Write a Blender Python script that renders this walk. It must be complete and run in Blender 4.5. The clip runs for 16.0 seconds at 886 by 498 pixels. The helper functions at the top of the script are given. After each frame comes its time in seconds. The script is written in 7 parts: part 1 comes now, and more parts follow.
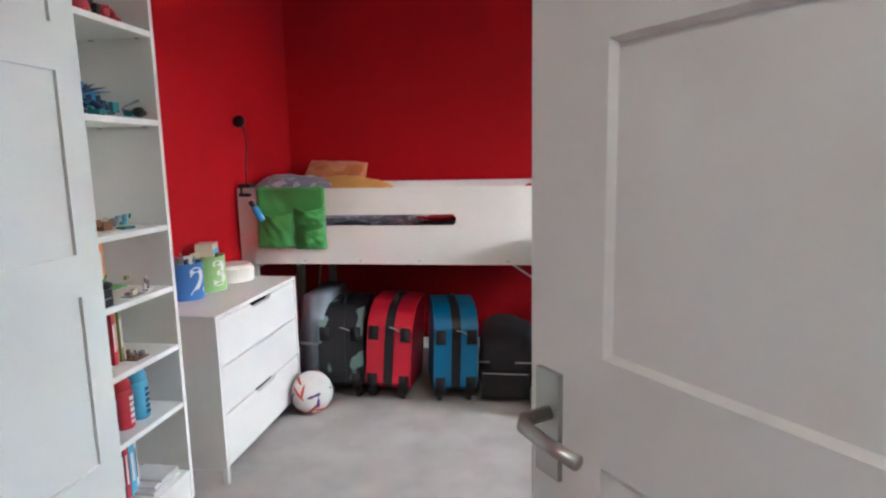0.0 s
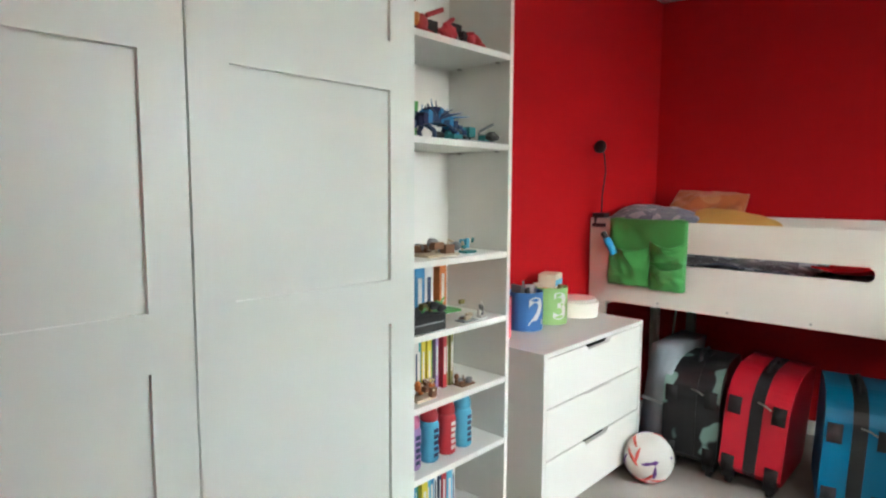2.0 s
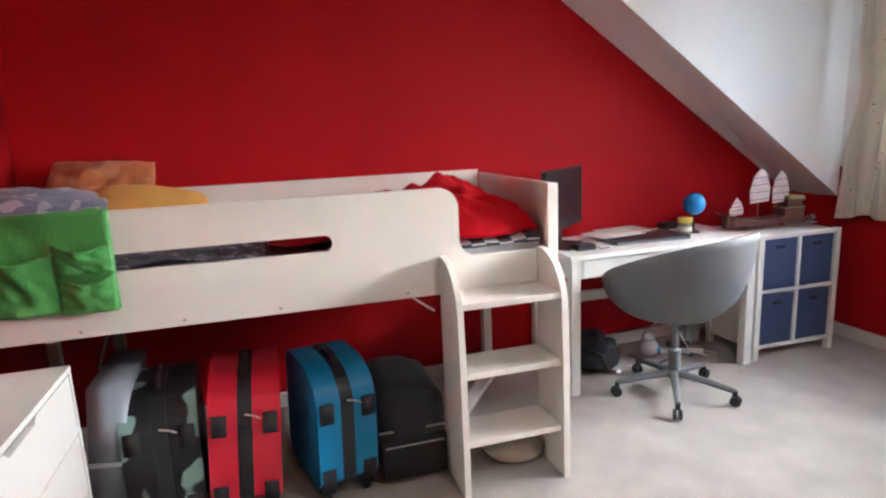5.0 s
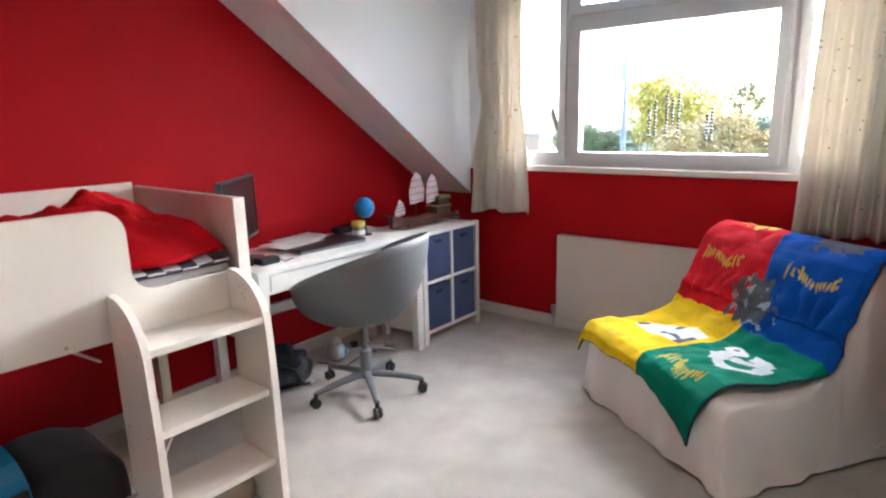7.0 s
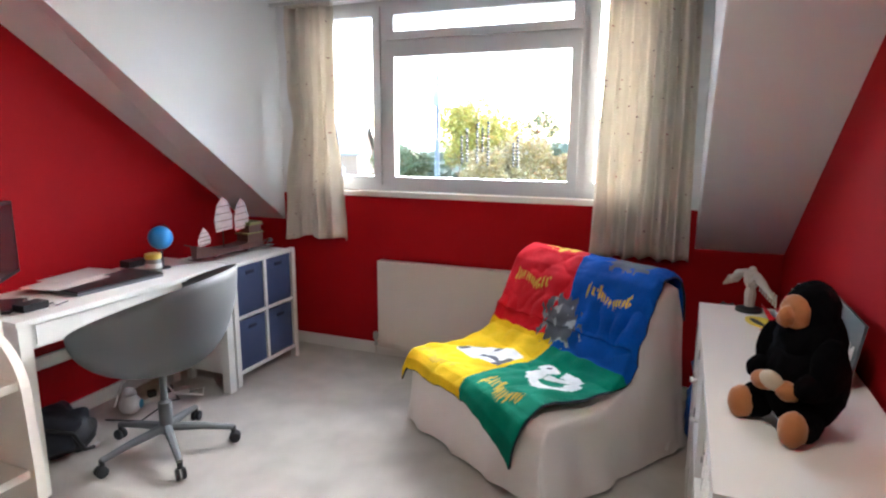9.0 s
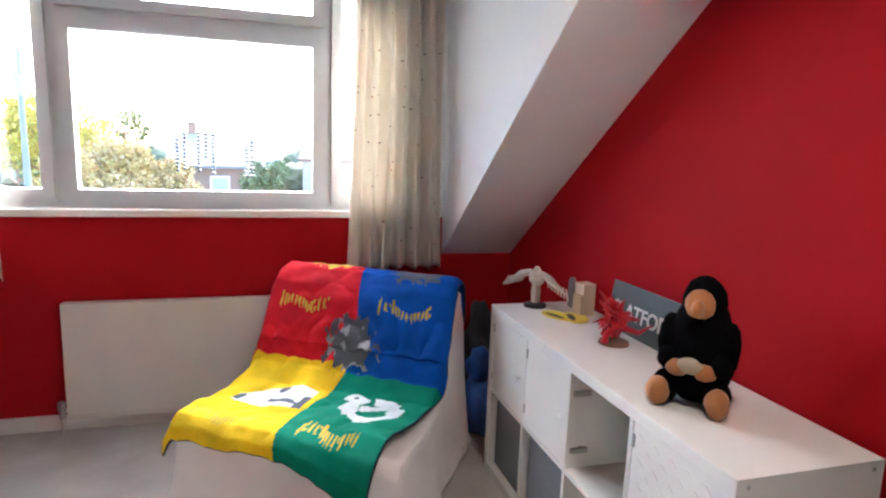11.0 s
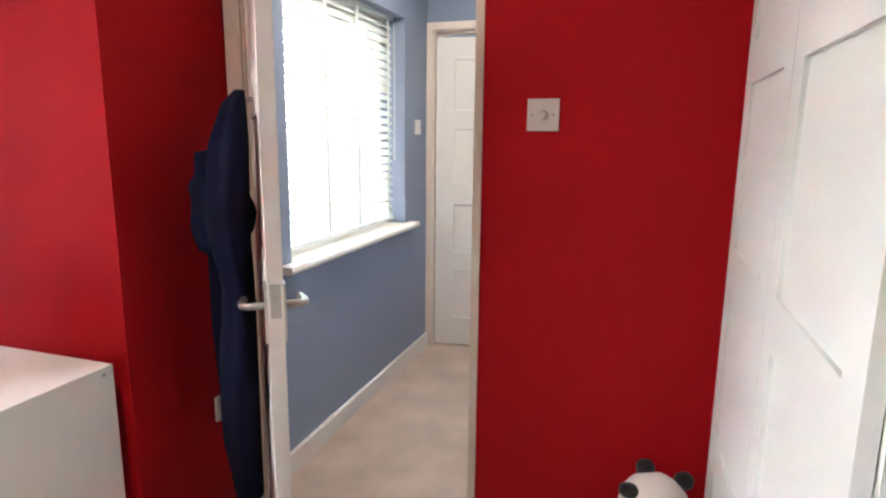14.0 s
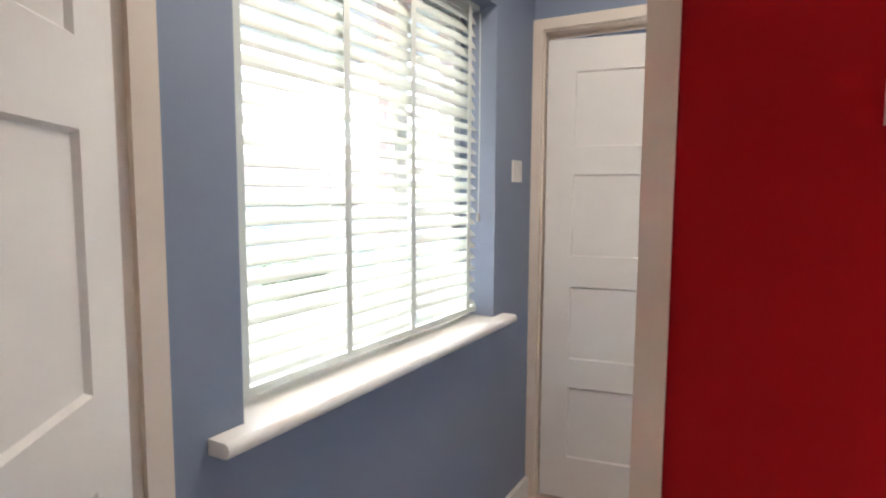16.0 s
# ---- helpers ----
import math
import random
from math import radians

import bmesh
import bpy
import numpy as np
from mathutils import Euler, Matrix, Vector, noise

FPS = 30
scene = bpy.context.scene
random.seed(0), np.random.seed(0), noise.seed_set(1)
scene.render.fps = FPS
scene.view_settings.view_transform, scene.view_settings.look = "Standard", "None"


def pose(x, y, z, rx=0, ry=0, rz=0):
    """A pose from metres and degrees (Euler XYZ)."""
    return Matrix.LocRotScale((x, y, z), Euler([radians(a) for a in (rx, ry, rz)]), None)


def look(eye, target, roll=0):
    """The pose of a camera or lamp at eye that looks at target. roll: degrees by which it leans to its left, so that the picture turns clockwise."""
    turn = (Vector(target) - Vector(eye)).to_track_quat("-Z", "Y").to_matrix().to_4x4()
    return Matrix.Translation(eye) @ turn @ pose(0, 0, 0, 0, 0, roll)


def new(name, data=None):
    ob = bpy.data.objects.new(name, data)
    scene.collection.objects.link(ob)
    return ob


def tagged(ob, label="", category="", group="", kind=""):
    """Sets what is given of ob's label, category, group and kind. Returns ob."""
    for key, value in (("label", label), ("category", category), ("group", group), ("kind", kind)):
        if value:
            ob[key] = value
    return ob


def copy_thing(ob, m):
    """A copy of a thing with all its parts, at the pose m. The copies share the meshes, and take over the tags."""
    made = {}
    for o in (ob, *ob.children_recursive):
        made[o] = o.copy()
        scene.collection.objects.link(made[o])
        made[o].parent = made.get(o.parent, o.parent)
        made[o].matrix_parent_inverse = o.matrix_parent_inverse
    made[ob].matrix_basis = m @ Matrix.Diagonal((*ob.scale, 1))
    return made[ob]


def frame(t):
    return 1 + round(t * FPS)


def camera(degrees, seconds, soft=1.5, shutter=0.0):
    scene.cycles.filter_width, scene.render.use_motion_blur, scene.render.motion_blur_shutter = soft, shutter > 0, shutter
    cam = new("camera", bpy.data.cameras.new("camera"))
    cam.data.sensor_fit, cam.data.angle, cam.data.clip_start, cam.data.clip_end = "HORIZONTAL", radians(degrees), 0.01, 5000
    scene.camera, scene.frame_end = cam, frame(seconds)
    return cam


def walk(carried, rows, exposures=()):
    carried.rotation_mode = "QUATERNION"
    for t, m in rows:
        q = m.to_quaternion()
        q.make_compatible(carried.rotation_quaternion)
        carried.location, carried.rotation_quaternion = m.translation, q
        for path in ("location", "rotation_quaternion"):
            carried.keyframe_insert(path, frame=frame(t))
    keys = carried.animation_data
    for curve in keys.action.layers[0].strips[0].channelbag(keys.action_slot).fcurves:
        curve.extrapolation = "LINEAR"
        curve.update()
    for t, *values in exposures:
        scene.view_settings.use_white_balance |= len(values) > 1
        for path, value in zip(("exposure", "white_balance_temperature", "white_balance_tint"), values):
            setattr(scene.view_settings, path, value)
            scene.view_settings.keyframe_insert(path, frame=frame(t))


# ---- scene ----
cam = camera(73.5, 16.0, soft=2.2)
HALL_LAMP, ROOM_FILL = 2.4, 1.9
PATH = [
    (0, (0.31, 0.097, 1.317), (0.023, 2.053, 1.015), -1.2),
    (0.5, (0.374, 0.154, 1.316), (-0.405, 1.975, 1.039), -1.0),
    (1, (0.404, 0.193, 1.299), (-0.703, 1.84, 1.053), -0.7),
    (1.5, (0.371, 0.274, 1.303), (-0.931, 1.776, 1.084), -0.3),
    (2, (0.258, 0.419, 1.313), (-1.102, 1.872, 1.116), 0.3),
    (2.5, (0.164, 0.539, 1.314), (-1.055, 2.113, 1.119), 0.7),
    (3, (0.036, 0.686, 1.326), (-0.877, 2.455, 1.139), 0.7),
    (3.5, (-0.062, 0.766, 1.338), (-0.53, 2.7, 1.139), 0.1),
    (4, (-0.177, 0.843, 1.353), (-0.195, 2.828, 1.107), -0.6),
    (4.2, (-0.205, 0.864, 1.352), (-0.112, 2.843, 1.078), -1.0),
    (6.3, (-0.367, 1.293, 1.419), (0.895, 2.758, 0.907), -2.1),
    (6.5, (-0.369, 1.286, 1.395), (0.979, 2.681, 0.906), -2.0),
    (7, (-0.371, 1.256, 1.414), (1.136, 2.501, 0.989), -1.4),
    (7.5, (-0.353, 1.264, 1.431), (1.282, 2.354, 1.055), -0.8),
    (8, (-0.311, 1.237, 1.446), (1.411, 2.197, 1.114), -0.1),
    (8.2, (-0.292, 1.215, 1.45), (1.452, 2.137, 1.124), 0.1),
    (10.3, (-0.138, 1.897, 1.407), (1.826, 1.906, 1.031), 1.7),
    (10.5, (-0.08, 2.021, 1.422), (1.883, 1.844, 1.079), 2.1),
    (11, (-0.034, 2.146, 1.427), (1.861, 1.595, 1.104), 2.0),
    (11.5, (-0.135, 2.304, 1.452), (1.625, 1.408, 1.136), 1.3),
    (12, (-0.249, 2.343, 1.441), (1.262, 1.082, 1.085), 1.2),
    (12.5, (-0.32, 2.324, 1.42), (0.882, 0.774, 1.032), 1.1),
    (13, (-0.375, 2.28, 1.419), (0.558, 0.556, 1.021), 0.9),
    (13.5, (-0.411, 2.169, 1.408), (0.306, 0.343, 1.018), 0.7),
    (14, (-0.435, 1.981, 1.386), (0.177, 0.114, 1.016), 0.6),
    (14.5, (-0.385, 1.781, 1.364), (0.19, -0.105, 1.03), 1.0),
    (15, (-0.266, 1.457, 1.376), (0.408, -0.407, 1.105), 1.2),
    (15.5, (-0.176, 1.125, 1.354), (0.683, -0.666, 1.118), 0.8),
    (16, (-0.068, 0.779, 1.36), (0.914, -0.953, 1.169), 0.3),
]
walk(cam, [(t, look(eye, target, roll)) for t, eye, target, roll in PATH],
     [(0, 4.2, 5400, 8), (0.5, 4.4, 5550, 3), (1.5, 4.35, 5650, -2), (2.5, 4.35, 5650, 0), (4, 4.4, 5700, 7), (6.5, 4.35, 5800, 9), (8, 4.3, 5800, 7), (10.5, 4.45, 5750, 11), (11.5, 4.65, 5750, 10), (12, 4.8, 5800, 10), (13, 5.0, 5850, 10), (14, 5.0, 5850, 11), (15, 4.95, 5900, 13), (15.5, 4.85, 5950, 13), (16, 4.5, 6000, 12)])

# ---- world and sun ----
world = bpy.data.worlds.new("world")
scene.world = world
world.use_nodes = True
wn = world.node_tree
sky = wn.nodes.new("ShaderNodeTexSky")
sky.sky_type = "NISHITA"
sky.sun_disc = False
sky.sun_elevation, sky.sun_rotation = radians(30), radians(94)
sky.air_density, sky.dust_density, sky.ozone_density = 1.0, 1.5, 1.5
wn.nodes["Background"].inputs["Strength"].default_value = 0.15
wn.links.new(sky.outputs[0], wn.nodes["Background"].inputs["Color"])
sun_data = bpy.data.lights.new("sun", "SUN")
sun_data.energy, sun_data.angle, sun_data.color = 0.72, radians(60), (1.0, 0.96, 0.9)
sun = new("sun", sun_data)
sun.matrix_world = look((9 * math.sin(radians(94)), 9 * math.cos(radians(94)), 5.2), (0, 0, 0))


# ---- materials ----
def material(name, color, rough=0.6, vary=0.08, scale=6.0, bump=0.1, bump_scale=60.0, metal=0.0, spread=0.0, sheen=0.0, coat=0.0, fine=0.0, spec=0.5):
    """A surface with a base colour varied at two scales and a fine relief."""
    m = bpy.data.materials.new(name)
    m.use_nodes = True
    t = m.node_tree
    b = t.nodes["Principled BSDF"]
    b.inputs["Roughness"].default_value = rough
    b.inputs["Metallic"].default_value = metal
    b.inputs["Sheen Weight"].default_value = sheen
    b.inputs["Coat Weight"].default_value = coat
    b.inputs["Specular IOR Level"].default_value = spec
    co = t.nodes.new("ShaderNodeTexCoord")
    n1 = t.nodes.new("ShaderNodeTexNoise")
    n1.inputs["Scale"].default_value = scale
    n1.inputs["Detail"].default_value = 5
    n2 = t.nodes.new("ShaderNodeTexNoise")
    n2.inputs["Scale"].default_value = bump_scale
    n2.inputs["Detail"].default_value = 4
    t.links.new(co.outputs["Object"], n1.inputs["Vector"])
    t.links.new(co.outputs["Object"], n2.inputs["Vector"])
    mx = t.nodes.new("ShaderNodeMix")
    mx.data_type = "RGBA"
    lo = [c * (1 - vary) for c in color]
    hi = [min(1, c * (1 + vary)) for c in color]
    mx.inputs[6].default_value, mx.inputs[7].default_value = (*lo, 1), (*hi, 1)
    ad = t.nodes.new("ShaderNodeMath")
    ad.operation = "MULTIPLY_ADD"
    ad.use_clamp = True
    ad.inputs[1].default_value = 0.35 + fine
    t.links.new(n2.outputs["Fac"], ad.inputs[0])
    mr = t.nodes.new("ShaderNodeMapRange")
    mr.inputs["From Min"].default_value, mr.inputs["From Max"].default_value = 0.3, 0.7
    mr.inputs["To Max"].default_value = 0.65
    t.links.new(n1.outputs["Fac"], mr.inputs["Value"])
    t.links.new(mr.outputs[0], ad.inputs[2])
    t.links.new(ad.outputs[0], mx.inputs["Factor"])
    out = mx.outputs[2]
    if spread:
        oi = t.nodes.new("ShaderNodeObjectInfo")
        hs = t.nodes.new("ShaderNodeHueSaturation")
        r = t.nodes.new("ShaderNodeMapRange")
        r.inputs["To Min"].default_value, r.inputs["To Max"].default_value = 1 - spread, 1 + spread
        t.links.new(oi.outputs["Random"], r.inputs["Value"])
        t.links.new(r.outputs[0], hs.inputs["Value"])
        t.links.new(out, hs.inputs["Color"])
        out = hs.outputs[0]
    t.links.new(out, b.inputs["Base Color"])
    if bump:
        bp = t.nodes.new("ShaderNodeBump")
        bp.inputs["Strength"].default_value = bump
        bp.inputs["Distance"].default_value = 0.01
        t.links.new(n2.outputs["Fac"], bp.inputs["Height"])
        t.links.new(bp.outputs[0], b.inputs["Normal"])
    return m


RED = material("red_wall_paint", (0.385, 0.003, 0.007), 0.7, 0.05, 3, 0.06, 220, spec=0.15)
BLUE = material("blue_grey_wall_paint", (0.215, 0.255, 0.335), 0.6, 0.04, 3, 0.06, 220)
WHITE = material("white_wall_paint", (0.78, 0.79, 0.8), 0.7, 0.02, 3, 0.06, 200)
GLOSS = material("white_gloss_wood", (0.74, 0.70, 0.65), 0.42, 0.03, 5, 0.03, 90)
CARPET = material("beige_carpet", (0.56, 0.515, 0.465), 0.95, 0.22, 4.5, 0.9, 420, sheen=0.2, fine=0.25, spec=0.2)
LAMINATE = material("white_laminate", (0.76, 0.745, 0.70), 0.38, 0.015, 4, 0.01, 150)
WARDROBE = material("satin_white_foil", (0.70, 0.72, 0.67), 0.36, 0.015, 2, 0.012, 120)
BEDWHITE = material("off_white_bed_lacquer", (0.78, 0.73, 0.66), 0.42, 0.03, 3, 0.02, 120)
METAL = material("brushed_steel", (0.45, 0.43, 0.4), 0.35, 0.06, 20, 0.02, 300, metal=1.0)
BLACK = material("black_plastic", (0.015, 0.015, 0.017), 0.4, 0.1, 20, 0.05, 200)
GREY = material("grey_plastic", (0.16, 0.17, 0.18), 0.5, 0.04, 8, 0.04, 300)
UPVC = material("white_window_plastic", (0.54, 0.55, 0.56), 0.3, 0.02, 5, 0.01, 50)


def glass(name, tint=(1, 1, 1), rough=0.0):
    m = bpy.data.materials.new(name)
    m.use_nodes = True
    b = m.node_tree.nodes["Principled BSDF"]
    b.inputs["Base Color"].default_value = (*tint, 1)
    b.inputs["Transmission Weight"].default_value = 1
    b.inputs["Roughness"].default_value = rough
    b.inputs["IOR"].default_value = 1.45
    return m


GLASS = glass("window_glass")


# ---- builders ----
def box(bm, a, b):
    """Adds a box from corner a to corner b."""
    x0, y0, z0 = a
    x1, y1, z1 = b
    v = [bm.verts.new(p) for p in ((x0, y0, z0), (x1, y0, z0), (x1, y1, z0), (x0, y1, z0), (x0, y0, z1), (x1, y0, z1), (x1, y1, z1), (x0, y1, z1))]
    for f in ((3, 2, 1, 0), (4, 5, 6, 7), (0, 1, 5, 4), (1, 2, 6, 5), (2, 3, 7, 6), (3, 0, 4, 7)):
        bm.faces.new([v[i] for i in f])
    return bm


def boxes(*pairs):
    bm = bmesh.new()
    for a, b in pairs:
        box(bm, a, b)
    return bm


def part(name, bm, mat, parent=None, label="", bevel=0.0, smooth=False, seg=2, kind=""):
    """Links a bmesh as one mesh object, under parent if given."""
    if bevel:
        bmesh.ops.bevel(bm, geom=[e for e in bm.edges if not e.is_boundary and len(e.link_faces) == 2 and e.calc_face_angle(0) > 0.5], offset=bevel, segments=seg, profile=0.6, affect="EDGES", clamp_overlap=True)
    bmesh.ops.recalc_face_normals(bm, faces=bm.faces)
    me = bpy.data.meshes.new(name)
    bm.to_mesh(me)
    bm.free()
    for m in (mat if isinstance(mat, (list, tuple)) else [mat]):
        me.materials.append(m)
    if smooth:
        for p in me.polygons:
            p.use_smooth = True
    ob = new(name, me)
    if parent:
        ob.parent = parent
    return tagged(ob, label, kind=kind)


def thing(name, x, y, z, rz=0, label="", category="", group="", kind=""):
    """An Empty at a thing's base, which parents its parts."""
    ob = new(name)
    ob.matrix_world = pose(x, y, z, 0, 0, rz)
    return tagged(ob, label, category, group, kind)


def structure(name, bm, mat, label="", bevel=0.0):
    return part(name, bm, mat, None, label, bevel, kind="structure")


def prism(bm, points, axis, lo, hi):
    """Extrudes a closed outline of 2D points along an axis from lo to hi."""
    def at(p, h):
        return {"x": (h, p[0], p[1]), "y": (p[0], h, p[1]), "z": (p[0], p[1], h)}[axis]
    a = [bm.verts.new(at(p, lo)) for p in points]
    b = [bm.verts.new(at(p, hi)) for p in points]
    n = len(points)
    bm.faces.new(a[::-1])
    bm.faces.new(b)
    for i in range(n):
        bm.faces.new((a[i], a[(i + 1) % n], b[(i + 1) % n], b[i]))
    return bm


def lathe(bm, profile, n=20, centre=(0, 0, 0)):
    """Turns a profile of (radius, height) round the z axis."""
    rings = []
    for r, z in profile:
        rings.append([bm.verts.new((centre[0] + r * math.cos(2 * math.pi * i / n), centre[1] + r * math.sin(2 * math.pi * i / n), centre[2] + z)) for i in range(n)])
    for a, b in zip(rings, rings[1:]):
        for i in range(n):
            bm.faces.new((a[i], a[(i + 1) % n], b[(i + 1) % n], b[i]))
    bm.faces.new(rings[0][::-1])
    bm.faces.new(rings[-1])
    return bm


def tube(bm, path, r=0.01, n=8):
    """A round bar along a path; r may be one radius or one for each point."""
    path = [Vector(p) for p in path]
    rings = []
    for i, p in enumerate(path):
        way = (path[min(i + 1, len(path) - 1)] - path[max(i - 1, 0)]).normalized()
        side = way.orthogonal().normalized() if i == 0 else (side - way * side.dot(way)).normalized()
        up = way.cross(side)
        rr = r[i] if isinstance(r, (list, tuple)) else r
        rings.append([bm.verts.new(p + (side * math.cos(2 * math.pi * k / n) + up * math.sin(2 * math.pi * k / n)) * rr) for k in range(n)])
    for a, b in zip(rings, rings[1:]):
        for i in range(n):
            bm.faces.new((a[i], a[(i + 1) % n], b[(i + 1) % n], b[i]))
    bm.faces.new(rings[0][::-1])
    bm.faces.new(rings[-1])
    return bm


def blob(bm, centre, size, wobble=0.0, sub=3, freq=3.0):
    """A rounded lump."""
    made = bmesh.ops.create_icosphere(bm, subdivisions=sub, radius=1)["verts"]
    for v in made:
        k = 1 + wobble * noise.noise(v.co * freq + Vector(centre) * 7)
        v.co = Vector((v.co.x * size[0] * k + centre[0], v.co.y * size[1] * k + centre[1], v.co.z * size[2] * k + centre[2]))
    return bm


# ---- the room ----
XW, XE, YN, YS, YK, XC, ZC = -1.31, 3.14, 4.03, 0.283, 0.778, 0.87, 2.44
YCN, YCS = 3.88, 1.23
WY0, WY1, WZ0, WZ1 = 1.42, 3.62, 1.10, 2.27
KNEE, PITCH = 0.86, 0.725
YH = -1.65
XHW = -0.12
DX0, DX1 = 0.03, 0.80
YN2 = 4.26

structure("floor", boxes(((XW - 0.1, YS - 0.11, -0.12), (XE + 0.1, YN2 + 0.1, 0))), CARPET)
# Same beige carpet as the room; warm light is put into its pinker colour.
structure("floor_hall", boxes(((XHW - 0.1, -3.4, -0.12), (XC + 0.25, YS - 0.11, 0))), material("worn_beige_carpet_warm_lit", (0.72, 0.57, 0.47), 0.95, 0.2, 4, 0.9, 420, fine=0.1, spec=0.2))
structure("ceiling", boxes(((XW - 0.1, -3.4, ZC), (XE + 0.25, YN2 + 0.1, ZC + 0.1))), WHITE)
structure("ceiling_dormer", boxes(((1.3, YCS, 2.30), (XE, YCN, ZC - 0.002))), WHITE)
structure("wall_west", boxes(((XW - 0.1, YS - 0.1, 0), (XW, YN2 + 0.1, ZC))), RED)
prism(bm := bmesh.new(), [(XW, YN), (XE, YN2), (XE, YN2 + 0.1), (XW, YN2 + 0.1)], "z", 0, ZC)
structure("wall_north", bm, RED)
structure("wall_east", boxes(((XE, YK - 0.1, 0), (XE + 0.16, YN2 + 0.1, WZ0 - 0.035))), RED)
structure("wall_east_upper", boxes(((XE, YK, WZ0 - 0.035), (XE + 0.16, WY0, ZC)), ((XE, WY1, WZ0 - 0.035), (XE + 0.16, YN2, ZC)), ((XE, WY0, WZ1), (XE + 0.16, WY1, ZC))), WHITE)
YKE = 0.815
structure("wall_south", prism(bmesh.new(), [(XC, YK - 0.1), (XE, YK - 0.1), (XE, YKE), (XC, YK)], "z", 0, ZC), RED)
structure("wall_hall_east", boxes(((XC, YS - 0.10, 0), (XC + 0.09, YK - 0.1, ZC))), RED)
structure("wall_door", boxes(((XW, YS - 0.1, 0), (DX0 - 0.025, YS, ZC)), ((DX0 - 0.025, YS - 0.1, 2.03), (XC, YS, ZC)), ((DX1 + 0.025, YS - 0.1, 0), (XC, YS, 2.03))), RED)
structure("wall_door_hall_side", boxes(((XHW, YS - 0.104, 0), (DX0 - 0.025, YS - 0.1, ZC)), ((DX0 - 0.025, YS - 0.104, 2.03), (XC, YS - 0.1, ZC)), ((DX1 + 0.025, YS - 0.104, 0), (XC, YS - 0.1, 2.03))), BLUE)

ztop = 2.2


def slope(name, y0, y1, knee0, pitch0, knee1, pitch1, mat=WHITE):
    """The sloping ceiling between two sides, each with its own knee height and pitch; returns where each side meets the flat part."""
    bm = bmesh.new()
    rings, tops = [], []
    for y, knee, pitch in ((y0, knee0, pitch0), (y1, knee1, pitch1)):
        xt = XE - (ztop - knee) / pitch
        tops.append(xt)
        rings.append([bm.verts.new(p) for p in ((XE, y, knee), (XE, y, ztop + 0.1), (xt, y, ztop + 0.1), (xt, y, ztop))])
    bm.faces.new(rings[0][::-1])
    bm.faces.new(rings[1])
    for i in range(4):
        bm.faces.new((rings[0][i], rings[0][(i + 1) % 4], rings[1][(i + 1) % 4], rings[1][i]))
    structure(name, bm, mat)
    return tops


KNEE_N, PITCH_N = 0.88, 0.715
xn, xn_wall = slope("slope_north", YCN, YN2, KNEE_N, PITCH_N, 0.88, 0.655)
xs_wall, xs = slope("slope_south", YK, YCS, KNEE, PITCH, KNEE, PITCH)
prism(bm := bmesh.new(), [(0.77, YCN), (xn, YCN), (xn_wall, YN2), (0.77, YN2)], "z", ztop, ztop + 0.1)
structure("bulkhead", box(bm, (0.77, YK, ztop), (xs, YCS, ztop + 0.1)), WHITE)
structure("wall_bulkhead", boxes(((0.765, YCN, ztop + 0.004), (0.769, YN2, ZC)), ((0.765, YK, ztop + 0.004), (0.769, YCS, ZC))), RED)
for nm, y0, y1, xt, knee in (("cheek_north", YCN - 0.004, YCN - 0.001, xn, KNEE_N), ("cheek_south", YCS + 0.001, YCS + 0.004, xs, KNEE)):
    prism(bm := bmesh.new(), [(XE, knee), (XE, ZC), (0.77, ZC), (0.77, ztop), (xt, ztop)], "y", y0, y1)
    structure(nm, bm, WHITE)

# the hall
hw0, hw1, hz0, hz1 = -1.27, -0.048, 0.87, 2.04
structure("wall_hall_window", boxes(((XC, YH - 0.1, 0), (XC + 0.25, YS - 0.1, hz0)), ((XC, YH - 0.1, hz1), (XC + 0.25, YS - 0.1, ZC)), ((XC, YH - 0.1, hz0), (XC + 0.25, hw0, hz1)), ((XC, hw1, hz0), (XC + 0.25, YS - 0.1, hz1))), BLUE)
structure("wall_hall_west", boxes(((XHW - 0.1, YH - 0.1, 0), (XHW, YS - 0.1, ZC))), BLUE)
structure("wall_hall_end", boxes(((XHW, YH - 0.1, 2.05), (XC, YH, ZC)), ((0.845, YH - 0.1, 0), (XC, YH, 2.05)), ((XHW, YH - 0.1, 0), (0.035, YH, 2.05))), BLUE)
structure("wall_back", boxes(((XHW - 0.1, -3.4, 0), (XC + 0.25, -3.3, ZC)), ((XHW - 0.1, -3.3, 0), (XHW, YH - 0.1, ZC)), ((XC + 0.15, -3.3, 0), (XC + 0.25, YH - 0.1, ZC))), BLUE)

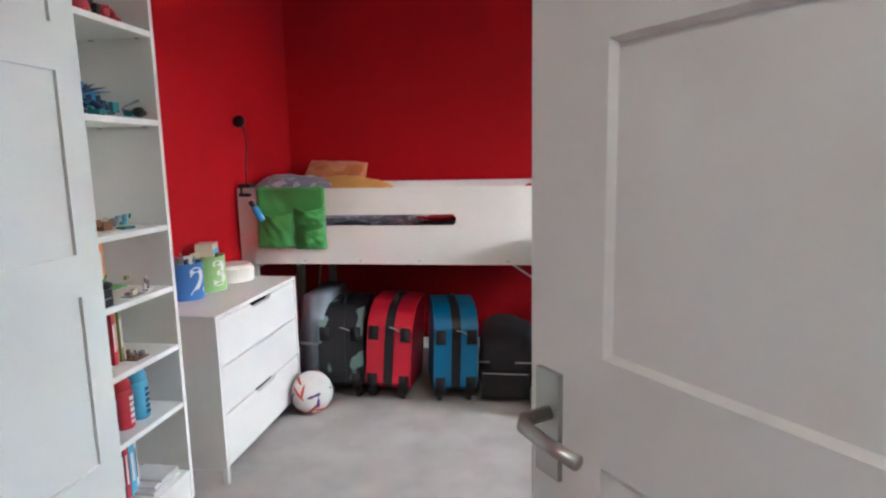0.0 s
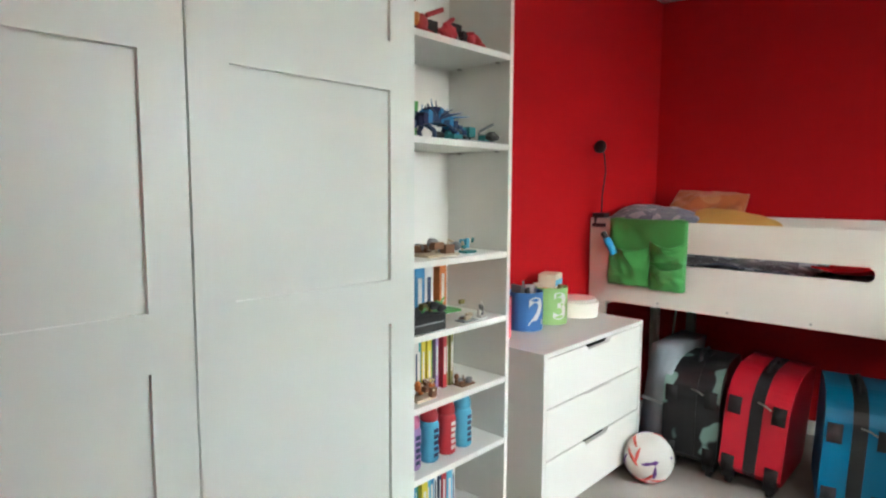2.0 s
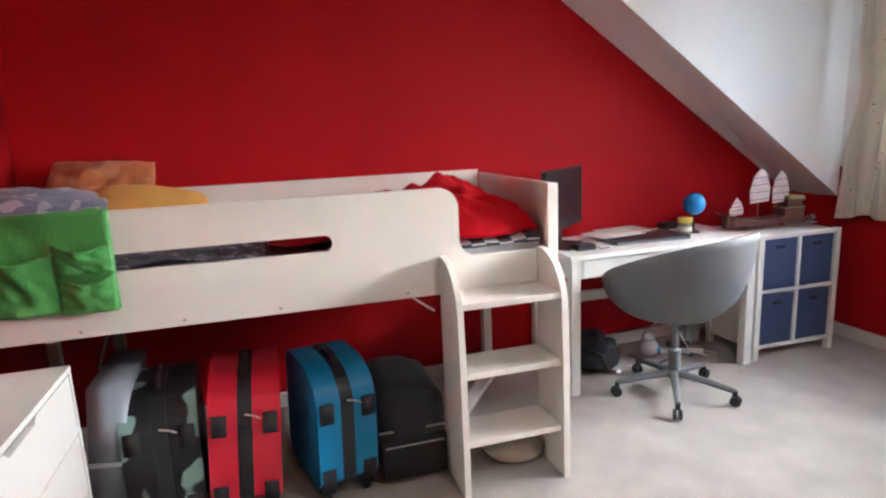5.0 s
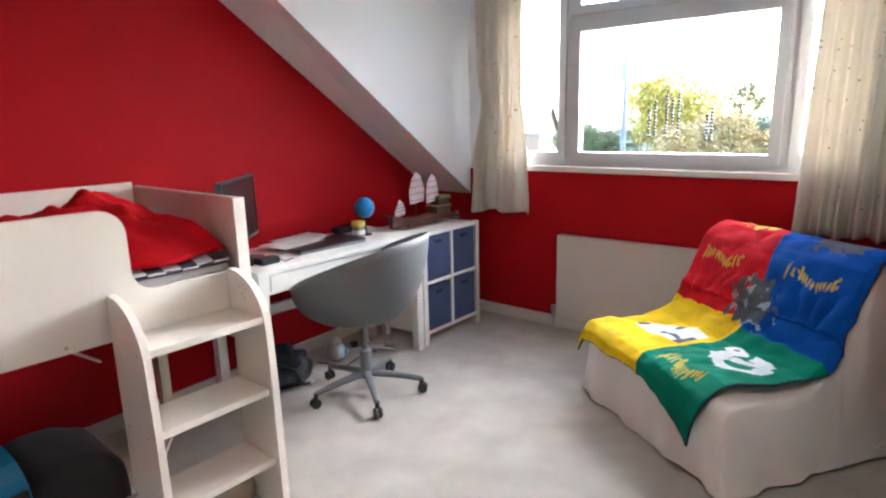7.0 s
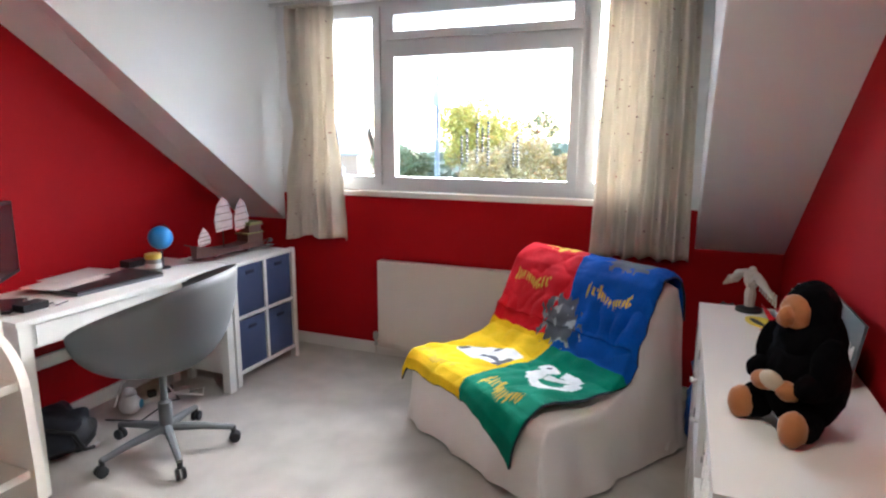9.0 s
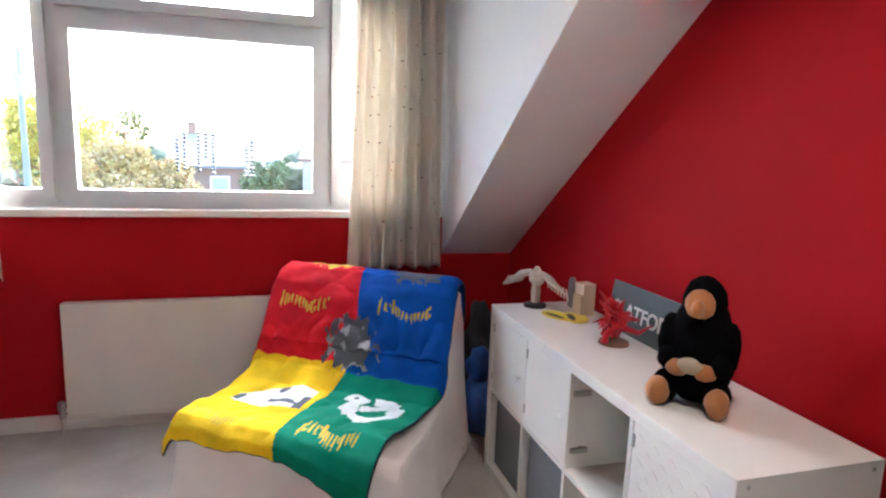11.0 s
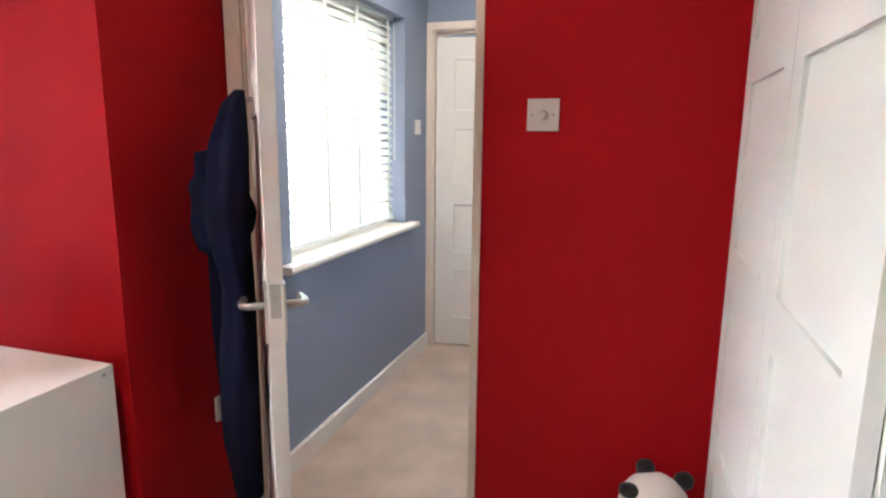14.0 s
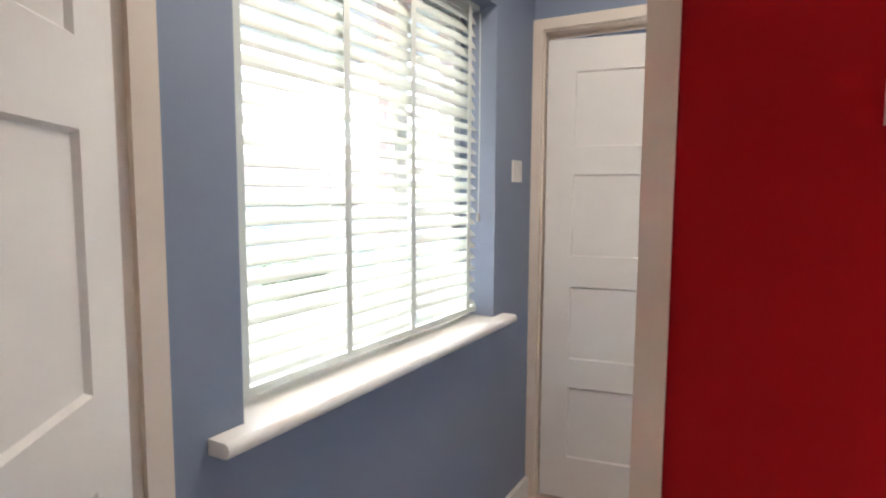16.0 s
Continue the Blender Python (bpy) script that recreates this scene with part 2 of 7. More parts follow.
# ---- window ----
def window_set():
    w = thing("window_1", XE + 0.06, 0, WZ0, label="white plastic casement window above the radiator", category="window", kind="structure")
    fy0, fy1, zt = WY0, WY1, WZ1 - WZ0
    m0, m1 = 1.865, 3.115
    tz = 1.978 - WZ0
    fr = boxes(((0, fy0, 0), (0.07, fy1, 0.045)), ((0, fy0, zt - 0.045), (0.07, fy1, zt)), ((0, fy0, 0.045), (0.07, fy0 + 0.045, zt - 0.045)), ((0, fy1 - 0.045, 0.045), (0.07, fy1, zt - 0.045)),
               ((0, m0 - 0.03, 0.045), (0.07, m0 + 0.03, zt - 0.045)), ((0, m1 - 0.03, 0.045), (0.07, m1 + 0.03, zt - 0.045)), ((0, m0 + 0.03, tz), (0.07, m1 - 0.03, tz + 0.06)))
    part("window_frame", fr, UPVC, w, bevel=0.004)
    for y0, y1, z0, z1 in ((fy0 + 0.045, m0 - 0.03, 0.045, zt - 0.045), (m1 + 0.03, fy1 - 0.045, 0.045, zt - 0.045), (m0 + 0.03, m1 - 0.03, tz + 0.06, zt - 0.045), (m0 + 0.03, m1 - 0.03, 0.045, tz)):
        s = 0.045
        c = thing("casement", 0, 0, 0)
        c.parent = w
        part("sash", boxes(((-0.018, y0 - 0.008, z0 - 0.008), (0.05, y1 + 0.008, z0 + s)), ((-0.018, y0 - 0.008, z1 - s), (0.05, y1 + 0.008, z1 + 0.008)), ((-0.018, y0 - 0.008, z0 + s), (0.05, y0 + s, z1 - s)), ((-0.018, y1 - s, z0 + s), (0.05, y1 + 0.008, z1 - s))), UPVC, c, bevel=0.004)
        g = part("pane", boxes(((0.012, y0 + s, z0 + s), (0.018, y1 - s, z1 - s))), GLASS, c)
        g.visible_shadow = False
    structure("window_sill", boxes(((XE - 0.03, WY0 - 0.05, WZ0 - 0.034), (XE + 0.06, WY1 + 0.05, WZ0 - 0.002))), GLOSS, bevel=0.006)


window_set()

# ---- joinery ----
SKIRT = 0.075
structure("skirting_north", prism(bmesh.new(), [(XW, YN - 0.016), (XE, YN2 - 0.016), (XE, YN2), (XW, YN)], "z", 0, SKIRT), GLOSS)
structure("skirting_east", boxes(((XE - 0.016, YK, 0), (XE, YN2 - 0.02, SKIRT))), GLOSS, bevel=0.004)
structure("skirting_south", prism(bmesh.new(), [(XC, YK), (XE - 0.018, YKE), (XE - 0.018, YKE + 0.016), (XC, YK + 0.016)], "z", 0, SKIRT), GLOSS)
structure("skirting_corner", boxes(((XC - 0.016, YS + 0.018, 0), (XC, YK + 0.014, SKIRT))), GLOSS, bevel=0.004)
structure("skirting_door_wall", boxes(((-0.66, YS, 0), (DX0 - 0.03, YS + 0.016, SKIRT))), GLOSS, bevel=0.004)
structure("skirting_hall", boxes(((XC - 0.018, YH, 0), (XC, YS - 0.13, 0.09))), GLOSS, bevel=0.005)

WOOD_EDGE = material("cream_gloss_frame", (0.72, 0.62, 0.52), 0.35, 0.03, 6, 0.03, 90)


def lining(name, x0, x1, y0, y1, z, side_arch, far_arch):
    """Door lining in a wall from y0 to y1, with stops and architraves."""
    t = 0.025
    d = tagged(new(name), "white painted timber door frame round the opening", "door frame", kind="structure")
    part("lining", boxes(((x0 - t, y0, 0), (x0, y1, z + t)), ((x1, y0, 0), (x1 + t, y1, z + t)), ((x0, y0, z), (x1, y1, z + t))), WOOD_EDGE, d, bevel=0.002)
    ym = (y0 + y1) / 2 - 0.02
    part("door_stop", boxes(((x0, ym - 0.02, 0), (x0 + 0.012, ym + 0.01, z - 0.012)), ((x1 - 0.012, ym - 0.02, 0), (x1, ym + 0.01, z - 0.012)), ((x0, ym - 0.02, z - 0.012), (x1, ym + 0.01, z))), WOOD_EDGE, d, bevel=0.002)
    for i, (arch, ya, yb) in enumerate(((side_arch, y1, y1 + 0.016), (far_arch, y0 - 0.016, y0))):
        if arch == 2:
            part("architrave", boxes(((x0 - 0.052, ya, 0), (x0 - 0.008, yb, z + 0.052)), ((x1 + 0.008, ya, 0), (x1 + 0.052, yb, z + 0.052)), ((x0 - 0.008, ya, z + 0.008), (x1 + 0.008, yb, z + 0.052))), WOOD_EDGE, d, bevel=0.004)
        if arch == 1:
            part("architrave", boxes(((x1 + 0.005, ya, 0), (x1 + 0.062, yb, z + 0.052))), WOOD_EDGE, d, bevel=0.004)
    return d


lining("door_frame_1", DX0, DX1, YS - 0.108, YS + 0.004, 2.005, 1, 2)
lining("door_frame_2", 0.06, 0.82, YH - 0.1, YH + 0.001, 2.025, 2, 0)
structure("threshold_strip", boxes(((DX0, YS - 0.07, 0), (DX1, YS - 0.04, 0.006))), material("brass_threshold", (0.6, 0.45, 0.25), 0.35, 0.1, 30, 0.05, 200, metal=1), bevel=0.002)

PANELS = ((0.185, 0.505), (0.63, 0.948), (1.078, 1.425), (1.54, 1.85))


def door_leaf(name, x, y, rz, label, hand=1, furniture=True):
    """A flat-panelled leaf; hinge at the origin, local x along the leaf."""
    w, h, th = 0.758, 1.981, 0.035
    d = thing(name, x, y, 0.012, rz, label, "door", kind="structure")
    bm = boxes(((0, -th / 2, 0), (0.115, th / 2, h)), ((w - 0.128, -th / 2, 0), (w, th / 2, h)))
    zs = [0] + [v for p in PANELS for v in p] + [h]
    for a, b in zip(zs[::2], zs[1::2]):
        box(bm, (0.115, -th / 2, a), (w - 0.128, th / 2, b))
    part("stiles_and_rails", bm, GLOSS, d)
    for a, b in PANELS:
        part("panel", boxes(((0.115, -th / 2 + 0.009, a), (w - 0.128, th / 2 - 0.009, b))), GLOSS, d)
        for s in (1, -1):
            bm = bmesh.new()
            x0, x1, m = 0.115, w - 0.128, 0.006
            outer = [bm.verts.new(p) for p in ((x0, s * th / 2, a), (x1, s * th / 2, a), (x1, s * th / 2, b), (x0, s * th / 2, b))]
            inner = [bm.verts.new(p) for p in ((x0 + m, s * (th / 2 - 0.0088), a + m), (x1 - m, s * (th / 2 - 0.0088), a + m), (x1 - m, s * (th / 2 - 0.0088), b - m), (x0 + m, s * (th / 2 - 0.0088), b - m))]
            for i in range(4):
                bm.faces.new((outer[i], outer[(i + 1) % 4], inner[(i + 1) % 4], inner[i]))
            part("panel_moulding", bm, GLOSS, d)
    for z in (0.2, 1.76):
        part("hinge", boxes(((-0.006, -0.012, z), (0.002, 0.012, z + 0.09))), METAL, d, "steel butt hinge", bevel=0.001)
    if furniture:
        part("latch_plate", boxes(((w, -0.012, 0.965), (w + 0.0015, 0.012, 1.045))), METAL, d, "steel latch plate")
        part("latch_bolt", boxes(((w + 0.0015, -0.006, 0.995), (w + 0.009, 0.006, 1.015))), METAL, d, "steel latch bolt", bevel=0.001)
        for s in (1, -1):
            hd = part("handle_plate", boxes(((w - 0.062, s * th / 2, 0.90), (w - 0.018, s * (th / 2 + 0.007), 1.04))), METAL, d, "satin steel handle plate", bevel=0.002)
            part("lever", tube(bmesh.new(), [(w - 0.043, s * th / 2, 0.985), (w - 0.043, s * (th / 2 + 0.045), 0.985), (w - 0.055, s * (th / 2 + 0.055), 0.984), (w - 0.10, s * (th / 2 + 0.056), 0.98), (w - 0.145, s * (th / 2 + 0.05), 0.976)], [0.010, 0.009, 0.009, 0.0085, 0.009], 10), METAL, hd, "satin steel lever", smooth=True)
    return d


door_1 = door_leaf("door_1", 0.79, 0.265, 127.6, "white painted four-panel door standing open into the bedroom")
door_2 = door_leaf("door_2", 0.815, YH - 0.03, 189, "white painted four-panel door ajar at the hall's end", furniture=False)
part("coat_hook", tube(bmesh.new(), [(0.40, -0.0175, 1.47), (0.40, -0.045, 1.465), (0.40, -0.055, 1.48)], 0.005), METAL, door_1, "small steel coat hook", smooth=True)


# ---- hall window ----
def hall_window():
    w = thing("window_2", XC + 0.15, 0, hz0, label="white plastic hall window behind a venetian blind", category="window", kind="structure")
    zt = hz1 - hz0
    ym = -0.86
    part("window_frame", boxes(((0, hw0, 0.02), (0.07, hw1, 0.08)), ((0, hw0, zt - 0.06), (0.07, hw1, zt)), ((0, hw0, 0.08), (0.07, hw0 + 0.06, zt - 0.06)), ((0, hw1 - 0.06, 0.08), (0.07, hw1, zt - 0.06)), ((0, ym - 0.04, 0.08), (0.07, ym + 0.04, zt - 0.06))), UPVC, w, bevel=0.004)
    for a, b in ((hw0 + 0.06, ym - 0.04), (ym + 0.04, hw1 - 0.06)):
        g = part("pane", boxes(((0.03, a, 0.08), (0.036, b, zt - 0.06))), GLASS, w)
        g.visible_shadow = False


hall_window()
structure("window_sill_nose", prism(bmesh.new(), [(XC - 0.001, hz0 - 0.018), (XC - 0.046, hz0 - 0.018)] + [(XC - 0.046 - 0.016 * math.sin(radians(a)), hz0 - 0.002 - 0.016 * math.cos(radians(a))) for a in range(15, 180, 15)] + [(XC - 0.046, hz0 + 0.014), (XC - 0.001, hz0 + 0.014)], "y", hw0 - 0.09, hw1 + 0.09), GLOSS, bevel=0.0)
structure("window_sill_hall", boxes(((XC - 0.001, hw0 + 0.002, hz0 + 0.001), (XC + 0.15, hw1 - 0.002, hz0 + 0.014))), GLOSS)

SLAT = material("white_blind_slat", (0.62, 0.65, 0.60), 0.35, 0.02, 5, 0.01, 100)
blind = thing("venetian_blind", XC + 0.085, (hw0 + hw1) / 2, hz0 + 0.05, 0, "white wooden venetian blind half open at the hall window", "window blind")
half = (hw1 - hw0) / 2 - 0.03
slat_mesh = None
for i in range(25):
    z = 0.03 + i * 0.0435
    if slat_mesh is None:
        bm = bmesh.new()
        pts = [(-0.025, -0.002), (-0.012, 0.0015), (0.012, 0.0015), (0.025, -0.002), (0.025, 0.0005), (0.012, 0.004), (-0.012, 0.004), (-0.025, 0.0005)]
        prism(bm, pts, "y", -half, half)
        sl = part("slat", bm, SLAT, blind)
        slat_mesh = sl.data
    else:
        sl = new("slat", slat_mesh)
        sl.parent = blind
    tilt = 34 if i < 16 else 58
    sl.matrix_basis = pose(0, 0, z, 0, -tilt + 1.5 * math.sin(i * 2.1), 0)
part("bottom_rail", boxes(((-0.026, -half, -0.012), (0.026, half, 0.008))), SLAT, blind, bevel=0.003)
part("head_rail", boxes(((-0.028, -half, 1.10), (0.028, half, 1.118))), SLAT, blind, bevel=0.003)
for y in (half - 0.025, 0.195, -0.125, -half + 0.08):
    for x in (-0.031, 0.031):
        part("ladder_tape", boxes(((x - 0.0008, y - 0.012 if x < 0 else y - 0.004, 0.0), (x + 0.0018, y + 0.012 if x < 0 else y + 0.004, 1.10))), SLAT, blind, "pale fabric tape")
part("pull_cord", tube(bmesh.new(), [(-0.045, -half + 0.03, 1.08), (-0.046, -half + 0.028, 0.7), (-0.045, -half + 0.03, 0.36)], 0.0018, 6), SLAT, blind, "thin white cord")
part("cord_toggle", lathe(bmesh.new(), [(0.003, 0.33), (0.008, 0.335), (0.006, 0.36), (0.002, 0.365)], 10, (-0.045, -half + 0.03, 0)), METAL, blind, "small metal cord toggle")

PLATE = material("white_switch_plastic", (0.72, 0.69, 0.64), 0.35, 0.02, 10, 0.01, 100)
sw = thing("dimmer_switch", -0.169, YS, 1.45, 0, "white square dimmer switch on the red wall beside the door", "light switch")
part("plate", boxes(((-0.044, 0, -0.044), (0.044, 0.008, 0.044))), PLATE, sw, bevel=0.003)
part("knob", lathe(bmesh.new(), [(0.013, 0), (0.012, 0.012), (0.010, 0.013)], 18), PLATE, sw, smooth=False).matrix_basis = pose(0, 0.008, 0, -90)
for x in (-0.03, 0.03):
    part("screw", lathe(bmesh.new(), [(0.0035, 0), (0.003, 0.001)], 8), METAL, sw, "dark screw").matrix_basis = pose(x, 0.008, 0, -90)
hs = thing("light_switch", XC, -1.47, 1.445, 0, "white plastic light switch on the blue hall wall", "light switch")
part("plate", boxes(((-0.008, -0.043, -0.043), (0, 0.043, 0.043))), PLATE, hs, bevel=0.002)
part("rocker", boxes(((-0.012, -0.01, -0.018), (-0.008, 0.01, 0.018))), PLATE, hs, bevel=0.001)
so = thing("wall_socket", XC, 0.405, 0.475, 0, "white plastic wall socket on the red wall behind the door", "wall socket")
part("plate", boxes(((-0.009, -0.043, -0.043), (0, 0.043, 0.043))), PLATE, so, bevel=0.002)
part("rocker", boxes(((-0.012, -0.01, -0.01), (-0.009, 0.01, 0.01))), PLATE, so, bevel=0.001)


# ---- wardrobe ----
def wardrobe():
    w = thing("wardrobe", XW, 0.340, 0, 0, "tall white wardrobe with two panelled hinged doors, beside the open bookcase", "wardrobe")
    D, L, H = 0.623, 0.985, 2.16
    part("carcass", boxes(((0, 0, 0), (D, 0.018, H)), ((0, L - 0.018, 0), (D, L, H)), ((0, 0.018, 0.06), (D, L - 0.018, 0.078)), ((0, 0.018, H - 0.018), (D, L - 0.018, H)), ((0, 0.018, 0.078), (0.006, L - 0.018, H - 0.018)), ((0.03, 0.018, 0), (D - 0.03, L - 0.018, 0.06))), WARDROBE, w)
    for k in (0, 1):
        y0 = 0.002 + k * 0.488
        y1 = y0 + 0.484
        d = tagged(new("door"), "white panelled wardrobe door")
        d.parent = w
        sy = 0.068
        px0, px1 = D + 0.002, D + 0.022
        bm = boxes(((px0, y0, 0.04), (px1, y0 + sy, H)), ((px0, y1 - sy, 0.04), (px1, y1, H)))
        zs = [0.04, 0.135, 0.540, 0.637, 1.032, 1.125, 1.515, 1.612, 2.045, H]
        for a, b in zip(zs[::2], zs[1::2]):
            box(bm, (px0, y0 + sy, a), (px1, y1 - sy, b))
        part("door_frame", bm, WARDROBE, d)
        for a, b in zip(zs[1::2], zs[2::2]):
            part("panel", boxes(((px0, y0 + sy, a), (px1 - 0.008, y1 - sy, b))), WARDROBE, d)
    return w


wardrobe()
structure("wardrobe_side_filler", boxes(((XW, 0.286, 0), (-0.69, 0.338, 2.16))), WARDROBE)
# Unseen filler; its cream colour stands for the warm glow on the wardrobe top.
structure("wardrobe_filler", boxes(((XW, 0.286, 2.163), (-0.69, 1.316, ZC - 0.002))), material("warm_glow_filler", (0.72, 0.62, 0.42), 0.6, 0.03, 4, 0.02, 80))


# ---- bookcase ----
SHELF_TOPS = (0.12, 0.405, 0.637, 0.865, 1.096, 1.474, 1.782, 2.10)


def bookcase():
    b = thing("bookcase", XW, 1.330, 0, 0, "tall narrow white open bookcase with toys and books, beside the wardrobe", "bookcase")
    D, L, H, t = 0.295, 0.803, 2.38, 0.018
    part("side_panel", boxes(((0, 0, 0), (D, t, H))), LAMINATE, b, bevel=0.001)
    part("side_panel", boxes(((0, L - t, 0), (D, L, H))), LAMINATE, b, bevel=0.001)
    part("back_panel", boxes(((0, t, 0.05), (0.006, L - t, H - t))), LAMINATE, b)
    part("top", boxes(((0, t, H - t), (D, L - t, H))), LAMINATE, b)
    part("plinth", boxes(((D - 0.02, t, 0), (D - 0.004, L - t, SHELF_TOPS[0] - t))), LAMINATE, b)
    for z in SHELF_TOPS:
        part("shelf", boxes(((0.006, t, z - 0.02), (D - 0.002, L - t, z))), LAMINATE, b, bevel=0.001)
    for z in SHELF_TOPS[1:]:
        for x in (0.06, 0.24):
            part("shelf_peg", boxes(((x, L - t - 0.012, z - 0.026), (x + 0.012, L - t, z - 0.021))), METAL, b, "tiny metal shelf peg")


bookcase()


def colour(name, c, rough=0.5, **k):
    return material(name, c, rough, k.pop("vary", 0.08), k.pop("scale", 12), k.pop("bump", 0.05), k.pop("bump_scale", 150), **k)


PAPER = colour("page_paper", (0.6, 0.56, 0.47), 0.8, vary=0.15, scale=90)
PALETTE = {
    "red": colour("red_card", (0.42, 0.02, 0.03)), "blue": colour("blue_card", (0.04, 0.2, 0.42)), "sky": colour("sky_card", (0.1, 0.38, 0.55)),
    "yellow": colour("yellow_card", (0.7, 0.55, 0.04)), "green": colour("green_card", (0.1, 0.32, 0.08)), "pink": colour("pink_card", (0.55, 0.15, 0.28)),
    "orange": colour("orange_card", (0.6, 0.18, 0.04)), "white": colour("white_card", (0.65, 0.63, 0.6)), "navy": colour("navy_card", (0.02, 0.035, 0.1)),
    "black": colour("black_card", (0.02, 0.02, 0.022)), "teal": colour("teal_card", (0.05, 0.25, 0.26)), "brown": colour("brown_card", (0.2, 0.09, 0.04)),
    "grey": colour("grey_card", (0.22, 0.23, 0.24)), "olive": colour("olive_card", (0.22, 0.2, 0.06)), "cream": colour("cream_card", (0.6, 0.5, 0.36)),
    "lilac": colour("lilac_card", (0.32, 0.2, 0.42)),
}
SX = XW + 0.008


def book(y, z, w, h, d, col, lean=0.0, x0=0.01, label=""):
    """A book with its spine to the room."""
    b = thing("book", SX + x0, y, z, 0, label or f"upright {col} book standing on a bookcase shelf", "book", "books on the bookcase")
    b.matrix_world = b.matrix_world @ pose(0, 0, 0, lean)
    t = 0.0018
    part("cover", boxes(((0, 0, 0), (d, t, h)), ((0, w - t, 0), (d, w, h)), ((d - t, t, 0), (d, w - t, h))), PALETTE[col], b)
    part("pages", boxes(((0.003, t, 0.003), (d - t - 0.001, w - t, h - 0.004))), PAPER, b)
    if w > 0.012:
        part("spine_title", boxes(((d, w * 0.3, h * 0.25), (d + 0.0006, w * 0.7, h * 0.75))), PALETTE["white" if col not in ("white", "cream") else "navy"], b, "spine lettering too small to read")
    return b


def book_row(z, start, cols, h, seed, lean=0.0, d=0.17, wmin=0.012, wmax=0.03):
    r = random.Random(seed)
    y = start
    for c in cols:
        w = r.uniform(wmin, wmax)
        book(y, z, w, h * r.uniform(0.9, 1.0), d * r.uniform(0.85, 1.0), c, lean)
        y += w + 0.0015
    return y


book_row(SHELF_TOPS[0], 1.49, ["red", "grey", "yellow", "teal", "green", "navy", "yellow", "grey", "white", "navy", "blue", "teal", "yellow", "sky", "blue", "white", "navy", "red", "sky", "white"], 0.235, 4, d=0.19)
book_row(SHELF_TOPS[2], 1.53, ["grey", "pink", "grey", "red", "blue", "grey"], 0.2, 5, lean=-6, d=0.2, wmax=0.022)
book_row(SHELF_TOPS[2], 1.68, ["black", "white", "sky", "white", "teal", "yellow", "yellow", "green", "lilac", "pink", "red", "olive", "olive"], 0.205, 6, d=0.2, wmax=0.021)
book_row(SHELF_TOPS[3], 1.36, ["green", "teal", "green", "navy", "teal", "green", "green", "red", "red", "red", "sky", "sky", "blue", "white"], 0.205, 7, d=0.12, wmin=0.03, wmax=0.052)
book(1.93, SHELF_TOPS[3], 0.035, 0.205, 0.12, "orange")


def bottle(x, y, z, body, cap, label):
    b = thing("drink_bottle", x, y, z, 0, label, "bottle", "drink bottles on the bookcase")
    part("body", lathe(bmesh.new(), [(0.030, 0), (0.034, 0.006), (0.034, 0.045), (0.031, 0.055), (0.031, 0.075), (0.034, 0.085), (0.034, 0.125), (0.028, 0.14)], 18), PALETTE[body], b, smooth=True)
    part("cap", lathe(bmesh.new(), [(0.029, 0.14), (0.031, 0.145), (0.030, 0.165), (0.022, 0.178), (0.015, 0.18)], 18), PALETTE[cap], b, smooth=True)
    bm = bmesh.new()
    for k in range(5):
        box(bm, (0.0335, -0.010, 0.02 + k * 0.021), (0.0352, 0.010, 0.033 + k * 0.021))
    part("label_print", bm, PALETTE["white" if body in ("blue", "red") else "navy"], b, "large vertical lettering drawn as plain bars")


for i, (y, bc, cc) in enumerate(((1.63, "grey", "white"), (1.715, "lilac", "pink"), (1.80, "sky", "red"), (1.885, "red", "red"), (1.97, "sky", "sky"), (1.50, "pink", "pink"))):
    bottle(XW + 0.215, y, SHELF_TOPS[1], bc, cc, f"{bc} plastic drink bottle with {cc} cap on a bookcase shelf")


def lump(name, x, y, z, size, mats, seed, label, cat="toy", n=9, spread=0.8, group=""):
    """A small toy made of many rounded and angular bits, as one mesh."""
    r = random.Random(seed)
    bm = bmesh.new()
    for i in range(n):
        c = (r.uniform(-1, 1) * size[0] * spread, r.uniform(-1, 1) * size[1] * spread, size[2] * (0.25 + r.uniform(0, 0.6)))
        before = len(bm.faces)
        if i % 3 == 0:
            p2 = (c[0] + r.uniform(-1, 1) * size[0] * 0.6, c[1] + r.uniform(-1, 1) * size[1] * 0.6, max(0.004, c[2] + r.uniform(-0.5, 0.5) * size[2]))
            tube(bm, [c, p2], max(0.003, size[2] * 0.08), 6)
        elif i % 3 == 1:
            s = [size[k] * r.uniform(0.12, 0.3) for k in range(3)]
            box(bm, (c[0] - s[0], c[1] - s[1], max(0.0, c[2] - s[2])), (c[0] + s[0], c[1] + s[1], c[2] + s[2]))
        else:
            blob(bm, c, [size[k] * r.uniform(0.18, 0.32) for k in range(3)], 0.3, 2)
        bm.faces.ensure_lookup_table()
        for f in bm.faces[before:]:
            f.material_index = i % len(mats)
    s = (size[0] * 0.75, size[1] * 0.75, size[2] * 0.14)
    box(bm, (-s[0], -s[1], 0), (s[0], s[1], s[2]))
    ob = part(name, bm, mats, None, label)
    ob.location = (x, y, z)
    tagged(ob, "", cat, group)
    return ob


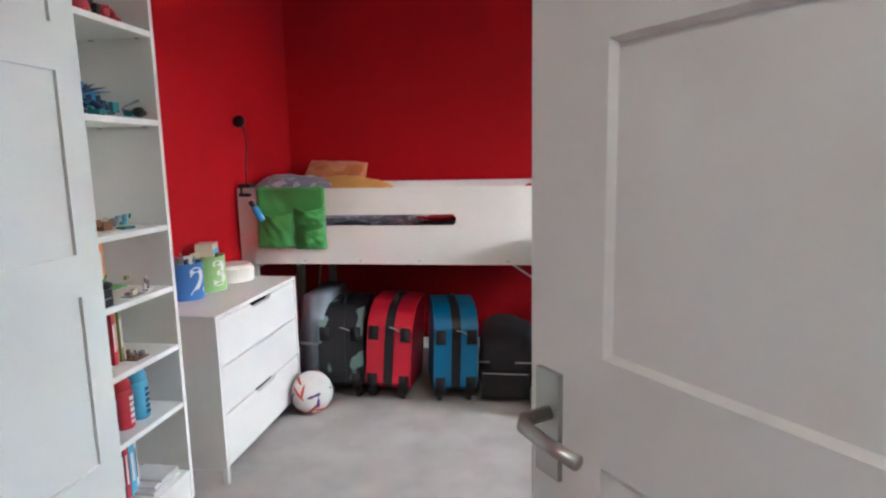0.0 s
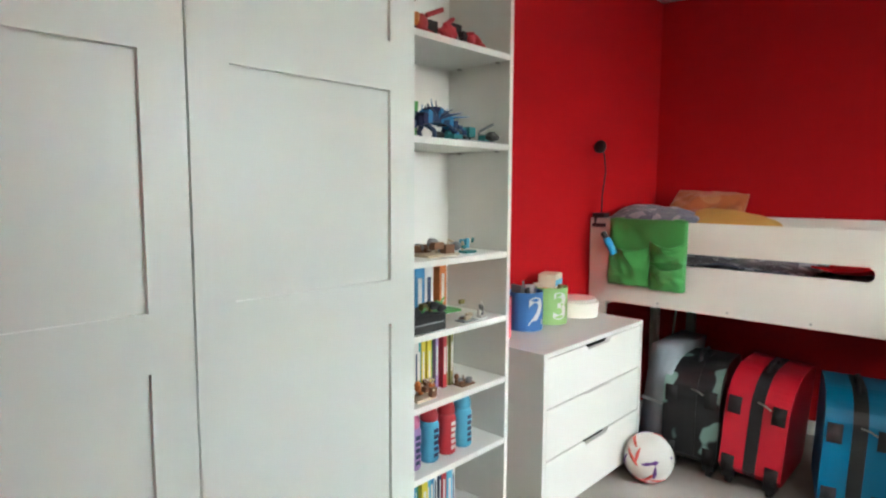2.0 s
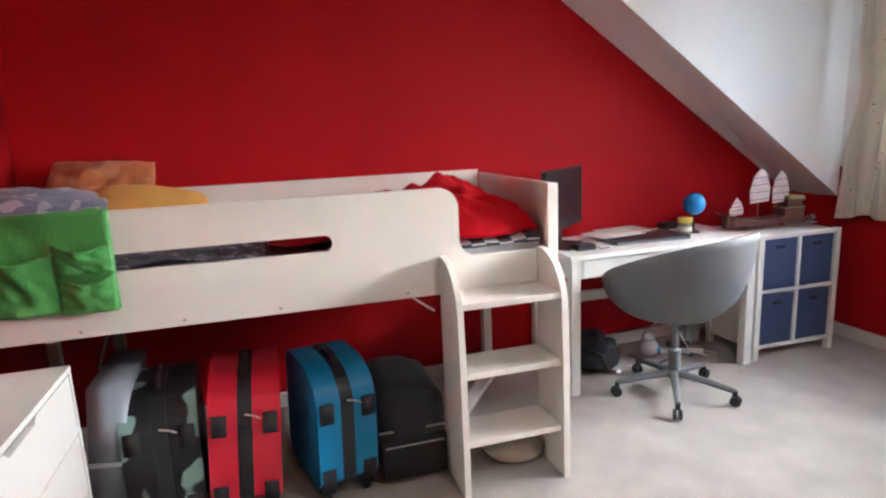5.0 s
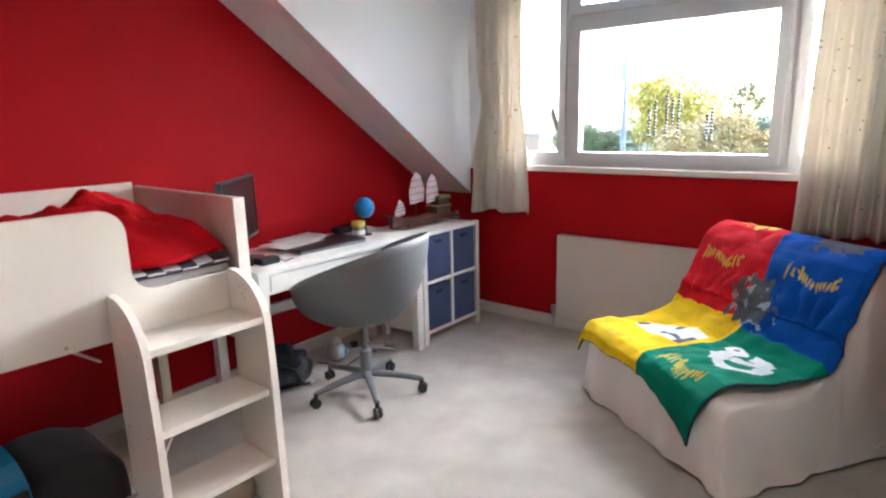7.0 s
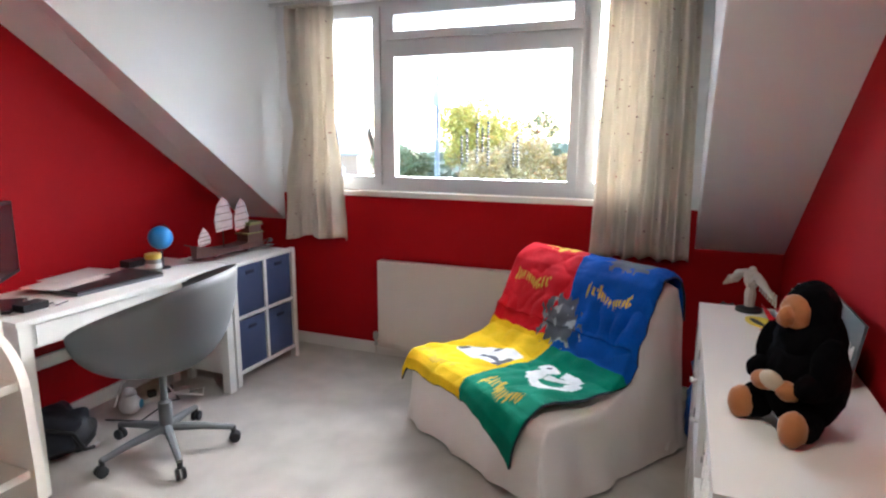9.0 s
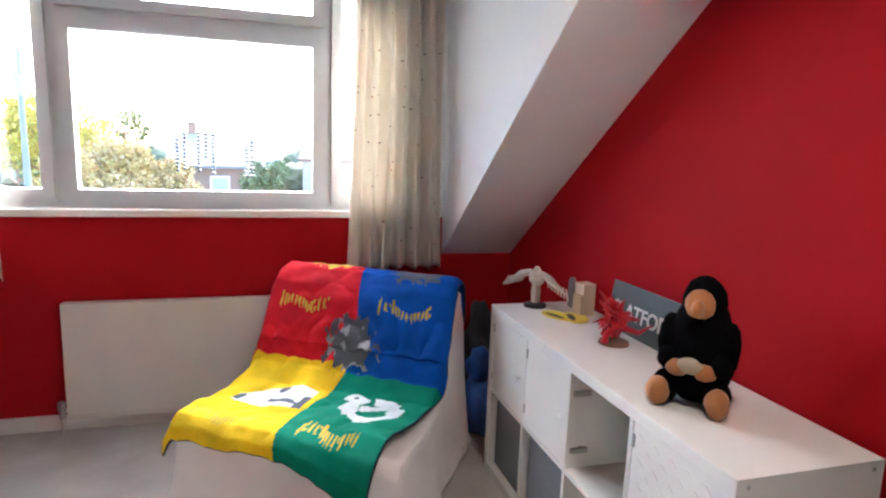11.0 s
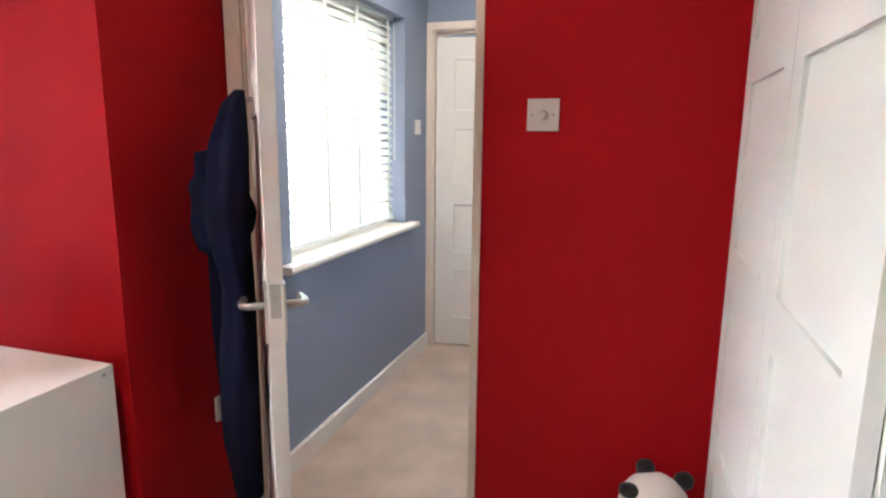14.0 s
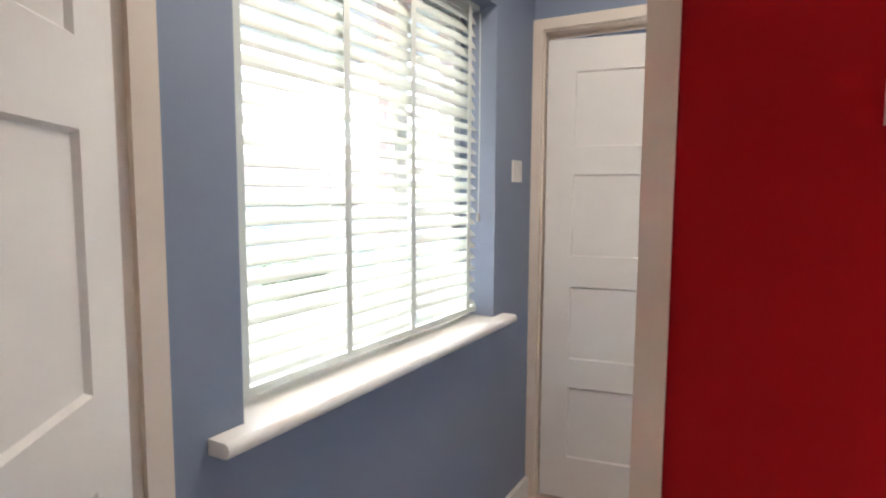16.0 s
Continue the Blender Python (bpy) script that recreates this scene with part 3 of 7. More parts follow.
P = PALETTE
lump("brick_vehicle", -1.13, 1.86, SHELF_TOPS[6], (0.06, 0.11, 0.10), [P["red"], P["black"], P["red"]], 1, "red and black toy vehicle of building bricks on a high shelf", n=16)
lump("brick_robot", -1.12, 1.66, SHELF_TOPS[6], (0.06, 0.08, 0.14), [P["orange"], P["brown"], P["brown"], P["red"]], 2, "orange and brown building brick model on a high shelf", n=18)
lump("brick_car", -1.12, 2.0, SHELF_TOPS[6], (0.05, 0.07, 0.07), [P["red"], P["black"], P["red"]], 3, "small red building brick racing car on a high shelf", n=12)


def dragon():
    bm = bmesh.new()
    r = random.Random(4)
    for k in range(15):
        u = k / 14
        c = (0.015 * math.sin(u * 7), -0.13 + 0.26 * u, 0.035 + 0.05 * math.sin(u * 3.1))
        s = 0.017 * (0.45 + math.sin(u * 3.1))
        box(bm, (c[0] - s, c[1] - 0.010, c[2] - s), (c[0] + s, c[1] + 0.010, c[2] + s))
        tube(bm, [(c[0], c[1], c[2]), (c[0] + r.uniform(-0.01, 0.01), c[1] - 0.01, c[2] + s + r.uniform(0.01, 0.03))], [0.005, 0.001], 5)
    for s in (-1, 1):
        for k in range(5):
            a = 0.5 + 0.4 * k
            tube(bm, [(0.01 * s, 0, 0.07), (0.03 * s, 0.06 * math.cos(a), 0.07 + 0.02 * math.sin(a)), (0.045 * s, 0.14 * math.cos(a), 0.07 + 0.035 * math.sin(a))], [0.006, 0.005, 0.001], 6)
        for y in (-0.05, 0.06):
            tube(bm, [(0.01 * s, y, 0.05), (0.035 * s, y + 0.01, 0.03), (0.03 * s, y + 0.02, 0.0)], [0.010, 0.008, 0.008], 6)
    for i, f in enumerate(bm.faces):
        f.material_index = 1 if (i // 12) % 4 == 0 else 0
    ob = part("brick_dragon", bm, [colour("dark_blue_brick", (0.015, 0.035, 0.10), 0.35), P["blue"]], None, "dark blue brick dragon with thin wing spikes on a bookcase shelf")
    ob.location = (-1.12, 1.85, SHELF_TOPS[5])
    tagged(ob, "", "toy")


dragon()
lump("brick_spaceship", -1.10, 1.99, SHELF_TOPS[5], (0.06, 0.13, 0.06), [P["grey"], P["teal"], P["black"]], 5, "grey and teal building brick spaceship on a bookcase shelf", n=14)
lump("brick_animal", -1.10, 1.63, SHELF_TOPS[5], (0.04, 0.05, 0.06), [P["orange"], P["brown"], P["black"]], 6, "small orange and brown brick animal on a bookcase shelf", n=10)
lump("brick_scene", -1.11, 1.84, SHELF_TOPS[4], (0.06, 0.10, 0.055), [P["cream"], P["brown"], P["grey"]], 7, "tan building brick model on a bookcase shelf", n=16)
lump("brick_tower", -1.09, 1.66, SHELF_TOPS[4], (0.04, 0.05, 0.085), [P["grey"], P["olive"], P["white"]], 8, "grey building brick tower on a bookcase shelf", n=12)
lump("brick_barrel", -1.09, 1.985, SHELF_TOPS[4], (0.025, 0.035, 0.06), [P["teal"], P["sky"], P["cream"]], 9, "small teal building brick barrel on a bookcase shelf", n=8)
lump("brick_crocodile", -1.07, 1.83, SHELF_TOPS[3] + 0.045, (0.04, 0.09, 0.05), [P["green"], P["olive"], P["black"]], 10, "dark green brick crocodile on a black case", n=12)
lump("toy_skeleton", -1.06, 2.03, SHELF_TOPS[3], (0.015, 0.02, 0.055), [P["white"], P["grey"]], 11, "tiny white toy figure standing on a bookcase shelf", n=6)
lump("toy_rubble", -1.06, 1.95, SHELF_TOPS[3], (0.03, 0.05, 0.022), [P["grey"], P["cream"], P["brown"]], 12, "loose small grey toy bits on a bookcase shelf", n=8)
lump("toy_glove", -1.07, 1.74, SHELF_TOPS[2], (0.035, 0.055, 0.06), [P["cream"], P["brown"], P["orange"]], 13, "tan crab-like toy on a bookcase shelf", n=14)
lump("toy_car", -1.07, 1.95, SHELF_TOPS[2], (0.03, 0.045, 0.035), [P["brown"], P["grey"]], 14, "small brown toy car on a bookcase shelf", n=9)
lump("toy_frog", -1.08, 1.68, SHELF_TOPS[0], (0.06, 0.12, 0.10), [P["green"], P["green"], P["olive"]], 15, "bright green brick frog on the lowest bookcase shelf", n=18)

pc = part("picture_card", boxes(((0, 0, 0), (0.004, 0.20, 0.15))), PALETTE["green"], None, "green card with a blue picture leaning against the bookcase back", bevel=0.001)
pc.matrix_world = pose(-1.285, 1.72, SHELF_TOPS[5] + 0.002, 0, 4, 0)
tagged(pc, "", "picture card")
part("picture", boxes(((0.004, 0.02, 0.01), (0.005, 0.18, 0.12))), PALETTE["sky"], pc, "plain blue printed picture")
case = part("instrument_case", boxes(((0, 0, 0), (0.12, 0.36, 0.055))), colour("black_case", (0.012, 0.012, 0.014), 0.6), None, "long black zipped case lying on a bookcase shelf", bevel=0.012)
case.location = (-1.15, 1.45, SHELF_TOPS[3])
tagged(case, "", "case")
part("zip", boxes(((0.1205, 0.01, 0.026), (0.122, 0.35, 0.030))), PALETTE["grey"], case, "grey zip")
st = part("paper_stack", boxes(((0, 0, 0), (0.2, 0.16, 0.012)), ((0.01, 0.02, 0.012), (0.19, 0.16, 0.025)), ((0.06, 0.05, 0.025), (0.2, 0.155, 0.036))), PALETTE["white"], None, "small stack of white paper on the lowest bookcase shelf", bevel=0.001)
st.location = (-1.24, 1.925, SHELF_TOPS[0])
tagged(st, "", "paper")


# ---- chest of drawers ----
def chest():
    c = thing("chest_of_drawers", XW, 2.225, 0, 0, "white three-drawer chest with cut-out grips, beside the bookcase", "chest of drawers")
    D, L, H = 0.39, 0.82, 0.715
    GSIDE = LAMINATE
    for nm, a, b2 in (("side_panel", (0, 0, 0.06), (D - 0.02, 0.018, H - 0.018)), ("side_panel", (0, L - 0.018, 0.06), (D - 0.02, L, H - 0.018)), ("bottom_panel", (0, 0.018, 0.06), (D - 0.04, L - 0.018, 0.075)),
                      ("back_panel", (0, 0.018, 0.075), (0.006, L - 0.018, H - 0.018)), ("rail", (D - 0.045, 0.018, 0.29), (D - 0.025, L - 0.018, 0.305)), ("rail", (D - 0.045, 0.018, 0.49), (D - 0.025, L - 0.018, 0.505))):
        part(nm, boxes((a, b2)), GSIDE, c)
    part("top", boxes(((0, -0.002, H - 0.018), (D, L + 0.002, H))), LAMINATE, c, bevel=0.002)
    for y in (0, L - 0.022):
        for x in (0, D - 0.02):
            part("leg", boxes(((x, y, 0), (x + 0.02, y + 0.022, H - 0.018 if x > 0.1 else 0.06))), LAMINATE, c, bevel=0.001)
    for z0, z1 in ((0.07, 0.29), (0.297, 0.493), (0.50, 0.692)):
        d = tagged(new("drawer"), "white drawer with a cut-out grip")
        d.parent = c
        y0, y1, m, g = 0.025, L - 0.025, L / 2, 0.105
        gd = 0.006 if 0.29 < z0 < 0.4 else 0.02
        prism(bm := bmesh.new(), [(y0, z0), (y1, z0), (y1, z1), (m + g, z1), (m + g - gd, z1 - gd), (m - g + gd, z1 - gd), (m - g, z1), (y0, z1)], "x", D - 0.021, D - 0.001)
        part("front", bm, LAMINATE, d)
        part("drawer_box", boxes(((0.02, y0 + 0.005, z0 + 0.01), (0.34, y0 + 0.015, z1 - 0.03)), ((0.02, y1 - 0.015, z0 + 0.01), (0.34, y1 - 0.005, z1 - 0.03)), ((0.02, y0 + 0.015, z0 + 0.01), (0.34, y1 - 0.015, z0 + 0.018)), ((0.33, y0 + 0.015, z0 + 0.018), (0.34, y1 - 0.015, z1 - 0.045))), BLACK, d, "dark drawer inside")


chest()


def digit(ch, size, mat, parent, m, bend=0.0):
    cu = bpy.data.curves.new("digit", "FONT")
    cu.body, cu.size, cu.extrude, cu.offset = ch, size, 0.0012, size * 0.02
    cu.align_x = "CENTER"
    tmp = bpy.data.objects.new("digit_curve", cu)
    me = bpy.data.meshes.new_from_object(tmp)
    bpy.data.objects.remove(tmp)
    if bend:
        for v in me.vertices:
            a = v.co.x / bend
            v.co.x, v.co.z = bend * math.sin(a), v.co.z + bend * math.cos(a) - bend
    me.materials.append(mat)
    ob = new("printed_number" if ch.isdigit() else "lettering", me)
    ob.parent = parent
    ob.matrix_basis = m
    return ob


def tub(x, y, col, n, rz, label):
    t = thing("storage_tin", x, y, 0.715, 0, label, "storage tin", "numbered tins on the chest")
    r, h = 0.077, 0.165
    part("body", lathe(bmesh.new(), [(r, 0), (r, h), (r - 0.003, h), (r - 0.003, 0.004), (0.001, 0.004)], 28), col, t)
    digit(n, 0.165, PALETTE["white"], t, pose(0, 0, 0.03, 0, 0, rz) @ pose(0, -r - 0.001, 0, 90), r)
    return t


tub(-1.225, 2.53, colour("blue_tin", (0.05, 0.16, 0.42)), "2", 75, "blue storage tin with a white number two on the chest")
tub(-1.215, 2.715, colour("green_tin", (0.30, 0.48, 0.16)), "3", 68, "green storage tin with a white number three on the chest")
tub(-1.235, 2.315, colour("red_tin", (0.6, 0.06, 0.09)), "1", 80, "red storage tin with a white number one on the chest")
wb = thing("round_box", -1.205, 2.945, 0.715, 0, "round white lidded box standing on the chest", "box")
part("body", lathe(bmesh.new(), [(0.093, 0), (0.095, 0.004), (0.095, 0.055)], 32), BEDWHITE, wb, smooth=False)
part("lid", lathe(bmesh.new(), [(0.098, 0.045), (0.098, 0.068), (0.093, 0.072), (0.086, 0.072), (0.084, 0.084), (0.08, 0.086)], 32), BEDWHITE, wb)
cb = part("card_box", boxes(((-0.04, -0.05, 0), (0.04, 0.05, 0.06))), PALETTE["cream"], None, "small tan printed box on top of the green tin", bevel=0.002)
cb.matrix_world = pose(-1.215, 2.71, 0.8805, 0, 0, 15)
tagged(cb, "", "box")
part("printed_band", boxes(((0.0405, -0.05, 0.008), (0.041, 0.05, 0.035))), PALETTE["sky"], cb, "blue printed band")
pn = part("pencil_bundle", tube(tube(tube(bmesh.new(), [(0, 0, 0), (0.02, -0.05, 0.19)], 0.004, 6), [(0.01, 0, 0), (0.03, 0.04, 0.18)], 0.004, 6), [(0, 0.01, 0), (-0.02, 0.01, 0.2)], 0.004, 6), PALETTE["grey"], None, "few grey pencils standing in the blue tin")
pn.location = (-1.225, 2.53, 0.72)
for k, (x, y, c, h, w) in enumerate(((-1.25, 2.50, "grey", 0.19, 0.05), (-1.21, 2.56, "white", 0.185, 0.035), (-1.24, 2.57, "lilac", 0.18, 0.04), (-1.19, 2.52, "black", 0.178, 0.03), (-1.245, 2.75, "orange", 0.175, 0.05), (-1.18, 2.74, "olive", 0.178, 0.035), (-1.25, 2.69, "cream", 0.185, 0.04))):
    nt = part("craft_packet", boxes(((-w / 2, -0.006, 0), (w / 2, 0.006, h))), PALETTE[c], None, f"{c} flat craft packet standing in a storage tin", bevel=0.003)
    nt.matrix_world = pose(x, y, 0.7195, 5 - 3 * k, 4 * (-1) ** k, 35 * k)
    tagged(nt, "", "packet", "packets in the tins")
tagged(pn, "", "pencils")
sc = part("dark_headset", blob(blob(bmesh.new(), (0, 0, 0.03), (0.035, 0.03, 0.03), 0.2, 2), (0.0, 0.02, 0.07), (0.03, 0.02, 0.03), 0.3, 2), BLACK, None, "black rounded object in the red tin", smooth=True)
sc.location = (-1.235, 2.315, 0.82)
tagged(sc, "", "headset")


# ---- bed ----
def outline_box(bm, pts, axis, lo, hi):
    return prism(bm, pts, axis, lo, hi)


def arc(cx, cy, r, a0, a1, n=8):
    return [(cx + r * math.cos(radians(a0 + (a1 - a0) * i / n)), cy + r * math.sin(radians(a0 + (a1 - a0) * i / n))) for i in range(n + 1)]


def bed():
    b = thing("mid_height_bed", 0, 0, 0, 0, "white raised child's bed with a slotted rail and a built-in ladder", "bed")
    y0, y1 = 3.20, 3.222
    # front rail: outer shape with a slot, built from an outer part and pieces round the slot
    zb, zt, zl = 0.752, 1.168, 0.893
    xs0, xs1, sz0, sz1 = -1.02, -0.072, 0.965, 1.024
    left = [(-1.205, zb), (xs0, zb), (xs0, zt), (-1.205, zt)]
    low = [(xs0, zb), (xs1, zb), (xs1, sz0), (xs0, sz0)]
    high = [(xs0, sz1), (xs1, sz1), (xs1, zt), (xs0, zt)]
    right = [(xs1, zb), (0.79, zb), (0.79, zl)] + arc(0.49, zl + 0.075, 0.075, 270, 180) + arc(0.335, zt - 0.08, 0.08, 0, 90) + [(xs1, zt), (xs1, sz1)] + arc(xs1 - 0.0295, (sz0 + sz1) / 2, 0.0295, 90, -90)[1:-1] + [(xs1, sz0)]
    bm = bmesh.new()
    for p in (left, low, high):
        prism(bm, p, "y", y0, y1)
    prism(bm, right, "y", y0, y1)
    part("front_rail", bm, BEDWHITE, b)
    part("back_rail", boxes(((-1.28, 4.02, 0.76), (0.80, 4.04, 1.175))), BEDWHITE, b, bevel=0.003)
    part("end_panel", boxes(((-1.30, 3.215, 0.60), (-1.207, 3.24, 1.175)), ((-1.30, 3.24, 0.70), (-1.28, 4.02, 1.175))), BEDWHITE, b, "white left end panel", bevel=0.003)
    part("end_panel", boxes(((0.795, 3.198, 0.70), (0.84, 3.225, 1.155)), ((0.815, 3.225, 0.70), (0.838, 4.05, 1.155))), BEDWHITE, b, "white right end panel", bevel=0.004)
    for x, y in ((-1.29, 3.22), (-1.29, 3.97), (0.79, 3.225), (0.79, 3.97)):
        part("leg", boxes(((x, y, 0), (x + 0.045, y + 0.045, 0.75))), BEDWHITE, b, bevel=0.003)
    part("leg", boxes(((-0.93, 3.6, 0), (-0.89, 3.64, 0.76))), GREY, b, "grey metal middle leg")
    for i in range(11):
        part("slat", boxes(((-1.2 + i * 0.185, 3.225, 0.80), (-1.12 + i * 0.185, 4.015, 0.815))), BEDWHITE, b)
    part("slat_bearer", boxes(((-1.2, 3.222, 0.77), (0.79, 3.245, 0.80)), ((-1.2, 3.995, 0.77), (0.79, 4.02, 0.80))), BEDWHITE, b)
    for x0, x1 in ((-0.85, -0.98), (0.2, 0.45)):
        part("brace", tube(bmesh.new(), [(x0, 3.26, 0.76), (x1, 3.55, 0.52) if x0 < 0 else (0.36, 3.42, 0.62)], 0.005), METAL if x0 < 0 else BEDWHITE, b, "thin diagonal brace")
    for x in (-0.92, -0.60, -0.275, 0.20):
        part("bolt", lathe(bmesh.new(), [(0.006, 0), (0.005, 0.002)], 10), METAL, b, "small round bolt head").matrix_basis = pose(x, y0, 0.772, 90)
    # ladder
    for xa, xb in ((0.328, 0.352), (0.745, 0.772)):
        pr = [(3.198, 0.0), (3.198, 0.905)] + [(3.198 - 0.02 - 0.19 * math.sin(radians(a)), 0.905 - 0.20 * (1 - math.cos(radians(a)))) for a in range(0, 91, 10)] + [(2.978, 0.5), (2.972, 0.0)]
        part("ladder_side", prism(bmesh.new(), pr, "x", xa, xb), BEDWHITE, b, bevel=0.004)
    for z in (0.215, 0.49, 0.76):
        part("step", boxes(((0.3525, 3.0, z - 0.024), (0.7445, 3.195, z))), BEDWHITE, b, bevel=0.004)
    for xb in (0.7445,):
        for dy, dz in ((0.06, 0.085), (0.075, 0.10), (0.085, 0.065), (0.07, 0.05), (0.10, 0.09)):
            part("screw_hole", lathe(bmesh.new(), [(0.004, 0), (0.0035, 0.0006)], 8), METAL, b, "dark screw hole").matrix_basis = pose(xb, 3.0 + dy + 0.03, 0.76 + dz, 0, -90)
    for z in (0.20, 0.475, 0.745):
        for y in (3.03, 3.16):
            part("screw_hole", lathe(bmesh.new(), [(0.005, 0), (0.0045, 0.0008)], 8), METAL, b, "dark screw hole").matrix_basis = pose(0.3275, y, z, 0, -90)
    part("floor_stretcher", boxes(((0.36, 3.80, 0.02), (0.44, 3.86, 0.09))), BEDWHITE, b)
    part("floor_stretcher", prism(bmesh.new(), [(0.36, 3.35), (0.42, 3.32), (0.80, 3.82), (0.80, 3.92)], "z", 0.10, 0.122), BEDWHITE, b)
    part("floor_stretcher", boxes(((0.36, 3.2, 0.02), (0.378, 3.82, 0.10))), BEDWHITE, b)
    return b


bed()


def soft(name, size, mat, m, label, cat, wob=0.12, power=2.6, seed=1, n=28, sag=0.0, parent=None):
    """A stuffed rectangular cushion with pinched corners and soft creases."""
    bm = bmesh.new()
    grid = {}
    for s in (1, -1):
        for i in range(n + 1):
            for j in range(n + 1):
                u, v = 2 * i / n - 1, 2 * j / n - 1
                k = max(0.0, (1 - abs(u) ** power) * (1 - abs(v) ** power)) ** 0.5
                edge = 1 - 0.06 * (u * u * v * v) - 0.05 * (1 - abs(u * v)) * 0
                z = s * size[2] * k * (1 + wob * noise.noise(Vector((u * 2.2, v * 2.2, seed + s)))) + sag * (u * u - v * v) * 0.3
                z += wob * size[2] * 0.5 * noise.noise(Vector((u * 5, v * 5, seed * 3))) * k
                if s == -1 and (i in (0, n) or j in (0, n)):
                    grid[(s, i, j)] = grid[(1, i, j)]
                else:
                    grid[(s, i, j)] = bm.verts.new((u * size[0] * edge, v * size[1] * edge, z))
    for s in (1, -1):
        for i in range(n):
            for j in range(n):
                q = [grid[(s, i, j)], grid[(s, i + 1, j)], grid[(s, i + 1, j + 1)], grid[(s, i, j + 1)]]
                if len(set(q)) == 4:
                    bm.faces.new(q if s == 1 else q[::-1])
    ob = part(name, bm, mat, parent, label, smooth=True)
    ob.matrix_basis = m
    return tagged(ob, "", cat)


def pattern(name, base, spot, scale=14, cut=0.62, rough=0.85, sheen=0.3):
    """A printed cloth: patches of a second colour on a base."""
    m = material(name, base, rough, 0.12, 6, 0.35 if sheen else 0.05, 300, sheen=sheen)
    t = m.node_tree
    b = t.nodes["Principled BSDF"]
    src = b.inputs["Base Color"].links[0].from_socket
    co = t.nodes.new("ShaderNodeTexCoord")
    v = t.nodes.new("ShaderNodeTexNoise")
    v.inputs["Scale"].default_value = scale
    v.inputs["Detail"].default_value = 1.5
    t.links.new(co.outputs["Object"], v.inputs["Vector"])
    r = t.nodes.new("ShaderNodeValToRGB")
    r.color_ramp.elements[0].position, r.color_ramp.elements[1].position = cut - 0.02, cut
    t.links.new(v.outputs["Fac"], r.inputs["Fac"])
    mx = t.nodes.new("ShaderNodeMix")
    mx.data_type = "RGBA"
    t.links.new(r.outputs["Color"], mx.inputs["Factor"])
    t.links.new(src, mx.inputs[6])
    mx.inputs[7].default_value = (*spot, 1)
    t.links.new(mx.outputs[2], b.inputs["Base Color"])
    return m


def check_cloth(name, dark, light, size):
    m = material(name, dark, 0.9, 0.1, 8, 0.3, 300, sheen=0.2)
    t = m.node_tree
    b = t.nodes["Principled BSDF"]
    co = t.nodes.new("ShaderNodeTexCoord")
    c = t.nodes.new("ShaderNodeTexChecker")
    c.inputs["Scale"].default_value = 1 / size
    c.inputs["Color1"].default_value, c.inputs["Color2"].default_value = (*dark, 1), (*light, 1)
    t.links.new(co.outputs["Object"], c.inputs["Vector"])
    t.links.new(c.outputs[0], b.inputs["Base Color"])
    return m


DUVET = pattern("navy_floral_cloth", (0.03, 0.035, 0.07), (0.3, 0.32, 0.38), 20, 0.6)
mt = part("mattress", boxes(((-1.275, 3.25, 0.816), (0.78, 4.0, 0.915))), colour("mattress_ticking", (0.5, 0.5, 0.5), 0.9), None, "pale mattress lying in the raised bed", bevel=0.03, seg=3)
tagged(mt, "", "mattress")


def cloth_sheet(name, x0, x1, y0, y1, zf, mat, label, cat, n=50, m=26, thick=0.008, solid=True):
    """A cloth laid over x0..x1, y0..y1 at the height zf(x, y)."""
    bm = bmesh.new()
    g = [[bm.verts.new((x0 + (x1 - x0) * i / n, y0 + (y1 - y0) * j / m, zf(x0 + (x1 - x0) * i / n, y0 + (y1 - y0) * j / m))) for j in range(m + 1)] for i in range(n + 1)]
    for i in range(n):
        for j in range(m):
            bm.faces.new((g[i][j], g[i + 1][j], g[i + 1][j + 1], g[i][j + 1]))
    ob = part(name, bm, mat, None, label, smooth=True)
    mod = ob.modifiers.new("thickness", "SOLIDIFY")
    mod.thickness = thick
    return tagged(ob, "", cat)


cloth_sheet("duvet", -1.18, -0.30, 3.235, 3.99, lambda x, y: 0.968 + 0.045 * noise.noise(Vector((x * 3, y * 3, 2))) + 0.02 * noise.noise(Vector((x * 11, y * 11, 5))) - 0.05 * max(0, x + 0.5), DUVET, "navy floral duvet rumpled on the raised bed", "duvet")
REDCLOTH = material("red_fleece", (0.52, 0.006, 0.012), 0.9, 0.2, 7, 0.5, 180, spec=0.12)
cloth_sheet("red_sheet", -0.295, 0.10, 3.235, 3.99, lambda x, y: 0.985 + 0.05 * noise.noise(Vector((x * 4, y * 3, 6))) + 0.015 * noise.noise(Vector((x * 12, y * 10, 5))), REDCLOTH, "red fleece cloth spread over the raised bed's mattress", "blanket", n=30)
CHECK = check_cloth("black_white_check_cloth", (0.02, 0.02, 0.035), (0.6, 0.6, 0.62), 0.06)
cloth_sheet("checked_sheet", 0.102, 0.778, 3.235, 3.99, lambda x, y: 0.945 + 0.012 * noise.noise(Vector((x * 6, y * 6, 9))) - 0.06 * max(0, 3.29 - y) / 0.05 * 0.3, CHECK, "black and white checked sheet at the bed's foot", "sheet")


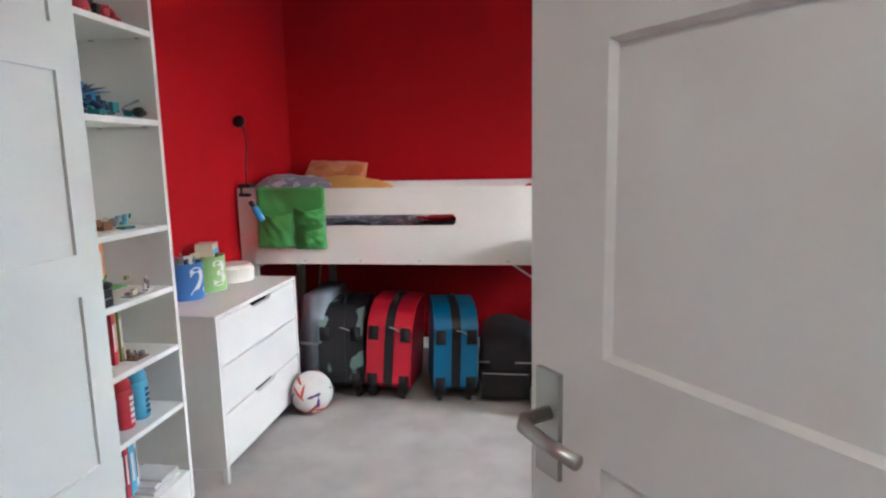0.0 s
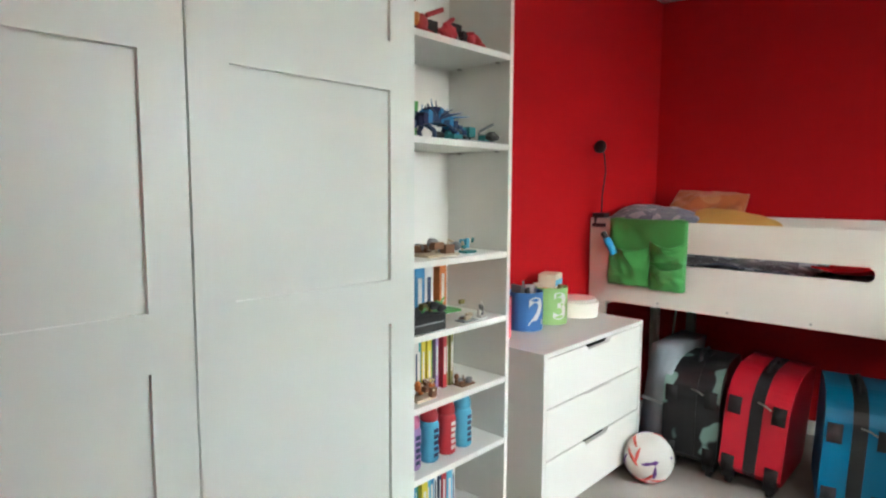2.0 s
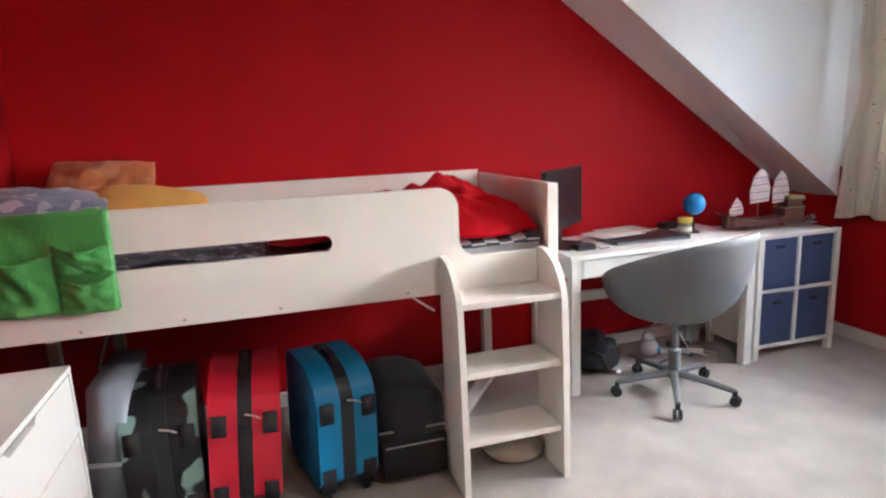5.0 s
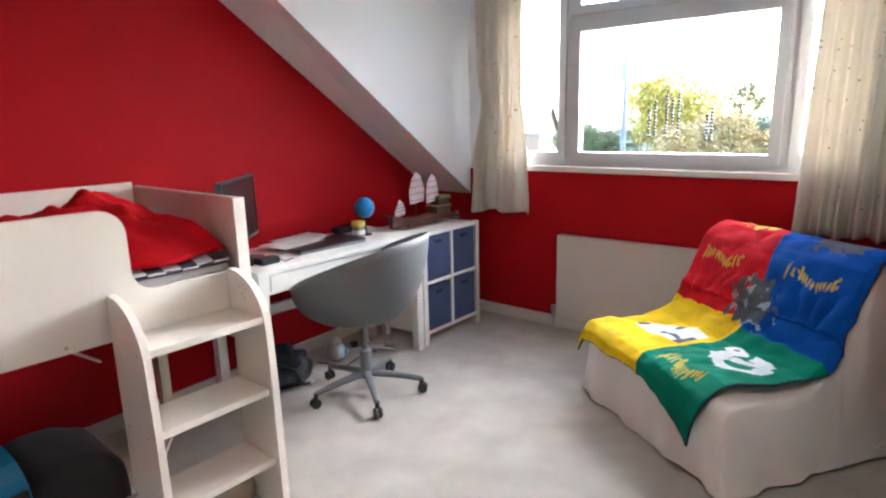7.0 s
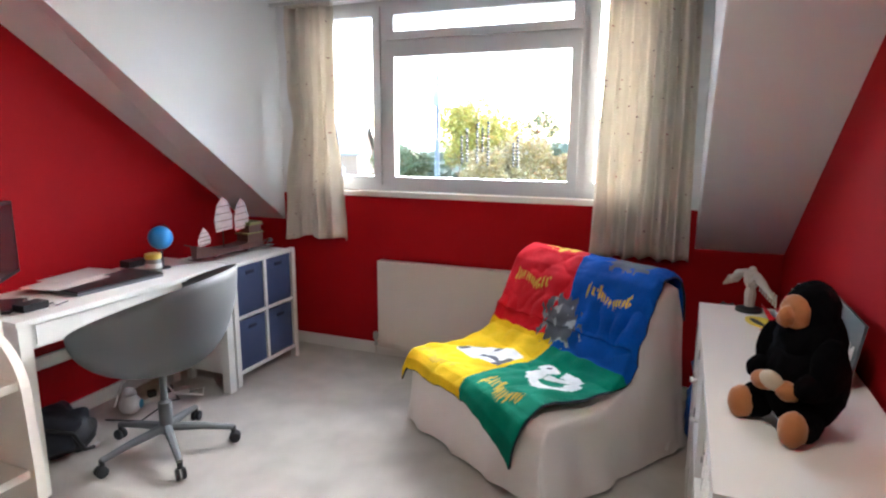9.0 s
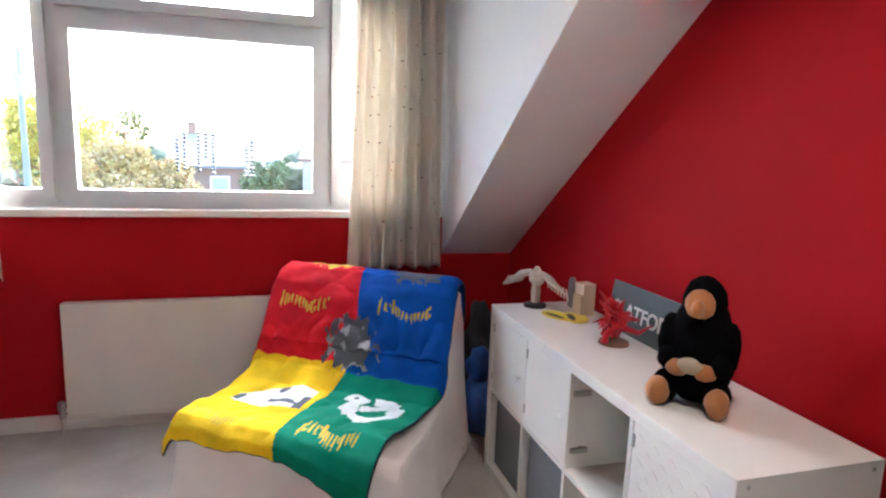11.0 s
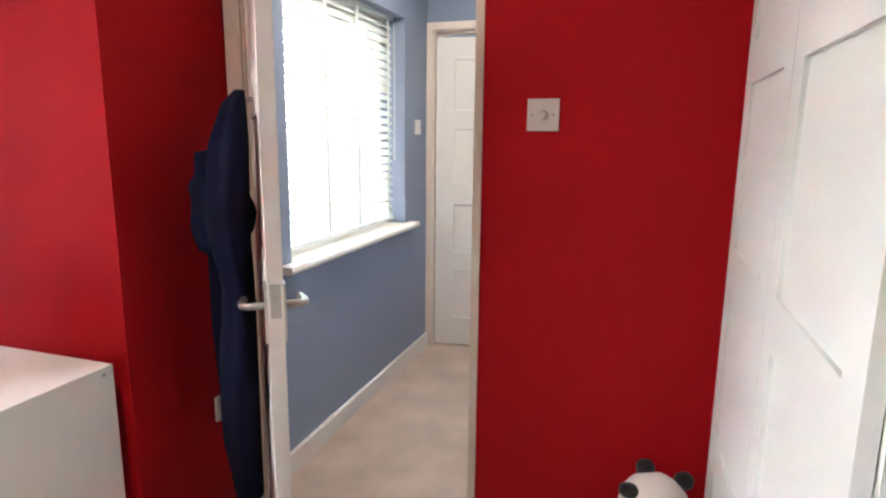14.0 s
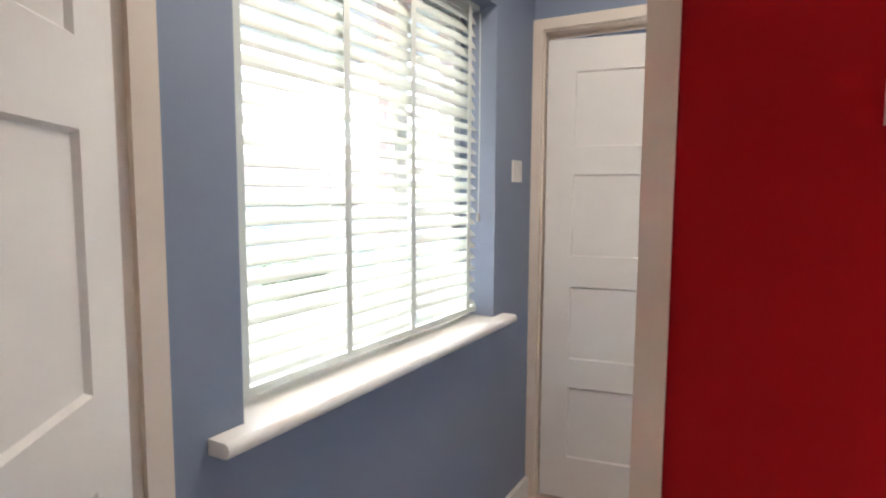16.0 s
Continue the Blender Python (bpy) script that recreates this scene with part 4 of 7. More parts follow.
def red_heap():
    bm = bmesh.new()
    n = 64
    g = []
    for i in range(n + 1):
        row = []
        for j in range(n + 1):
            u, v = 2 * i / n - 1, 2 * j / n - 1
            r = math.sqrt(u * u + v * v)
            k = max(0, 1 - max(abs(u), abs(v)) ** 3)
            z = 0.955 + k * (0.20 + 0.08 * noise.noise(Vector((u * 1.6 + 3, v * 1.5, 1))) + 0.035 * noise.noise(Vector((u * 4, v * 4 + u * 2, 4))) + 0.012 * noise.noise(Vector((u * 11, v * 9, 7))))
            row.append(bm.verts.new((0.43 + 0.36 * u * (1 + 0.08 * math.sin(v * 4)), 3.60 + 0.34 * v * (1 + 0.1 * math.sin(u * 5)), z)))
        g.append(row)
    for i in range(n):
        for j in range(n):
            bm.faces.new((g[i][j], g[i + 1][j], g[i + 1][j + 1], g[i][j + 1]))
    edge = [g[i][0] for i in range(n + 1)] + [g[n][j] for j in range(1, n + 1)] + [g[i][n] for i in range(n - 1, -1, -1)] + [g[0][j] for j in range(n - 1, 0, -1)]
    bm.faces.new(edge[::-1])
    ob = part("red_blanket", bm, REDCLOTH, None, "bright red fleece blanket heaped at the bed's foot", smooth=True)
    tagged(ob, "", "blanket")


red_heap()
soft("pillow", (0.26, 0.19, 0.09), pattern("grey_blue_floral_cloth", (0.12, 0.12, 0.18), (0.35, 0.3, 0.38), 18, 0.58), pose(-1.05, 3.50, 1.13, 14, 8, 6), "grey-blue floral pillow lying on the raised bed", "pillow", seed=3)
soft("cushion", (0.21, 0.17, 0.06), pattern("orange_patterned_cloth", (0.48, 0.14, 0.035), (0.55, 0.22, 0.08), 9, 0.6), pose(-0.95, 3.86, 1.175, 58, 3, -4), "orange patterned cushion standing at the bed's head", "cushion", seed=5, sag=0.05, wob=0.6)
soft("cushion", (0.22, 0.16, 0.07), colour("mustard_cloth", (0.62, 0.33, 0.07), 0.85), pose(-0.72, 3.60, 1.125, 20, 8, 10), "mustard yellow cushion lying on the raised bed", "cushion", seed=8)


# ---- hanging organiser and lamp ----
GREENCLOTH = material("green_nylon", (0.07, 0.30, 0.06), 0.45, 0.1, 8, 0.25, 90, sheen=0.2)
og = thing("pocket_organiser", -1.175, 3.199, 0, 0, "green fabric pocket organiser hanging on the white bed rail", "organiser")
cl = []


def cloth_panel(bm, x0, x1, z0, z1, y, puff, seed, n=18):
    g = []
    for i in range(n + 1):
        row = []
        for j in range(n + 1):
            u, v = i / n, j / n
            k = math.sin(math.pi * u) * (0.4 + 0.6 * v)
            dz = -0.025 * math.sin(math.pi * u) * v if puff > 0.01 else 0
            yy = y - puff * k - 0.012 * (0.5 + noise.noise(Vector((u * 3 + seed, v * 3, seed)))) - 0.009 * noise.noise(Vector((u * 7 + v * 4, v * 2, seed)))
            row.append(bm.verts.new((x0 + (x1 - x0) * u, yy, z0 + (z1 - z0) * v + dz)))
        g.append(row)
    for i in range(n):
        for j in range(n):
            bm.faces.new((g[i][j], g[i + 1][j], g[i + 1][j + 1], g[i][j + 1]))
    return bm


def cloth_part(name, bm, mat, parent, label="", th=0.003):
    ob = part(name, bm, mat, parent, label, smooth=True)
    md = ob.modifiers.new("thickness", "SOLIDIFY")
    md.thickness = th
    return ob


cloth_part("backing", cloth_panel(bmesh.new(), 0, 0.39, 0.845, 1.178, -0.004, 0.002, 1), GREENCLOTH, og)
for x0, x1, z0, z1, s in ((0.0, 0.215, 0.85, 1.05, 2), (0.215, 0.385, 0.84, 0.965, 3), (0.215, 0.385, 0.975, 1.075, 4)):
    cloth_part("pocket", cloth_panel(bmesh.new(), x0, x1, z0, z1, -0.010, 0.028, s), GREENCLOTH, og)
for sx in (0.02, 0.32):
    part("strap", boxes(((sx, -0.006, 1.172), (sx + 0.04, 0.03, 1.182))), GREENCLOTH, og)
wbt = thing("water_bottle", -1.135, 3.165, 1.0, 0, "small bright blue plastic bottle in the organiser's pocket", "bottle")
wbt.matrix_world = wbt.matrix_world @ pose(0, 0, 0, 8, -28)
part("body", lathe(bmesh.new(), [(0.017, 0), (0.02, 0.004), (0.02, 0.08), (0.014, 0.09)], 16), colour("bright_blue_plastic", (0.03, 0.3, 0.62), 0.3), wbt, smooth=True)
part("cap", lathe(bmesh.new(), [(0.015, 0.09), (0.016, 0.12), (0.010, 0.125)], 16), BLACK, wbt)
lp = thing("clip_lamp", -1.245, 3.225, 1.17, 0, "black clip-on lamp with a bendy neck on the bed's corner", "lamp")
part("clamp", boxes(((-0.035, -0.03, -0.04), (0.03, 0.03, -0.022)), ((-0.035, -0.03, 0.008), (0.03, 0.03, 0.03)), ((-0.035, -0.012, -0.04), (-0.022, 0.012, 0.03))), BLACK, lp, bevel=0.004)
part("neck", tube(bmesh.new(), [(0, 0, 0.03), (-0.005, 0.01, 0.12), (0.0, 0.03, 0.24), (-0.005, 0.02, 0.33), (-0.02, 0.01, 0.365)], 0.004), BLACK, lp, smooth=True)
hd = part("lamp_head", lathe(bmesh.new(), [(0.012, -0.02), (0.03, -0.012), (0.034, 0.0), (0.03, 0.008), (0.012, 0.008)], 20), BLACK, lp, smooth=True)
hd.matrix_basis = pose(-0.02, 0.0, 0.37, 80, 20)


# ---- suitcases ----
GUARD = material("matt_black_moulding", (0.022, 0.02, 0.022), 0.6, 0.15, 20, 0.1, 200)

def suitcase(name, x, y, w, d, h, mat, label, rz=0, wheels=True, cat="suitcase", tilt=0):
    """Stands on its wheels with the zipped narrow side to the room."""
    s = thing(name, x, y, 0, rz, label, cat)
    s.matrix_world = s.matrix_world @ pose(0, 0, 0.35 * w * math.sin(radians(tilt)), 0, tilt)
    z0 = 0.065 if wheels else 0.0
    for side in (-1, 1):
        k = 0.055
        pr = [(0, z0 + 0.03), (0.03, z0), (d - 0.03, z0), (d, z0 + 0.03)] + arc(d - k, h - k, k, 0, 90, 6) + [(0.19 * (1 - math.sin(radians(q))), h - 0.16 + 0.157 * math.cos(radians(q))) for q in range(0, 91, 9)]
        a, b = (-w / 2, -0.0255) if side < 0 else (0.0255, w / 2)
        part("shell", prism(bmesh.new(), pr, "x", a, b), mat, s, bevel=0.024, seg=4, smooth=False)
    part("zip_band", prism(bmesh.new(), [(y2 * 1.004 - 0.002, z2 + 0.001) for y2, z2 in pr], "x", -0.025, 0.025), BLACK, s, "black zip band")
    for sx in (-1, 1):
        for z in (z0 + 0.035, h - 0.165):
            part("corner_guard", boxes(((sx * w * 0.35 - 0.026, -0.008, z - 0.03), (sx * w * 0.35 + 0.026, 0.03, z + 0.045))), GUARD, s, "black moulded corner guard", bevel=0.0185, seg=4, smooth=True)
        if wheels:
            for y2 in (0.04, d - 0.05):
                wh = part("wheel_housing", boxes(((sx * w * 0.34 - 0.025, y2 - 0.03, 0.036), (sx * w * 0.34 + 0.025, y2 + 0.03, 0.10))), BLACK, s, "black wheel housing", bevel=0.008)
                part("wheel", lathe(bmesh.new(), [(0.022, -0.012), (0.024, -0.008), (0.024, 0.008), (0.022, 0.012)], 16), BLACK, wh, "black wheel").matrix_basis = pose(sx * w * 0.34, y2, 0.024, 0, 90)
    part("carry_handle", tube(bmesh.new(), [(0, 0.12, h - 0.02), (0, 0.14, h + 0.02), (0, 0.24, h + 0.022), (0, 0.26, h - 0.01)], 0.011), BLACK, s, "black carry handle", smooth=True)
    part("zip_pull", tube(bmesh.new(), [(0.0, 0.0, h - 0.12), (0.03, -0.006, h - 0.125), (0.055, -0.003, h - 0.14)], 0.004, 6), METAL, s, "silver zip pull")
    return s


suitcase("suitcase", -0.465, 3.13, 0.25, 0.40, 0.535, material("red_ribbed_shell", (0.58, 0.008, 0.03), 0.4, 0.06, 8, 0.05, 120), "red hard-shell suitcase with black corner guards under the bed", tilt=4)
suitcase("suitcase", -0.085, 3.13, 0.235, 0.38, 0.525, material("teal_blue_shell", (0.006, 0.20, 0.42), 0.4, 0.06, 8, 0.05, 120), "teal blue soft suitcase with black corner guards under the bed", rz=14, tilt=2)
suitcase("suitcase", -0.72, 3.14, 0.25, 0.36, 0.53, pattern("black_floral_shell", (0.012, 0.012, 0.014), (0.26, 0.40, 0.36), 5, 0.57, 0.35, 0.0), "black suitcase with a pale green leaf print under the bed", rz=3)
sv = thing("storage_crate", -0.925, 3.16, 0, 0, "grey translucent plastic crate leaning under the bed", "storage crate")
sv.matrix_world = sv.matrix_world @ pose(0, 0, 0, 0, 6)
part("crate_body", boxes(((-0.06, 0, 0), (0.06, 0.4, 0.58))), colour("grey_translucent_plastic", (0.28, 0.32, 0.36), 0.25), sv, bevel=0.03, seg=4, smooth=True)
part("rim", boxes(((-0.068, -0.006, 0.30), (0.068, 0.40, 0.315))), colour("grey_rim_plastic", (0.4, 0.44, 0.48), 0.25), sv, bevel=0.004)
hb = thing("holdall", 0.185, 3.17, 0, 0, "dark grey soft travel bag under the raised bed", "travel bag")
bagm = bmesh.new()
for vert in bmesh.ops.create_icosphere(bagm, subdivisions=5, radius=1)["verts"]:
    c = Vector([math.copysign(abs(q) ** 0.5, q) for q in vert.co])
    c *= 1 + 0.05 * noise.noise(vert.co * 2.5)
    vert.co = (0.155 * c.x, 0.23 + 0.235 * c.y, 0.20 + 0.198 * c.z - 0.03 * max(0, c.x) * max(0, c.z))
part("bag_body", bagm, material("dark_grey_canvas", (0.028, 0.027, 0.032), 0.8, 0.15, 6, 0.3, 220), hb, smooth=True)
part("zip", boxes(((-0.14, -0.004, 0.222), (0.14, 0.004, 0.23))), METAL, hb, "grey zip line")
part("front_pocket", boxes(((-0.13, -0.018, 0.03), (0.13, 0.01, 0.19))), material("black_canvas", (0.015, 0.015, 0.017), 0.8, 0.15, 6, 0.3, 220), hb, "black front pocket", bevel=0.012, seg=3)
part("zip", boxes(((-0.12, -0.021, 0.165), (0.12, -0.017, 0.171))), METAL, hb, "grey zip line")


def football():
    m = colour("white_ball_leather", (0.72, 0.7, 0.66), 0.35, vary=0.03)
    rd = colour("red_ball_print", (0.6, 0.08, 0.06), 0.4)
    pu = colour("purple_ball_print", (0.16, 0.06, 0.3), 0.4)
    b = thing("football", -0.825, 2.95, 0.112, 20, "white football with red and purple streaks on the carpet", "football")
    bm = bmesh.new()
    bmesh.ops.create_icosphere(bm, subdivisions=4, radius=0.11)
    part("ball", bm, m, b, smooth=True)
    r = random.Random(9)
    for k in range(22):
        a = Vector([r.gauss(0, 1) for _ in range(3)]).normalized()
        c = Vector([r.gauss(0, 1) for _ in range(3)]).normalized()
        pts = [((a * (1 - s / 6) + c * (s / 6) * 0.6).normalized()) * 0.1045 for s in range(7)]
        part("streak", tube(bmesh.new(), pts, [0.003, 0.007, 0.010, 0.011, 0.009, 0.006, 0.003], 6), rd if k % 3 else pu, b, "printed streak")


football()
rd = part("round_cushion", lathe(bmesh.new(), [(0.06, 0), (0.12, 0.012), (0.14, 0.04), (0.13, 0.07), (0.09, 0.092), (0.01, 0.098)], 28), colour("cream_cloth", (0.5, 0.45, 0.36), 0.9), None, "cream rounded cloth pouffe on the carpet behind the ladder", smooth=True)
rd.location = (0.635, 3.235, 0)
tagged(rd, "", "pouffe")


# ---- desk ----
def desk():
    d = thing("desk", 1.12, 3.60, 0, 0.0, "white painted desk with a shallow drawer under the sloping ceiling", "desk")
    L, D, H = 1.165, 0.50, 0.745
    part("desktop", boxes(((0, 0, H - 0.022), (L, D, H))), LAMINATE, d, bevel=0.003)
    for x in (0.012, L - 0.062):
        for y in (0.012, D - 0.062):
            part("leg", boxes(((x, y, 0), (x + 0.05, y + 0.05, H - 0.022))), LAMINATE, d, bevel=0.003)
    part("apron", boxes(((0.062, 0.02, 0.62), (L - 0.062, 0.04, H - 0.022)), ((0.062, D - 0.04, 0.62), (L - 0.062, D - 0.02, H - 0.022)), ((0.02, 0.062, 0.62), (0.04, D - 0.062, H - 0.022))), LAMINATE, d)
    part("drawer_front", boxes(((0.08, 0.012, 0.635), (0.56, 0.0195, 0.715))), LAMINATE, d, bevel=0.002)
    part("stretcher", boxes(((0.062, D - 0.055, 0.36), (L - 0.062, D - 0.035, 0.42))), LAMINATE, d, bevel=0.002)
    part("stretcher", boxes(((0.03, 0.062, 0.36), (0.05, D - 0.062, 0.42))), LAMINATE, d, bevel=0.002)


desk()


def cube_unit():
    c = thing("cube_shelf_unit", 2.31, 3.63, 0, 0, "low white cube shelf with four navy fabric bins beside the desk", "shelf unit")
    L, D, H = 0.585, 0.39, 0.735
    for x in (0, L - 0.035):
        for y in (0, D - 0.035):
            part("post", boxes(((x, y, 0), (x + 0.035, y + 0.035, H))), LAMINATE, c, bevel=0.002)
    part("top", boxes(((0.035, 0.003, H - 0.025), (L - 0.035, D, H - 0.002))), LAMINATE, c, bevel=0.001)
    part("shelf", boxes(((0.035, 0.005, 0.395), (L - 0.035, D, 0.413))), LAMINATE, c)
    part("shelf", boxes(((0.035, 0.005, 0.065), (L - 0.035, D, 0.085))), LAMINATE, c)
    part("divider", boxes(((L / 2 - 0.01, 0.005, 0.085), (L / 2 + 0.01, D, 0.395))), LAMINATE, c)
    part("divider", boxes(((L / 2 - 0.01, 0.005, 0.413), (L / 2 + 0.01, D, H - 0.025))), LAMINATE, c)
    part("side_panel", boxes(((0.008, 0.035, 0.065), (0.02, D - 0.035, H - 0.01))), LAMINATE, c)
    part("side_panel", boxes(((L - 0.02, 0.035, 0.065), (L - 0.008, D - 0.035, H - 0.01))), LAMINATE, c)
    part("back_panel", boxes(((0.035, D - 0.006, 0.085), (L - 0.035, D, H - 0.025))), LAMINATE, c)
    navy = material("navy_felt", (0.012, 0.03, 0.11), 0.9, 0.12, 8, 0.3, 260, sheen=0.3)
    first = None
    for x in (0.042, L / 2 + 0.015):
        for z in (0.087, 0.416):
            if first is None:
                first = thing("storage_bin", 2.31 + x, 3.642, z, 0, "navy blue fabric storage bin in the white cube shelf", "storage bin", "navy fabric bins")
                part("bin_front", boxes(((0, 0, 0), (0.235, 0.012, 0.295))), navy, first, bevel=0.004)
                part("bin_side", boxes(((0, 0.012, 0), (0.008, 0.34, 0.285)), ((0.227, 0.012, 0), (0.235, 0.34, 0.285)), ((0.008, 0.012, 0), (0.227, 0.34, 0.008))), navy, first)
                part("grip", boxes(((0.085, -0.004, 0.235), (0.15, 0, 0.255))), material("dark_navy_tape", (0.005, 0.01, 0.04), 0.8), first, "dark slotted grip", bevel=0.001)
            else:
                copy_thing(first, pose(2.31 + x, 3.642, z))


cube_unit()

# monitor: pose by its two upper corners
mo = thing("computer_monitor", 1.235, 3.862, 0.745, 41, "black flat computer monitor standing on the white desk", "monitor")
SCREEN = colour("dark_screen", (0.02, 0.013, 0.015), 0.25, vary=0.02)
part("screen_housing", boxes(((-0.256, 0, 0.10), (0.256, 0.03, 0.415))), BLACK, mo, bevel=0.004)
part("screen", boxes(((-0.245, -0.001, 0.115), (0.245, 0.0, 0.405))), SCREEN, mo, "switched-off dark screen")
part("stand", boxes(((-0.02, 0.03, 0.0), (0.02, 0.045, 0.25))), BLACK, mo, bevel=0.004)
part("stand_base", boxes(((-0.11, -0.06, 0.0), (0.11, 0.10, 0.012))), BLACK, mo, bevel=0.005)
lt = thing("laptop", 1.74, 3.84, 0.746, -3, "closed dark grey laptop lying on the desk", "laptop")
part("base", boxes(((-0.26, -0.12, 0), (0.18, 0.13, 0.014))), GREY, lt, bevel=0.004)
part("lid", boxes(((-0.26, -0.12, 0.0145), (0.18, 0.13, 0.021))), BLACK, lt, bevel=0.003)
pp = part("paper_sheet", boxes(((0, 0, 0), (0.3, 0.21, 0.002)), ((0.12, 0.05, 0.002), (0.42, 0.25, 0.004))), PALETTE["white"], None, "loose white papers lying on the desk")
pp.matrix_world = pose(1.45, 3.83, 0.768, 0, 0, 8)
pp.location.z = 0.7675
tagged(pp, "", "papers")
jr = thing("glass_jar", 1.985, 3.85, 0.746, 0, "small jar with a yellow lid on the desk", "jar")
part("jar_body", lathe(bmesh.new(), [(0.036, 0), (0.04, 0.006), (0.04, 0.06), (0.034, 0.07)], 24), colour("murky_glass", (0.22, 0.22, 0.2), 0.15), jr, smooth=True)
part("lid", lathe(bmesh.new(), [(0.041, 0.068), (0.041, 0.09), (0.037, 0.094)], 24), colour("yellow_lid", (0.6, 0.42, 0.06), 0.4), jr)
part("label_band", lathe(bmesh.new(), [(0.0405, 0.02), (0.0405, 0.045)], 24), PALETTE["white"], jr, "white paper label")
gl = thing("desk_globe", 2.06, 3.87, 0.746, 0, "small bright blue globe on a black stand on the desk", "globe")
part("sphere", blob(bmesh.new(), (0, 0, 0.165), (0.062, 0.062, 0.062), 0, 4), pattern("globe_print", (0.02, 0.22, 0.55), (0.15, 0.35, 0.12), 9, 0.62, 0.3, 0.0), gl, smooth=True)
part("arm", tube(bmesh.new(), [(0.072 * math.sin(radians(a)), 0, 0.165 - 0.072 * math.cos(radians(a))) for a in range(-20, 170, 15)], 0.003, 6), BLACK, gl)
part("stand", lathe(bmesh.new(), [(0.04, 0), (0.038, 0.006), (0.008, 0.012), (0.006, 0.09)], 20), BLACK, gl)
for k, (x, y, h, w, d) in enumerate(((1.98, 4.02, 0.035, 0.12, 0.07), (1.22, 3.70, 0.03, 0.1, 0.07))):
    e = part("desk_gadget", boxes(((0, 0, 0), (w, d, h))), BLACK, None, "small black electronic box on the desk", bevel=0.008)
    e.location = (x, y, 0.7455)
    tagged(e, "", "gadget")
cb2 = part("cable", tube(bmesh.new(), [(1.3, 3.75, 0.75), (1.36, 3.73, 0.751), (1.33, 3.68, 0.751), (1.40, 3.70, 0.751)], 0.003, 6), BLACK, None, "short black cable curled on the desk")
tagged(cb2, "", "cable")


def sailing_ship():
    wood = colour("dark_ship_wood", (0.11, 0.045, 0.035), 0.6)
    sail = material("pink_white_sail", (0.55, 0.42, 0.42), 0.8, 0.2, 25, 0.2, 100)
    s = thing("model_sailing_ship", 2.50, 3.80, 0.755, -4, "model sailing ship with three pale sails on the cube shelf", "model ship")
    hull = bmesh.new()
    sec = []
    for i in range(13):
        u = i / 12
        x = -0.27 + 0.54 * u
        hw = 0.055 * math.sin(math.pi * min(1, 0.12 + 0.86 * u)) ** 0.7
        zt = 0.045 + 0.05 * (2 * u - 0.9) ** 2
        sec.append([hull.verts.new(p) for p in ((x, -hw, zt), (x, -hw * 0.7, 0.012), (x, 0, 0.002), (x, hw * 0.7, 0.012), (x, hw, zt))])
    for a, b in zip(sec, sec[1:]):
        for k in range(4):
            hull.faces.new((a[k], b[k], b[k + 1], a[k + 1]))
        hull.faces.new((a[4], b[4], b[0], a[0]))
    hull.faces.new(sec[0][::-1])
    hull.faces.new(sec[-1])
    part("hull", hull, wood, s)
    part("stern_cabin", boxes(((0.10, -0.045, 0.05), (0.23, 0.045, 0.10)), ((0.12, -0.04, 0.10), (0.22, 0.04, 0.145)), ((0.11, -0.048, 0.145), (0.235, 0.048, 0.152))), wood, s, bevel=0.003)
    part("cabin_trim", boxes(((0.09, -0.05, 0.10), (0.235, 0.05, 0.106)), ((0.12, -0.05, 0.153), (0.225, 0.05, 0.17))), PALETTE["olive"], s, "ochre cabin roof")
    for x, h, w in ((-0.20, 0.17, 0.085), (-0.05, 0.33, 0.13), (0.09, 0.31, 0.11)):
        part("mast", tube(bmesh.new(), [(x, 0, 0.04), (x, 0, h)], 0.004, 6), wood, s)
        z0 = h * 0.42
        pts = [(x - w * 0.45, z0), (x + w * 0.5, z0 + 0.01), (x + w * 0.55, z0 + (h - z0) * 0.45), (x + w * 0.3, h - 0.015), (x, h + 0.01), (x - w * 0.3, h - 0.03), (x - w * 0.5, z0 + (h - z0) * 0.4)]
        part("sail", prism(bmesh.new(), pts, "y", -0.010, -0.006), sail, s, "pale pinkish ribbed sail")
        for k in range(4):
            zz = z0 + (h - z0) * (0.1 + 0.22 * k)
            part("batten", tube(bmesh.new(), [(x - w * 0.45, -0.012, zz), (x + w * 0.48, -0.012, zz + 0.006)], 0.002, 5), wood, s)
    part("bowsprit", tube(bmesh.new(), [(-0.24, 0, 0.07), (-0.33, 0, 0.10)], 0.004, 6), wood, s)
    part("stand", boxes(((-0.15, -0.03, 0), (-0.14, 0.03, 0.02)), ((0.1, -0.03, 0), (0.11, 0.03, 0.02))), wood, s)


sailing_ship()
lump("toy_cannon", 2.80, 3.76, 0.755, (0.04, 0.03, 0.045), [P["grey"], P["brown"]], 21, "small dark toy cannon on the cube shelf", n=8)


